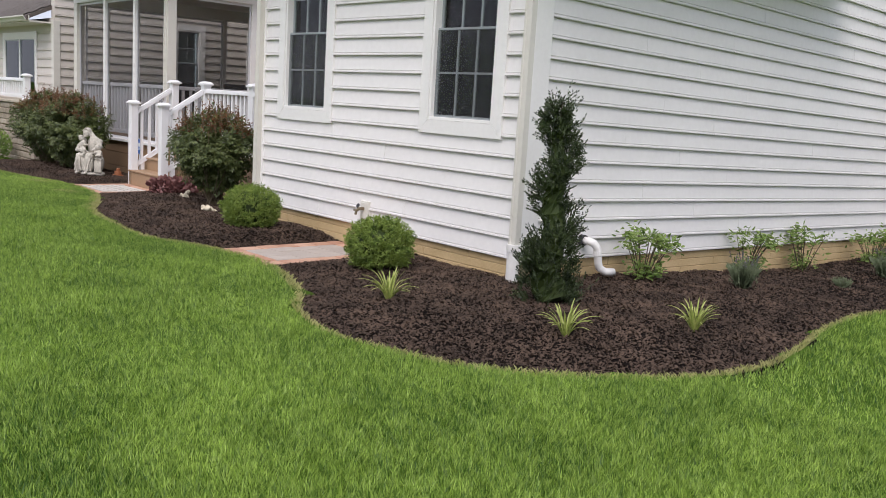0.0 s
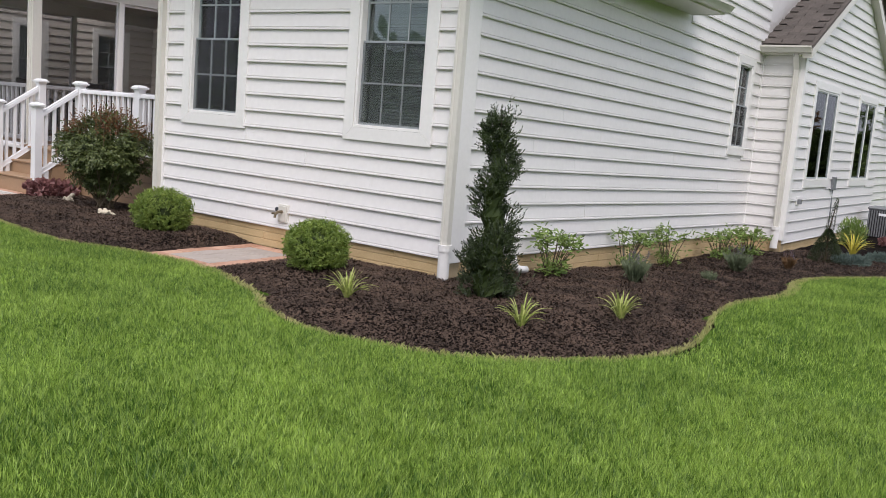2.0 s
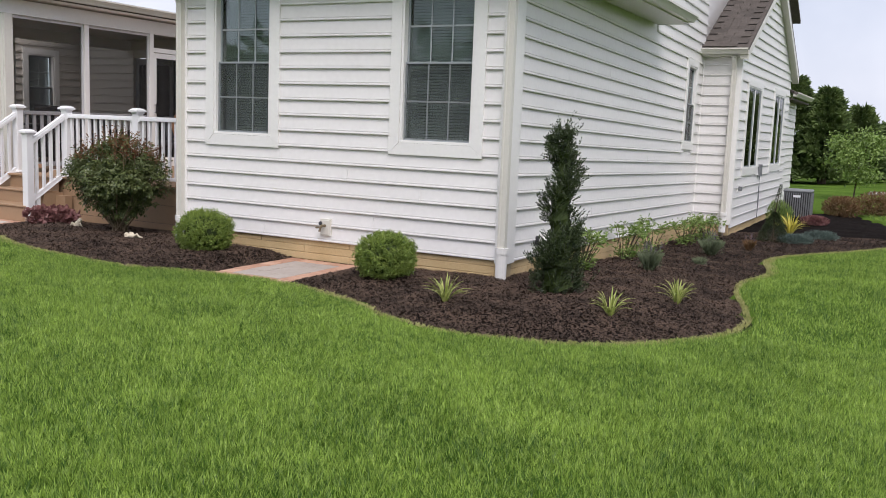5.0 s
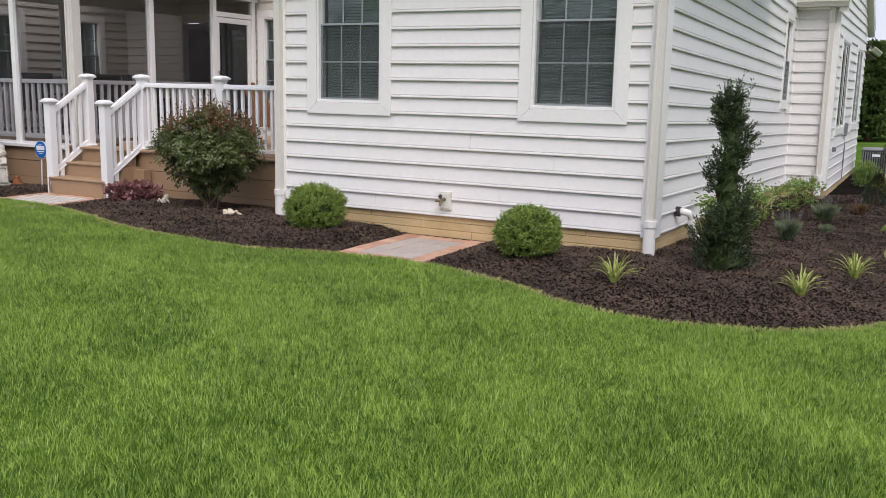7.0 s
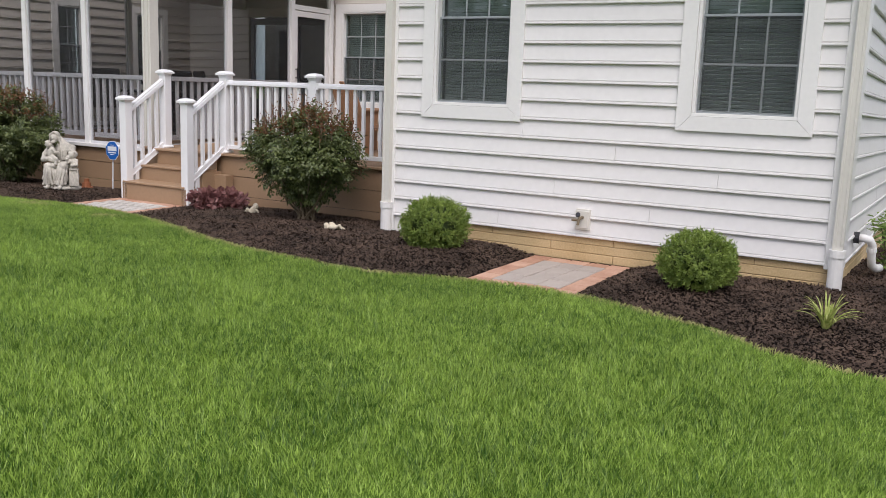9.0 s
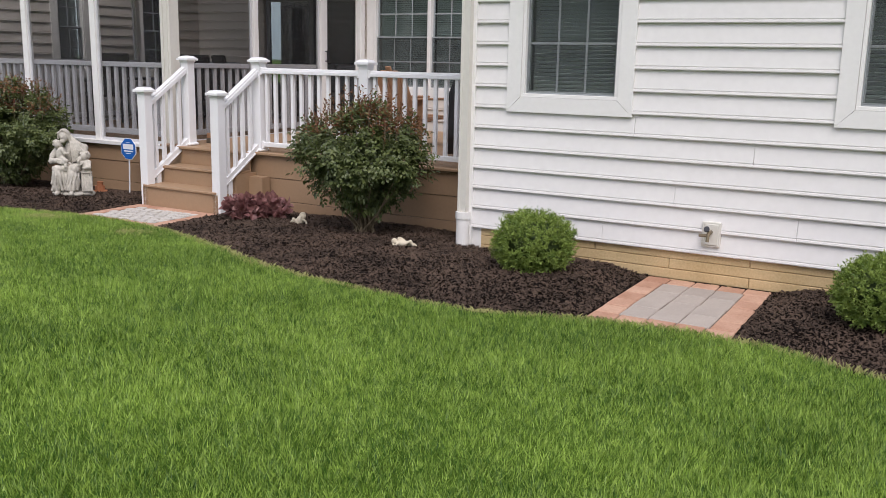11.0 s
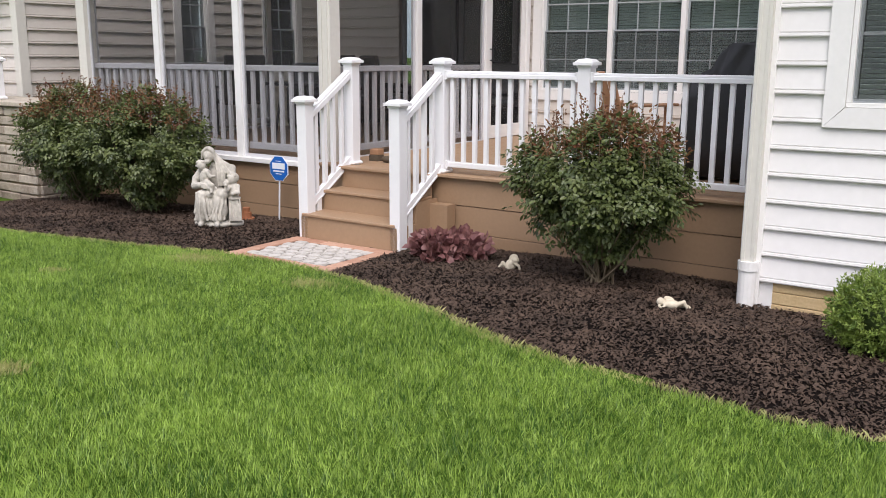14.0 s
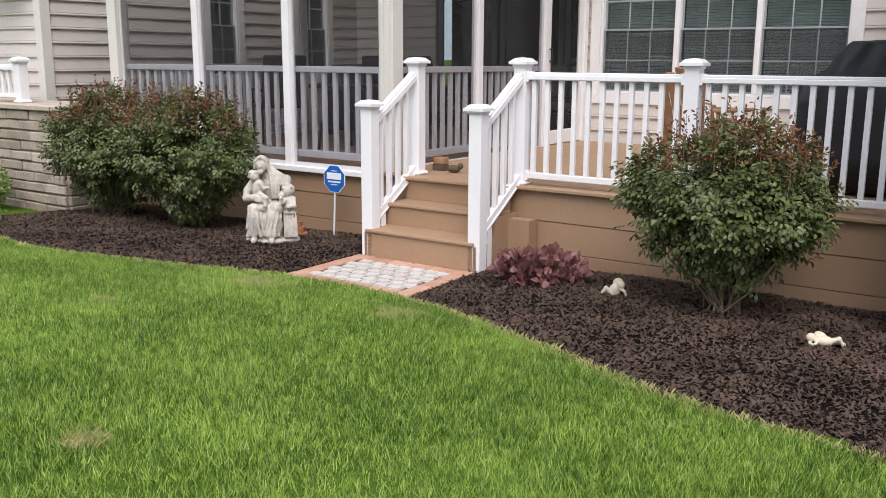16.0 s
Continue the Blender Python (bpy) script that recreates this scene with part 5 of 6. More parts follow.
def bay_fittings():
    v = thing("wall_vent", (0.65, 8.75, 0.88), "small white dryer vent on the side bay", "vent")
    part("plate", boxes((0.0, -0.07, -0.07, 0.03, 0.07, 0.07), bevel=0.004), TRIM, v)
    part("hood", boxes((0.03, -0.04, -0.05, 0.09, 0.04, 0.03), bevel=0.006), METAL, v)
    e = thing("cable_box", (0.65, 10.9, 1.05), "grey cable box with a wire running down the wall", "utility box")
    part("box", boxes((0.0, -0.10, -0.02, 0.07, 0.10, 0.22), bevel=0.006), METAL, e)
    part("cable", tube(bmesh.new(), [(0.04, 0, 0), (0.05, -0.02, -0.25), (0.045, 0.04, -0.6), (0.05, 0.0, -0.85)], 0.012, 6), METAL, e)


bay_fittings()


def air_conditioner():
    a = thing("air_conditioner", (1.15, 13.6, 0.0), "grey outdoor air conditioning unit behind the house", "air conditioner")
    part("pad", boxes((-0.45, -0.45, 0, 0.45, 0.45, 0.06)), CONCRETE, a)
    part("housing", boxes((-0.36, -0.36, 0.06, 0.36, 0.36, 0.78), bevel=0.04), DARKMETAL, a)
    for s in range(12):
        p = -0.33 + s * 0.06
        part("louvre", boxes((p - 0.014, -0.385, 0.10, p + 0.014, -0.362, 0.72)), METAL, a)
        part("louvre", boxes((0.362, p - 0.014, 0.10, 0.385, p + 0.014, 0.72)), METAL, a)
    part("top_grille", boxes((-0.385, -0.385, 0.72, 0.385, 0.385, 0.80), bevel=0.03), METAL, a)
    part("badge", boxes((-0.10, -0.392, 0.60, 0.10, -0.386, 0.66)), SIGNWHITE, a)
    a.scale = (0.78, 0.78, 0.86)


air_conditioner()


# ---- statue, figurines, sign ----
def remeshed(bm, name, at, material, voxel, label, category, turn=0.0, group="", worn=3):
    ob = part(name, bm, material, smooth=True)
    ob.matrix_basis = pose(*at, 0, 0, turn)
    r = ob.modifiers.new("merge", "REMESH")
    r.mode, r.voxel_size, r.use_smooth_shade = "VOXEL", voxel, True
    sm = ob.modifiers.new("wear", "SMOOTH")
    sm.factor, sm.iterations = 0.5, worn
    return tagged(ob, label, category, group)


def blob(bm, c, r, turn=(0, 0, 0)):
    bmesh.ops.create_icosphere(bm, subdivisions=3, radius=1, matrix=pose(*c, *turn) @ Matrix.Diagonal((*r, 1)))


def limb(bm, pts, rs):
    tube(bm, pts, rs, 10)
    for p, r in zip(pts, rs):
        blob(bm, p, (r, r, r))


def statue():
    bm = bmesh.new()
    # rocky oval plinth
    for x, y, r in ((-0.13, -0.05, 0.10), (0.0, -0.09, 0.13), (0.13, -0.04, 0.10), (0.0, 0.06, 0.17), (-0.06, -0.12, 0.07), (0.17, -0.06, 0.06)):
        blob(bm, (x, y, 0.025), (r, r * 0.85, 0.040))
    # seat block and torso leaning over the lap
    blob(bm, (0.0, 0.08, 0.19), (0.155, 0.12, 0.18))
    blob(bm, (0.01, 0.05, 0.44), (0.105, 0.085, 0.17), (0, -6, 0))
    blob(bm, (0.035, 0.035, 0.535), (0.105, 0.07, 0.065), (0, 20, 0))
    # thighs, knees and the robe falling to the feet
    limb(bm, [(-0.06, 0.03, 0.30), (-0.140, -0.12, 0.295), (-0.155, -0.14, 0.10)], [0.075, 0.056, 0.055])
    limb(bm, [(0.03, 0.03, 0.30), (0.038, -0.13, 0.303), (-0.005, -0.15, 0.09)], [0.075, 0.058, 0.055])
    blob(bm, (-0.07, -0.10, 0.19), (0.10, 0.055, 0.13))
    # lap cloth between the knees and slanting folds
    blob(bm, (-0.05, -0.09, 0.31), (0.125, 0.075, 0.050), (0, 3, 0))
    blob(bm, (-0.148, -0.125, 0.20), (0.062, 0.070, 0.135), (0, 4, 0))
    blob(bm, (0.020, -0.130, 0.20), (0.066, 0.070, 0.140), (0, -9, 0))
    for x0, x1, front, w in ((-0.190, -0.200, -0.165, 0.013), (-0.165, -0.150, -0.195, 0.012), (-0.128, -0.090, -0.185, 0.014), (-0.100, -0.060, -0.160, 0.012), (-0.060, -0.055, -0.150, 0.013), (-0.015, -0.040, -0.180, 0.012), (0.025, -0.010, -0.198, 0.012), (0.060, 0.025, -0.190, 0.014), (0.080, 0.060, -0.160, 0.012)):
        limb(bm, [(x0, front + 0.035, 0.33), (x0 * 0.65 + x1 * 0.35 + 0.008, front, 0.23), (x0 * 0.3 + x1 * 0.7 - 0.006, front - 0.004, 0.15), (x1, front - 0.004, 0.08)], [w * 0.5, w * 0.8, w, w * 1.2])
    limb(bm, [(-0.145, -0.15, 0.05), (-0.15, -0.215, 0.045)], [0.030, 0.024])
    limb(bm, [(-0.005, -0.16, 0.045), (0.0, -0.225, 0.04)], [0.030, 0.024])
    # bowed head in a hood that runs down to the cape
    blob(bm, (-0.078, -0.030, 0.645), (0.040, 0.045, 0.054), (12, -20, 0))
    blob(bm, (-0.075, 0.015, 0.675), (0.062, 0.058, 0.064), (0, -20, 0))
    limb(bm, [(-0.135, -0.005, 0.63), (-0.130, -0.025, 0.69), (-0.085, -0.035, 0.725), (-0.035, -0.025, 0.69), (-0.020, -0.015, 0.62), (0.0, -0.01, 0.57)], [0.012, 0.014, 0.014, 0.015, 0.016, 0.018])
    blob(bm, (-0.088, -0.078, 0.645), (0.008, 0.010, 0.013))
    blob(bm, (-0.083, -0.060, 0.607), (0.026, 0.022, 0.026))
    limb(bm, [(-0.03, 0.03, 0.64), (0.03, 0.02, 0.585), (0.105, 0.0, 0.54)], [0.040, 0.034, 0.034])
    for k in range(6):
        x = 0.0 + 0.024 * k
        limb(bm, [(-0.01 + x * 0.5, -0.035, 0.585), (x, -0.055, 0.50), (x * 0.9 + 0.005, -0.055, 0.38)], [0.007, 0.010, 0.009])
    # sleeve, elbow and hand round the child on the lap
    limb(bm, [(-0.13, 0.02, 0.53), (-0.195, -0.02, 0.44), (-0.205, -0.06, 0.385), (-0.12, -0.13, 0.395)], [0.040, 0.040, 0.038, 0.026])
    limb(bm, [(-0.12, -0.13, 0.395), (-0.06, -0.14, 0.375), (-0.02, -0.12, 0.36)], [0.026, 0.030, 0.024])
    for k in range(4):
        limb(bm, [(-0.135, -0.148, 0.412 - 0.013 * k), (-0.095, -0.158, 0.405 - 0.013 * k)], [0.006, 0.006])
    limb(bm, [(0.125, 0.01, 0.525), (0.125, -0.05, 0.43), (0.08, -0.10, 0.40)], [0.046, 0.042, 0.028])
    # child on the lap, head against the shoulder
    blob(bm, (-0.135, -0.075, 0.570), (0.040, 0.042, 0.045))
    blob(bm, (-0.150, -0.055, 0.585), (0.036, 0.040, 0.038))
    blob(bm, (-0.105, -0.080, 0.470), (0.052, 0.048, 0.075), (0, 14, 0))
    limb(bm, [(-0.085, -0.11, 0.515), (-0.055, -0.135, 0.475), (-0.02, -0.12, 0.475)], [0.022, 0.019, 0.016])
    limb(bm, [(-0.09, -0.11, 0.42), (-0.04, -0.16, 0.395), (-0.045, -0.175, 0.335)], [0.032, 0.026, 0.018])
    # child standing at the knee
    blob(bm, (0.135, -0.075, 0.440), (0.045, 0.047, 0.050))
    blob(bm, (0.150, -0.055, 0.450), (0.050, 0.046, 0.050))
    blob(bm, (0.145, -0.070, 0.330), (0.056, 0.052, 0.085))
    blob(bm, (0.150, -0.065, 0.170), (0.062, 0.062, 0.130))
    limb(bm, [(0.11, -0.11, 0.365), (0.075, -0.15, 0.345), (0.085, -0.155, 0.395)], [0.024, 0.020, 0.017])
    limb(bm, [(0.185, -0.09, 0.375), (0.190, -0.12, 0.320), (0.14, -0.145, 0.315)], [0.024, 0.022, 0.018])
    for hx, hy, hz_ in ((-0.165, -0.085, 0.600), (-0.120, -0.095, 0.607), (-0.175, -0.060, 0.565), (0.105, -0.095, 0.470), (0.160, -0.095, 0.475), (0.180, -0.070, 0.440), (0.130, -0.085, 0.490)):
        blob(bm, (hx, hy, hz_), (0.018, 0.016, 0.016))
    blob(bm, (0.147, -0.075, 0.262), (0.066, 0.060, 0.022))
    for k in range(5):
        x = 0.105 + 0.024 * k
        limb(bm, [(x, -0.115, 0.25), (x + 0.004, -0.128, 0.16), (x + 0.006, -0.130, 0.06)], [0.007, 0.011, 0.012])
    remeshed(bm, "statue", (-9.16, -0.16, on_bed(-9.16, -0.16) - 0.002), STATUE, 0.005, "pale grey cast stone statue of seated robed figures on mulch", "statue", turn=42)


statue()


def cherub(at, turn, lying, label):
    bm = bmesh.new()
    if lying:
        blob(bm, (0, 0, 0.045), (0.075, 0.045, 0.040))
        blob(bm, (-0.09, 0.0, 0.065), (0.036, 0.036, 0.036))
        limb(bm, [(0.05, -0.01, 0.05), (0.10, -0.02, 0.075), (0.14, -0.01, 0.015)], [0.024, 0.020, 0.014])
        limb(bm, [(0.05, 0.02, 0.04), (0.12, 0.04, 0.03), (0.15, 0.05, 0.015)], [0.024, 0.018, 0.014])
        limb(bm, [(-0.05, -0.03, 0.05), (-0.07, -0.06, 0.02), (-0.10, -0.03, 0.03)], [0.018, 0.015, 0.013])
        blob(bm, (-0.02, 0.04, 0.075), (0.05, 0.012, 0.03), (0, 20, 0))
    else:
        blob(bm, (0, 0, 0.06), (0.055, 0.045, 0.060))
        blob(bm, (0.05, -0.02, 0.115), (0.038, 0.038, 0.038))
        limb(bm, [(-0.03, -0.02, 0.03), (-0.08, -0.03, 0.08), (-0.13, -0.03, 0.015)], [0.028, 0.022, 0.014])
        limb(bm, [(-0.02, 0.02, 0.03), (-0.06, 0.04, 0.03), (-0.12, 0.05, 0.015)], [0.028, 0.022, 0.014])
        limb(bm, [(0.03, -0.03, 0.09), (0.085, -0.04, 0.06), (0.10, -0.03, 0.015)], [0.020, 0.016, 0.014])
        blob(bm, (0.02, 0.04, 0.12), (0.05, 0.014, 0.045), (0, -30, 0))
    for v in bm.verts:
        v.co *= 0.74
    remeshed(bm, "garden_figurine", at, FIGURINE, 0.004, label, "figurine", turn, "garden figurines")


cherub((-6.02, -0.10, on_bed(-6.02, -0.10) - 0.004), 20, False, "cream resin cherub figurine lounging on the mulch")
cherub((-4.60, -0.52, on_bed(-4.60, -0.52) - 0.004), 20, True, "cream resin cherub figurine lying on the mulch")


def yard_sign():
    s = thing("yard_sign", (-9.10, 0.58, on_bed(-9.10, 0.58) + 0.035), "blue octagonal security sign on a thin stake", "sign", turn=0)
    oct_ = [(0.135 * math.cos(a), 0.135 * math.sin(a)) for a in [math.pi / 8 + k * math.pi / 4 for k in range(8)]]
    turn = Matrix(((1, 0, 0, 0), (0, 0, -1, 0), (0, 1, 0, 0), (0, 0, 0, 1)))
    part("stake", tube(bmesh.new(), [(-0.035, 0.012, -0.11), (0.0, 0.012, 0.56)], 0.009, 6), SIGNWHITE, s)
    part("rim", prism(bmesh.new(), oct_, Matrix.Translation((0.0, 0.002, 0.49)) @ turn, Matrix.Translation((0, -0.004, 0.49)) @ turn), SIGNWHITE, s, "thin white rim")
    part("face", prism(bmesh.new(), [(a * 0.94, b * 0.94) for a, b in oct_], Matrix.Translation((0.0, -0.004, 0.49)) @ turn, Matrix.Translation((0, -0.007, 0.49)) @ turn), SIGNBLUE, s)
    bm = bmesh.new()
    for x0, x1, z0, z1 in ((-0.085, 0.085, -0.005, 0.055),):
        box(bm, x0, -0.010, 0.49 + z0, x1, -0.007, 0.49 + z1)
    part("logo_shape", bm, SIGNWHITE, s)
    part("small_print", boxes((-0.075, -0.009, 0.455, 0.075, -0.007, 0.470), (-0.04, -0.009, 0.432, 0.04, -0.007, 0.440), (-0.035, -0.009, 0.560, 0.035, -0.007, 0.566)), SIGNWHITE, s)


yard_sign()


def small_pot():
    p = thing("terracotta_pot", (-9.32, 0.32, on_bed(-9.32, 0.32) - 0.01), "small stacked terracotta ornament on the mulch", "ornament")
    ring = lambda r: [(r * math.cos(a), r * math.sin(a)) for a in [k * math.pi / 7 for k in range(14)]]
    bm = bmesh.new()
    prism(bm, ring(0.085), pose(0, 0, 0), pose(0, 0, 0.035))
    part("saucer", bm, TERRACOTTA, p)
    bm = bmesh.new()
    prism(bm, ring(0.055), pose(0, 0, 0.03), pose(0, 0, 0.09))
    prism(bm, ring(0.035), pose(0, 0, 0.085), pose(0.01, 0, 0.14))
    part("pot", bm, TERRACOTTA, p)


small_pot()


# ---- plants ----
def ball_points(n, r, squash=1.0, shell=0.25):
    d = unit(rng.normal(size=(n, 3)))
    k = 1 - shell * rng.random(n) ** 1.5
    return d * k[:, None] * np.array([r, r, r * squash]), d


def boxwood(x, y, r, squash, label):
    """Clipped ball of many short leafy shoots over a dark core coloured as the shade between them."""
    p = thing("boxwood", (x, y, on_bed(x, y)), label, "shrub", "clipped boxwoods")
    c = np.array([0, 0, r * squash * 0.80])
    bm = bmesh.new()
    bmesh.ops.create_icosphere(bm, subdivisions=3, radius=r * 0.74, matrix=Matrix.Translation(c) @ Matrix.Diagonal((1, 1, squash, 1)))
    part("inner_shade", bm, CORE_SHADE, p)
    for k in range(4):
        a = k * 1.6
        part("stem", tube(bmesh.new(), [(0.04 * math.cos(a), 0.04 * math.sin(a), -0.03), (0.10 * math.cos(a), 0.10 * math.sin(a), r * 0.7)], [0.012, 0.008], 6), BARK, p)
    m, per = 1150, 16
    d = unit(rng.normal(size=(m, 3)))
    k = rng.uniform(0.80, 0.97, m) * (1 + 0.05 * np.sin(d[:, 0] * 9 + 2) * np.sin(d[:, 1] * 8 + d[:, 2] * 5))
    flat = 1 / np.maximum(1, np.abs(d[:, 2]) * 1.12)
    base = d * (k * flat)[:, None] * np.array([r, r, r * squash]) + c
    go = unit(d + rng.normal(0, 0.35, d.shape) + np.array([0, 0, 0.5]))
    t = rng.uniform(-0.035, 0.045, (m, per, 1))
    pts = (base[:, None] + go[:, None] * t + rng.normal(0, 0.006, (m, per, 3))).reshape(-1, 3)
    grow = unit((go[:, None] * 0.9 + rng.normal(0, 0.6, (m, per, 3))).reshape(-1, 3))
    face = unit(np.repeat(go, per, 0) + rng.normal(0, 0.5, pts.shape))
    keep = pts[:, 2] > 0.012
    part("crown", leaves("crown", pts[keep], grow[keep], rng.uniform(0.016, 0.030, keep.sum()), rng.uniform(0.007, 0.012, keep.sum()), face=face[keep]), BOXWOOD, p, "dense small yellow-green leaves")


boxwood(-3.33, -0.66, 0.305, 0.80, "round clipped yellow-green boxwood beside the paver pad")
boxwood(-0.90, -0.80, 0.288, 0.82, "round clipped green boxwood near the wall corner")


def rose_bush(x, y, rx, ry, z0, z1, n, label, seed, waist=0.55):
    """Arching canes from one foot carrying sprays of five leaflets; the crown narrows to the foot and is uneven."""
    r = random.Random(seed)
    p = thing("rose_bush", (x, y, on_bed(x, y)), label, "rose bush", "rose bushes")
    c = np.array([0, 0, (z0 + z1) / 2])
    hz = (z1 - z0) / 2
    clumps = []
    for k in range(250):
        d = Vector((r.gauss(0, 1), r.gauss(0, 1), r.gauss(0.12, 0.9))).normalized()
        s = r.uniform(0.76, 0.97) if k % 3 else r.uniform(0.35, 0.72)
        low = 1 - waist * max(0, -d.z)
        lump = 1 + 0.06 * math.sin(5 * d.x + seed) * math.sin(4 * d.y + 2 * seed) + 0.05 * math.sin(7 * d.z + 3 * d.x)
        clumps.append((d.x * rx * s * low * lump, d.y * ry * s * low * lump, d.z * hz * s * lump))
    cl = np.array(clumps)
    for k in range(44):
        ex, ey, ez = cl[(k * 7) % len(cl)] + c
        b, a = 0.15 * r.random(), r.uniform(0, 6.28)
        part("cane", tube(bmesh.new(), [(b * math.cos(a), b * math.sin(a), -0.03), (ex * 0.45 + r.gauss(0, 0.02), ey * 0.45 + r.gauss(0, 0.02), ez * 0.35), (ex * 0.8, ey * 0.8, ez * 0.75), (ex, ey, ez)], [0.009, 0.007, 0.005, 0.003], 5), CANE, p)
    m = n // 5
    which = rng.integers(0, len(cl), m)
    at = cl[which] + rng.normal(0, 1, (m, 3)) * np.array([0.052, 0.052, 0.040])
    out = unit(at / np.array([rx, ry, hz]))
    at = at + c
    go = unit(out * 0.8 + rng.normal(0, 0.5, (m, 3)) + np.array([0, 0, 0.05]))
    face = unit(out * 0.7 + np.array([0, 0, 0.9]) + rng.normal(0, 0.30, (m, 3)))
    side = unit(np.cross(go, face))
    ln = rng.uniform(0.028, 0.048, m)
    pos, way, up, size = [], [], [], []
    for along, across, turn in ((0.9, 0.0, 0.0), (0.55, 0.22, 0.9), (0.55, -0.22, -0.9), (-0.25, 0.25, 1.1), (-0.25, -0.25, -1.1)):
        pos.append(at + go * (ln * along)[:, None] + side * (ln * across)[:, None])
        way.append(go * math.cos(turn) + side * math.sin(turn) - np.array([0, 0, 0.2]))
        up.append(face)
        size.append(ln * (1.0 if turn == 0 else 0.85))
    pos, way, up, size = np.vstack(pos), unit(np.vstack(way)), np.vstack(up), np.concatenate(size)
    keep = pos[:, 2] > 0.03
    pos, way, up, size = pos[keep], way[keep], unit(up[keep] + rng.normal(0, 0.18, (keep.sum(), 3))), size[keep]
    red = (pos[:, 2] > z0 + (z1 - z0) * 0.76) & (rng.random(len(cl))[np.tile(which, 5)[keep]] < 0.38) & (rng.random(len(pos)) < 0.7)
    g = ~red
    part("foliage", leaves("foliage", pos[g], way[g], size[g], size[g] * rng.uniform(0.58, 0.74, g.sum()), 0.22, 0.14, True, up[g]), ROSE, p, "dark green rose leaves")
    # new growth shoots on top
    shoots, dirs = [], []
    for k in range(75):
        a, s = r.uniform(0, 6.28), math.sqrt(r.random()) * 0.9
        bx, by = rx * s * math.cos(a), ry * s * math.sin(a)
        bz = c[2] + hz * math.sqrt(max(0, 1 - s * s)) * 0.97
        high = r.uniform(0.05, 0.20)
        part("shoot", tube(bmesh.new(), [(bx * 0.97, by * 0.97, bz - 0.06), (bx, by, bz + high)], [0.0025, 0.0015], 4), CANE, p)
        for q in range(10):
            shoots.append((bx + r.gauss(0, 0.010), by + r.gauss(0, 0.010), bz + high * q / 9))
            dirs.append((r.gauss(0, 0.7), r.gauss(0, 0.7), 0.45))
    sp, sd = np.vstack([np.array(shoots), pos[red]]), np.vstack([np.array(dirs), way[red]])
    part("new_growth", leaves("new_growth", sp, sd, rng.uniform(0.022, 0.042, len(sp)), rng.uniform(0.011, 0.020, len(sp)), 0.2, 0.2, True), ROSE_RED, p, "reddish new shoots")
    return p


rose_bush(-5.32, -0.05, 0.66, 0.55, 0.11, 1.17, 26000, "large green rose bush with reddish tips in front of the deck", 3, 0.70)
rose_bush(-10.35, -0.05, 0.74, 0.60, 0.04, 1.20, 30000, "large dense rose bush beside the statue", 5)
rose_bush(-11.45, -0.05, 0.74, 0.60, 0.04, 1.22, 30000, "large dense rose bush at the end of the porch bed", 8)


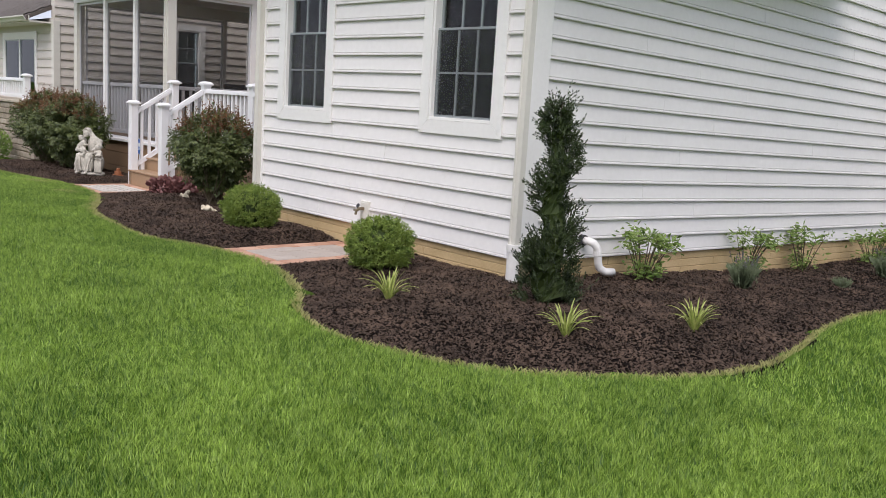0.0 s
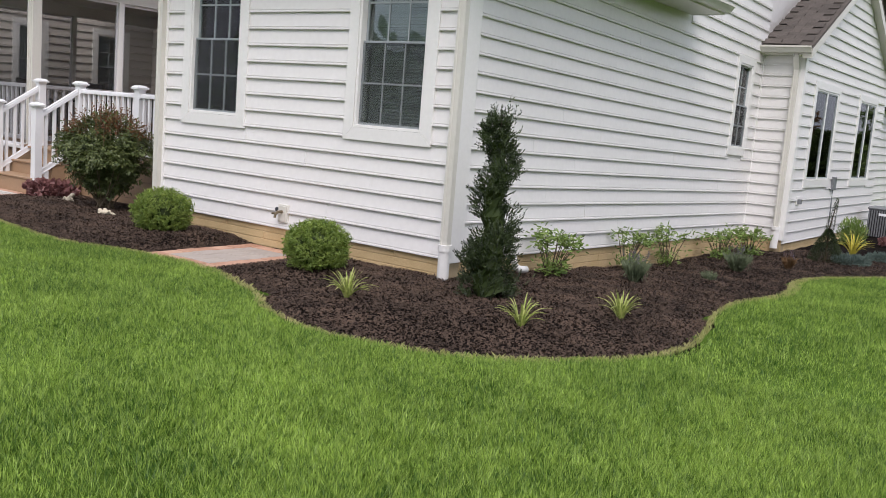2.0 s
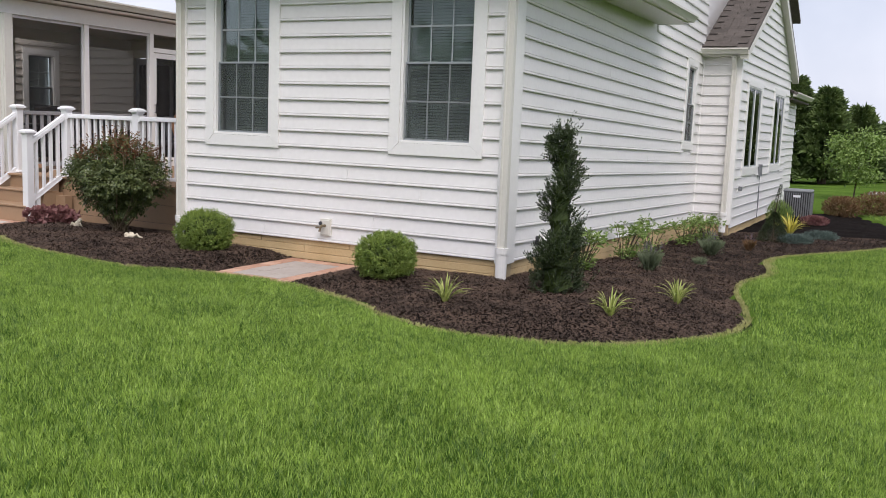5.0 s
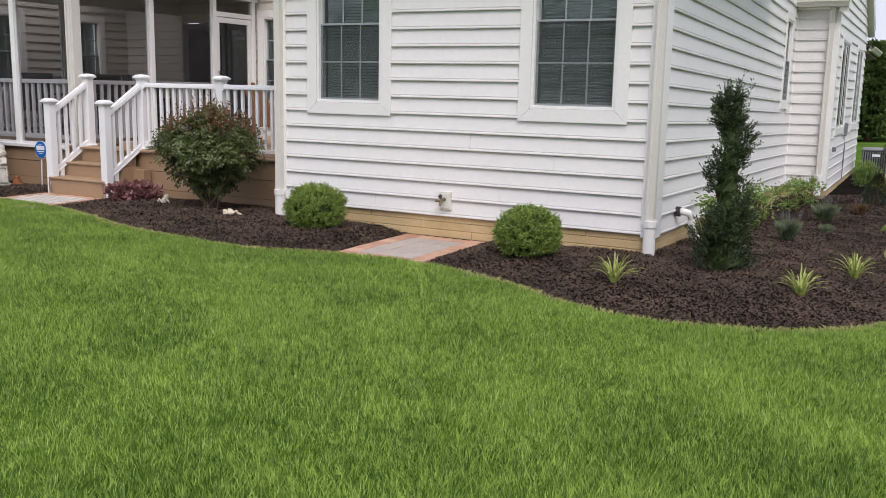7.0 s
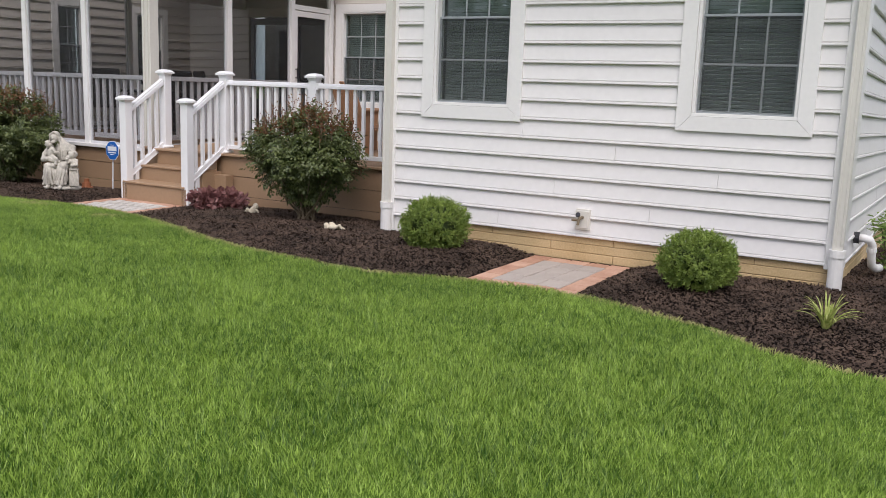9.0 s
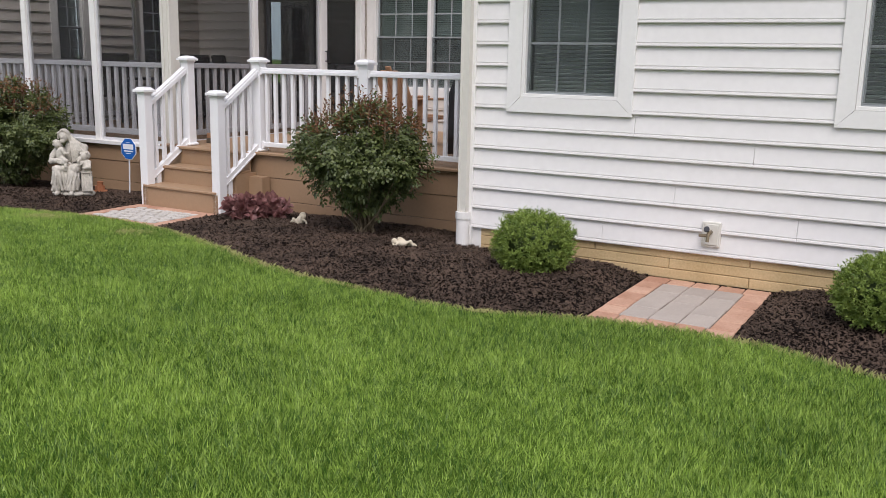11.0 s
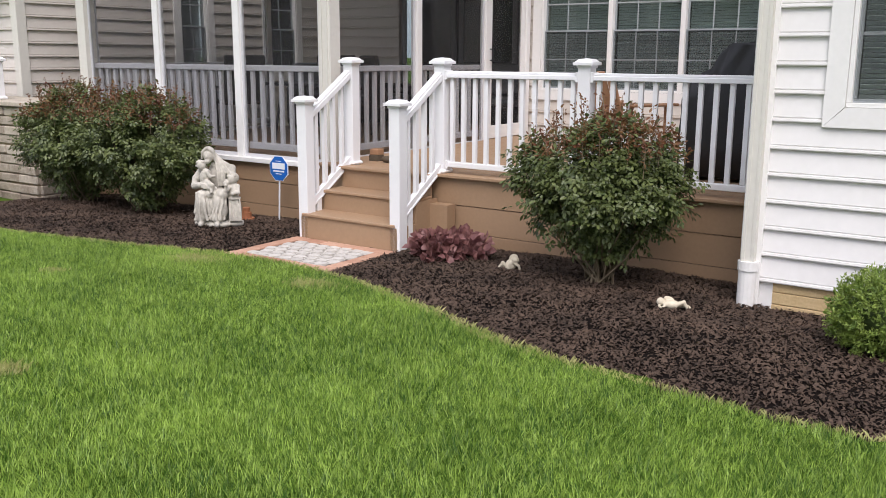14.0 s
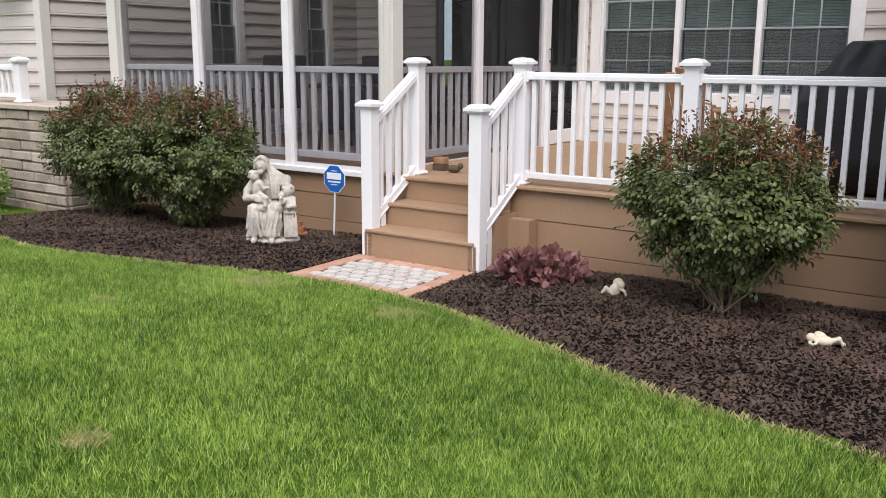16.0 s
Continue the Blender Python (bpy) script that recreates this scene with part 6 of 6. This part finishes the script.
def spiral_yew():
    x, y = 0.74, -0.45
    p = thing("spiral_yew", (x, y, on_bed(x, y) - 0.01), "tall dark green evergreen trained into a spiral", "shrub")
    H = 1.52
    part("trunk", tube(bmesh.new(), [(0, 0, -0.05), (0.01, 0, 0.5), (-0.01, 0, 1.0), (0.0, 0, H)], [0.035, 0.03, 0.02, 0.006], 8), BARK, p)
    at, way = [], []
    for k in range(1300):
        t = random.random() ** 1.15
        a = t * 2 * math.pi * 2.6 + 0.9
        rad = 0.062 * (1 - t) + 0.036
        w = 0.175 * (1 - 0.48 * t) * (1 + 0.18 * math.sin(a * 2.0 + t * 9))
        d = Vector((random.gauss(0, 1), random.gauss(0, 1), random.gauss(0, 0.8))).normalized()
        base = Vector((math.cos(a) * rad, math.sin(a) * rad, 0.06 + t * H * 0.93)) + d * w * random.uniform(0.35, 1.0)
        if k % 4 == 0 and t < 0.75:
            b = random.uniform(0, 6.28)
            z = random.uniform(0.02, 0.50)
            r = (0.215 - 0.14 * z) * random.uniform(0.7, 1.05)
            base, d = Vector((math.cos(b) * r, math.sin(b) * r, z)), Vector((math.cos(b), math.sin(b), 0.2))
        go = (d * 0.8 + Vector((random.gauss(0, 0.25), random.gauss(0, 0.25), 0.75))).normalized()
        side = go.cross(Vector((random.gauss(0, 1), random.gauss(0, 1), 0.3))).normalized()
        n = random.randint(12, 20)
        for q in range(n):
            at.append(base + go * (0.0052 * q))
            way.append(go * 0.75 + side * (1 if q % 2 else -1) * 0.8 + Vector((random.gauss(0, 0.15), random.gauss(0, 0.15), random.gauss(0, 0.15))))
    pos, g = np.array(at), unit(np.array(way))
    core = []
    for k in range(15):
        t = k / 14
        a = t * 2 * math.pi * 2.6 + 0.9
        core.append((math.cos(a) * 0.05 * (1 - t), math.sin(a) * 0.05 * (1 - t), 0.03 + t * H * 0.9))
    # dark tube up the middle, coloured as the shade among the needles
    part("inner_shade", tube(bmesh.new(), core, [0.125 * (1 - 0.72 * k / 14) + 0.02 * (k % 2) for k in range(15)], 9), CORE_SHADE, p)
    # upright shoots at the top and ragged twigs
    sh = []
    for k in range(34):
        if k < 12:
            b = Vector((random.gauss(0, 0.06), random.gauss(0, 0.06), random.uniform(H - 0.25, H - 0.02)))
        else:
            q = random.random()
            a = q * 2 * math.pi * 3.1 + 0.6 + random.gauss(0, 0.6)
            b = Vector((math.cos(a) * 0.25 * (1.1 - q), math.sin(a) * 0.25 * (1.1 - q), q * H * 0.93 + 0.1))
        d = Vector((b.x * 1.2 + random.gauss(0, 0.1), b.y * 1.2 + random.gauss(0, 0.1), 0.5)).normalized()
        for s in range(16):
            sh.append((*(b + d * (0.011 * s)), *d))
    sh = np.array(sh)
    pos = np.vstack([pos, sh[:, :3] + rng.normal(0, 0.006, (len(sh), 3))])
    g = np.vstack([g, unit(sh[:, 3:] + rng.normal(0, 0.45, (len(sh), 3)))])
    keep = pos[:, 2] > 0.0
    part("needles", leaves("needles", pos[keep], g[keep], rng.uniform(0.022, 0.034, keep.sum()), 0.0105, 0.1, 0.1), YEW, p, "short dark green needles")


spiral_yew()


def strap_plant(name, x, y, n, length, width, material, label, category, group="", spread=1.0):
    p = thing(name, (x, y, on_bed(x, y) - 0.005), label, category, group, turn=random.uniform(0, 360))
    for k in range(n):
        a = k * 2.399 + random.uniform(-0.3, 0.3)
        ln = length * random.uniform(0.7, 1.1)
        out = spread * random.uniform(0.12, 0.85)
        bm = bmesh.new()
        prev = None
        for s in range(7):
            t = s / 6
            r = ln * out * t * (0.55 + 0.45 * t)
            z = ln * (1.15 * t - (0.22 + 0.62 * out) * t * t)
            w = width * (0.55 + 0.9 * t) * (1 - t) ** 0.6 + 0.0008
            c = Vector((math.cos(a) * (0.02 + r), math.sin(a) * (0.02 + r), max(z, 0.004)))
            sd = Vector((-math.sin(a), math.cos(a), 0)) * w
            row = (bm.verts.new(c - sd), bm.verts.new(c - Vector((0, 0, w * 0.6))), bm.verts.new(c + sd))
            if prev:
                bm.faces.new((prev[0], prev[1], row[1], row[0]))
                bm.faces.new((prev[1], prev[2], row[2], row[1]))
            prev = row
        part("leaf", bm, material, p)
    return p


for lx, ly in ((0.13, -1.50), (1.44, -1.04), (1.74, 0.02)):
    strap_plant("variegated_lily", lx, ly, 40, 0.29, 0.0085, LILY, "small lily clump with arching yellow-striped leaves", "lily", "lily clumps along the bed")
strap_plant("yellow_yucca", 1.62, 8.75, 34, 0.52, 0.016, YELLOW, "bright yellow strappy yucca clump by the bay", "yucca")


def peony(x, y, h, w, n_stems, label, turn=0.0):
    p = thing("peony", (x, y, on_bed(x, y) - 0.01), label, "perennial", "young peonies by the wall", turn=turn)
    at, grow = [], []
    for k in range(n_stems):
        a, s = random.uniform(0, 6.28), random.uniform(0.3, 1.0)
        tx, ty, tz = w * s * math.cos(a), w * s * math.sin(a), h * random.uniform(0.7, 1.0)
        part("stem", tube(bmesh.new(), [(tx * 0.15, ty * 0.15, -0.02), (tx * 0.6, ty * 0.6, tz * 0.55), (tx, ty, tz)], [0.006, 0.005, 0.003], 5), BARK, p)
        for q in range(22):
            at.append((tx + random.gauss(0, 0.055), ty + random.gauss(0, 0.055), tz + random.gauss(-0.01, 0.035)))
            grow.append((random.gauss(0, 0.8) + tx, random.gauss(0, 0.8) + ty, random.gauss(0.1, 0.3)))
        for q in range(15):
            t = random.uniform(0.2, 0.75)
            at.append((tx * t + random.gauss(0, 0.05), ty * t + random.gauss(0, 0.05), tz * t * random.uniform(0.3, 0.9)))
            grow.append((random.gauss(0, 0.8) + tx, random.gauss(0, 0.8) + ty, random.gauss(0.2, 0.3)))
    n = len(at)
    part("foliage", leaves("foliage", np.array(at), np.array(grow), rng.uniform(0.040, 0.075, n), rng.uniform(0.014, 0.026, n), 0.25, 0.2, True), PEONY, p, "light green divided leaves")


peony(0.32, 1.34, 0.46, 0.24, 17, "young leafy green peony beside the drain pipe")
peony(0.24, 3.30, 0.47, 0.24, 13, "young leafy green peony against the foundation")
peony(0.26, 4.55, 0.50, 0.24, 12, "open-stemmed green peony against the foundation")
peony(0.38, 6.15, 0.42, 0.26, 15, "young leafy green peony near the bay")
peony(0.50, 7.15, 0.40, 0.24, 15, "young leafy green peony near the bay")


def lavender(x, y, h, w, n, flowers, label, leaf=SAGE):
    p = thing("lavender", (x, y, on_bed(x, y) - 0.005), label, "herb", "lavender plants")
    a = rng.uniform(0, 2 * math.pi, n)
    s = np.sqrt(rng.random(n))
    base = np.stack([np.cos(a) * s * w * 0.3, np.sin(a) * s * w * 0.3, np.zeros(n)], 1)
    lean = np.stack([np.cos(a) * s, np.sin(a) * s, np.zeros(n)], 1) * (w / h)
    hh = h * rng.uniform(0.45, 0.9, n)
    part("foliage", blades("foliage", base, lean, hh, 0.006), leaf, p, "grey-green upright stems")
    m = n * 2
    a2, t = rng.uniform(0, 2 * math.pi, m), rng.random(m)
    at = np.stack([np.cos(a2) * w * t * 0.9, np.sin(a2) * w * t * 0.9, h * rng.uniform(0.1, 0.75, m)], 1)
    part("leaves", leaves("leaves", at, rng.normal(0, 0.5, (m, 3)) + np.array([0, 0, 0.8]), 0.03, 0.006), leaf, p)
    if flowers:
        at, g = [], []
        for k in range(flowers):
            b, r = random.uniform(0, 6.28), random.uniform(0.1, 1.0) * w
            top = h * random.uniform(0.85, 1.2)
            part("stalk", tube(bmesh.new(), [(0, 0, 0), (r * 0.6 * math.cos(b), r * 0.6 * math.sin(b), top * 0.6), (r * math.cos(b), r * math.sin(b), top)], 0.002, 4), leaf, p)
            for q in range(16):
                at.append((r * math.cos(b) + random.gauss(0, 0.005), r * math.sin(b) + random.gauss(0, 0.005), top - 0.05 + 0.06 * q / 15))
                g.append((random.gauss(0, 1), random.gauss(0, 1), 0.6))
        part("flowers", leaves("flowers", np.array(at), np.array(g), 0.012, 0.006), LAVENDER, p, "faded mauve flower spikes")


lavender(0.92, 2.08, 0.30, 0.16, 320, 22, "grey-green lavender clump with faded mauve spikes")
lavender(1.00, 5.10, 0.30, 0.20, 340, 20, "grey-green lavender clump with faded mauve spikes near the bay")
lavender(1.16, 3.62, 0.13, 0.11, 150, 0, "tiny sparse grey-green seedling clump on the mulch")
lavender(1.36, 6.15, 0.22, 0.12, 90, 12, "small dried pinkish seed-head plant on the mulch", RUSSET)


def low_shrub(name, x, y, r, squash, n, leaf, width, material, label, category, seed=0, upward=0.3):
    p = thing(name, (x, y, on_bed(x, y) if depth_at(np.array([x]), np.array([y]))[0] > 0 else float(lawn_z(x, y))), label, category)
    pts, d = ball_points(n, r, squash, 0.7)
    pts[:, 2] += r * squash * 0.8
    keep = pts[:, 2] > 0.0
    for k in range(5):
        a = k * 1.26
        part("stem", tube(bmesh.new(), [(0, 0, -0.03), (r * 0.6 * math.cos(a), r * 0.6 * math.sin(a), r * squash)], [0.012, 0.005], 5), BARK, p)
    g = unit(d + rng.normal(0, 0.6, d.shape) + np.array([0, 0, upward]))
    part("foliage", leaves("foliage", pts[keep], g[keep], rng.uniform(0.7, 1.2, keep.sum()) * leaf, width, 0.15, 0.25, width > 0.05), material, p)
    return p


low_shrub("burgundy_heuchera", -6.66, 0.02, 0.33, 0.32, 420, 0.075, 0.070, HEUCHERA, "low burgundy heuchera with ruffled leaves by the steps", "perennial", upward=0.5)
low_shrub("blue_juniper", 1.85, 7.6, 0.26, 0.26, 1500, 0.06, 0.010, BLUE, "low spreading blue-grey juniper", "shrub")
low_shrub("blue_juniper", 2.15, 8.5, 0.28, 0.26, 1500, 0.06, 0.010, BLUE, "low spreading blue-grey juniper at the bed edge", "shrub")
low_shrub("burgundy_barberry", 1.75, 11.4, 0.26, 0.35, 1000, 0.05, 0.03, HEUCHERA, "low burgundy shrub beyond the bay", "shrub")
low_shrub("russet_spirea", 2.0, 14.6, 0.42, 0.6, 2200, 0.06, 0.03, RUSSET, "russet orange shrub near the air conditioner", "shrub")
low_shrub("russet_spirea", 2.7, 15.2, 0.5, 0.6, 2200, 0.06, 0.03, RUSSET, "russet orange shrub near the air conditioner", "shrub")
low_shrub("ornamental_grass", 1.15, 10.8, 0.24, 1.1, 1100, 0.09, 0.012, PEONY, "upright green ornamental grass by the bay wall", "grass clump", upward=1.5)
low_shrub("green_shrub", -13.35, -0.55, 0.42, 0.75, 3000, 0.05, 0.03, PEONY, "light green shrub in front of the stone wall", "shrub")


def dwarf_conifer():
    x, y = 1.50, 7.55
    p = thing("dwarf_spruce", (x, y, on_bed(x, y) - 0.01), "small dark conifer with one tall leader", "conifer")
    part("trunk", tube(bmesh.new(), [(0, 0, -0.03), (0, 0, 0.5), (0.06, 0, 0.92)], [0.02, 0.012, 0.003], 6), BARK, p)
    n = 5000
    t = rng.random(n)
    a = rng.uniform(0, 2 * math.pi, n)
    r = (0.23 * (1 - t ** 1.5) + 0.02) * np.sqrt(rng.uniform(0.3, 1, n))
    at = np.stack([np.cos(a) * r, np.sin(a) * r, t * 0.48 + 0.01], 1)
    m = 500
    t2 = rng.random(m)
    a2 = rng.uniform(0, 2 * math.pi, m)
    top = np.stack([0.06 * t2 + np.cos(a2) * 0.05 * (1.1 - t2), np.sin(a2) * 0.05 * (1.1 - t2), 0.45 + 0.5 * t2], 1)
    at = np.vstack([at, top])
    g = unit(np.stack([np.cos(np.r_[a, a2]), np.sin(np.r_[a, a2]), np.full(n + m, 0.9)], 1) + rng.normal(0, 0.4, (n + m, 3)))
    part("needles", leaves("needles", at, g, 0.03, 0.006), YEW, p)


dwarf_conifer()


# ---- the far left: stone-faced patio with railing ----
def stone_patio():
    b = thing("stone_patio", (-18.5, -0.02, 0.2), "raised patio faced with tan stone blocks and a cap", "patio", kind="structure")
    w = 18.5 - 12.38
    part("core", boxes((0, 0.05, -0.15, w - 0.03, 0.76, 1.08)), MORTAR, b)
    rows, z = 10, -0.04
    me = sheared_box("stone_block", (0.40, 0.12, 0.108), 0.012, STONE)
    for r in range(rows):
        u = -0.2 * (r % 2)
        while u < w:
            a, c = max(0, u), min(w, u + 0.41)
            if c - a > 0.08:
                piece("stone_block", me, b, ((a + c) / 2, 0.06 + random.uniform(-0.012, 0.012), z + 0.112 - random.uniform(0.0, 0.010)), random.uniform(-0.02, 0.02), ((c - a - 0.012) / 0.40, 1, random.uniform(0.88, 0.97)))
            u += 0.41
        z += 0.112
    end = sheared_box("stone_block", (0.12, 0.35, 0.108), 0.012, STONE)
    for r in range(rows):
        for k in range(2):
            piece("stone_block", end, b, (w - 0.03, 0.22 + k * 0.36, -0.04 + (r + 1) * 0.112))
    part("cap", boxes((-0.02, -0.04, 1.085, w + 0.06, 0.77, 1.14), bevel=0.008), STONE, b, "smooth tan capstones")


stone_patio()
newel(-13.32, 0.16, 1.34, 1.85, "white vinyl railing post on the stone patio")
newel(-15.5, 0.16, 1.34, 1.85, "white vinyl railing post on the stone patio")
level_rail(-15.44, -13.38, 0.16, 1.34, 0.42, "white vinyl railing on the stone patio")
bm = bmesh.new()
slab(bm, [(-24.5, 0.45, 3.0), (-14.25, 0.45, 3.0), (-14.25, 5.0, 5.2), (-24.5, 5.0, 5.2)], 0.08)
wing_roof = tagged(part("roof_wing", bm, SHINGLE), "brown shingle roof of the far wing", "roof", kind="structure")
shingles(wing_roof, (-17.0, 0.44, 3.0), (1, 0, 0), (0, 4.55, 2.2), 2.6, 3.2)
tagged(part("soffit_wing", boxes((-24.4, 0.5, 2.88, -14.2, 0.95, 2.91)), CREAM), "cream soffit of the far wing", "soffit", kind="structure")
gutter("gutter_wing", (-24.5, 0.5, 2.90), (-14.2, 0.5, 2.90), (0, -1, 0), "cream gutter of the far wing")


def edging():
    e = thing("edging_blocks", (-13.4, -1.15, 0.36), "pale concrete edging blocks at the bed end", "edging")
    me = sheared_box("edging_block", (0.38, 0.13, 0.16), 0.012, CONCRETE)
    for k in range(4):
        piece("edging_block", me, e, (k * 0.40, 0.04 * k, 0.10 + random.uniform(-0.005, 0.005)), 0.1)


edging()


# ---- distance: trees, path, far lawn edge ----
tagged(part("pavement", boxes((2.0, 25.0, 0.0, 60.0, 26.4, 0.125)), ROAD), "pale concrete path across the far lawn", "path", kind="structure")


def conifer(x, y, h, r, seed):
    t = thing("arborvitae", (x, y, 0.08), "tall dense dark green evergreen in the distance", "tree", "far evergreens")
    g = np.random.default_rng(seed)
    part("trunk", tube(bmesh.new(), [(0, 0, -0.1), (0, 0, h * 0.5), (0, 0, h * 0.96)], [0.18, 0.11, 0.02], 7), BARK, t)
    n = 8000
    k = g.random(n) ** 0.9
    tier = 0.80 + 0.20 * np.sin(k * 46 + g.normal(0, 0.5, n))
    a = g.uniform(0, 2 * math.pi, n)
    lob = 0.85 + 0.15 * np.sin(a * 5 + k * 17)
    rad = r * (1 - k) ** 0.75 * tier * lob * np.sqrt(g.uniform(0.45, 1, n)) + 0.05
    at = np.stack([np.cos(a) * rad, np.sin(a) * rad, 0.15 + k * h], 1)
    d = np.stack([np.cos(a), np.sin(a), g.normal(0.25, 0.35, n)], 1)
    part("crown", leaves("crown", at, d, g.uniform(0.22, 0.48, n), g.uniform(0.09, 0.2, n), 0.2, 0.15), CONIFER, t)


for i, (cx, cy, ch, cr) in enumerate(((-0.2, 33, 3.6, 1.6), (0.9, 36, 3.0, 1.6), (2.0, 40, 2.4, 1.6), (5.6, 44, 2.6, 1.9), (7.4, 46, 2.5, 1.9), (9.4, 45, 2.4, 1.9), (12.0, 47, 2.8, 2.0), (15.0, 48, 2.8, 2.0), (-1.6, 33.5, 4.1, 1.9))):
    conifer(cx, cy, ch, cr, 20 + i)


def broad_tree(x, y, h, r, clear, material, label, seed, n=4500, leaf=0.16):
    t = thing("tree", (x, y, 0.08), label, "tree", "far trees")
    g, q = np.random.default_rng(seed), random.Random(seed)
    part("trunk", tube(bmesh.new(), [(0, 0, -0.1), (0.05, 0, clear), (0.0, 0.08, h * 0.7)], [0.05 * h / 3, 0.04 * h / 3, 0.012 * h / 3], 7), BARK, t)
    cl = []
    for k in range(26):
        a, z = q.uniform(0, 6.28), q.uniform(clear, h)
        s = r * math.sqrt(max(0.05, 1 - ((z - (clear + h) / 2) / ((h - clear) / 1.8)) ** 2)) * q.uniform(0.4, 1.0)
        cl.append((s * math.cos(a), s * math.sin(a), z))
        if k < 14:
            part("limb", tube(bmesh.new(), [(0.02, 0, clear * 0.9 + 0.02 * k), (s * 0.5 * math.cos(a), s * 0.5 * math.sin(a), (clear + z) / 2), (s * math.cos(a), s * math.sin(a), z)], [0.016 * h / 3, 0.011 * h / 3, 0.004 * h / 3], 5), BARK, t)
    cl = np.array(cl)
    at = cl[g.integers(0, len(cl), n)] + g.normal(0, 1, (n, 3)) * np.array([r * 0.2, r * 0.2, r * 0.13])
    part("crown", leaves("crown", at, g.normal(0, 1, (n, 3)) + np.array([0, 0, 0.1]), g.uniform(0.7, 1.3, n) * leaf, leaf * 0.55), material, t)


broad_tree(1.75, 22.0, 1.95, 0.85, 0.6, PEONY, "small layered bright green tree on the far lawn", 41, 2600, 0.11)
for i, (tx, ty, th) in enumerate(((16, 60, 4.6), (21, 64, 4.4), (26, 62, 4.8), (10, 66, 4.8), (5, 64, 4.6), (32, 66, 5))):
    broad_tree(tx, ty, th, th * 0.42, th * 0.2, BROADLEAF if i % 2 else RUSSET, "hazy spring tree in the far distance", 60 + i, 3000, 0.5)


def far_woods():
    """Hazy belt of woods round the open sides."""
    g = np.random.default_rng(90)
    n = 26000
    s = g.random(n)
    x = np.where(s < 0.5, 58 + g.normal(0, 4, n), g.uniform(-70, 60, n))
    y = np.where(s < 0.5, g.uniform(-70, 75, n), -62 + g.normal(0, 4, n))
    top = 6.5 + 2.2 * np.sin(x * 0.31 + y * 0.23) + 1.6 * np.sin(y * 0.71 + x * 0.57)
    at = np.stack([x, y, top * np.sqrt(g.random(n)) * g.uniform(0.6, 1, n)], 1)
    ob = part("far_woods", leaves("far_woods", at, g.normal(0, 1, (n, 3)), g.uniform(1.2, 2.6, n), g.uniform(0.8, 1.5, n)), CONIFER)
    tagged(ob, "dark belt of distant woods round the lawn", "woods", kind="stuff")


far_woods()
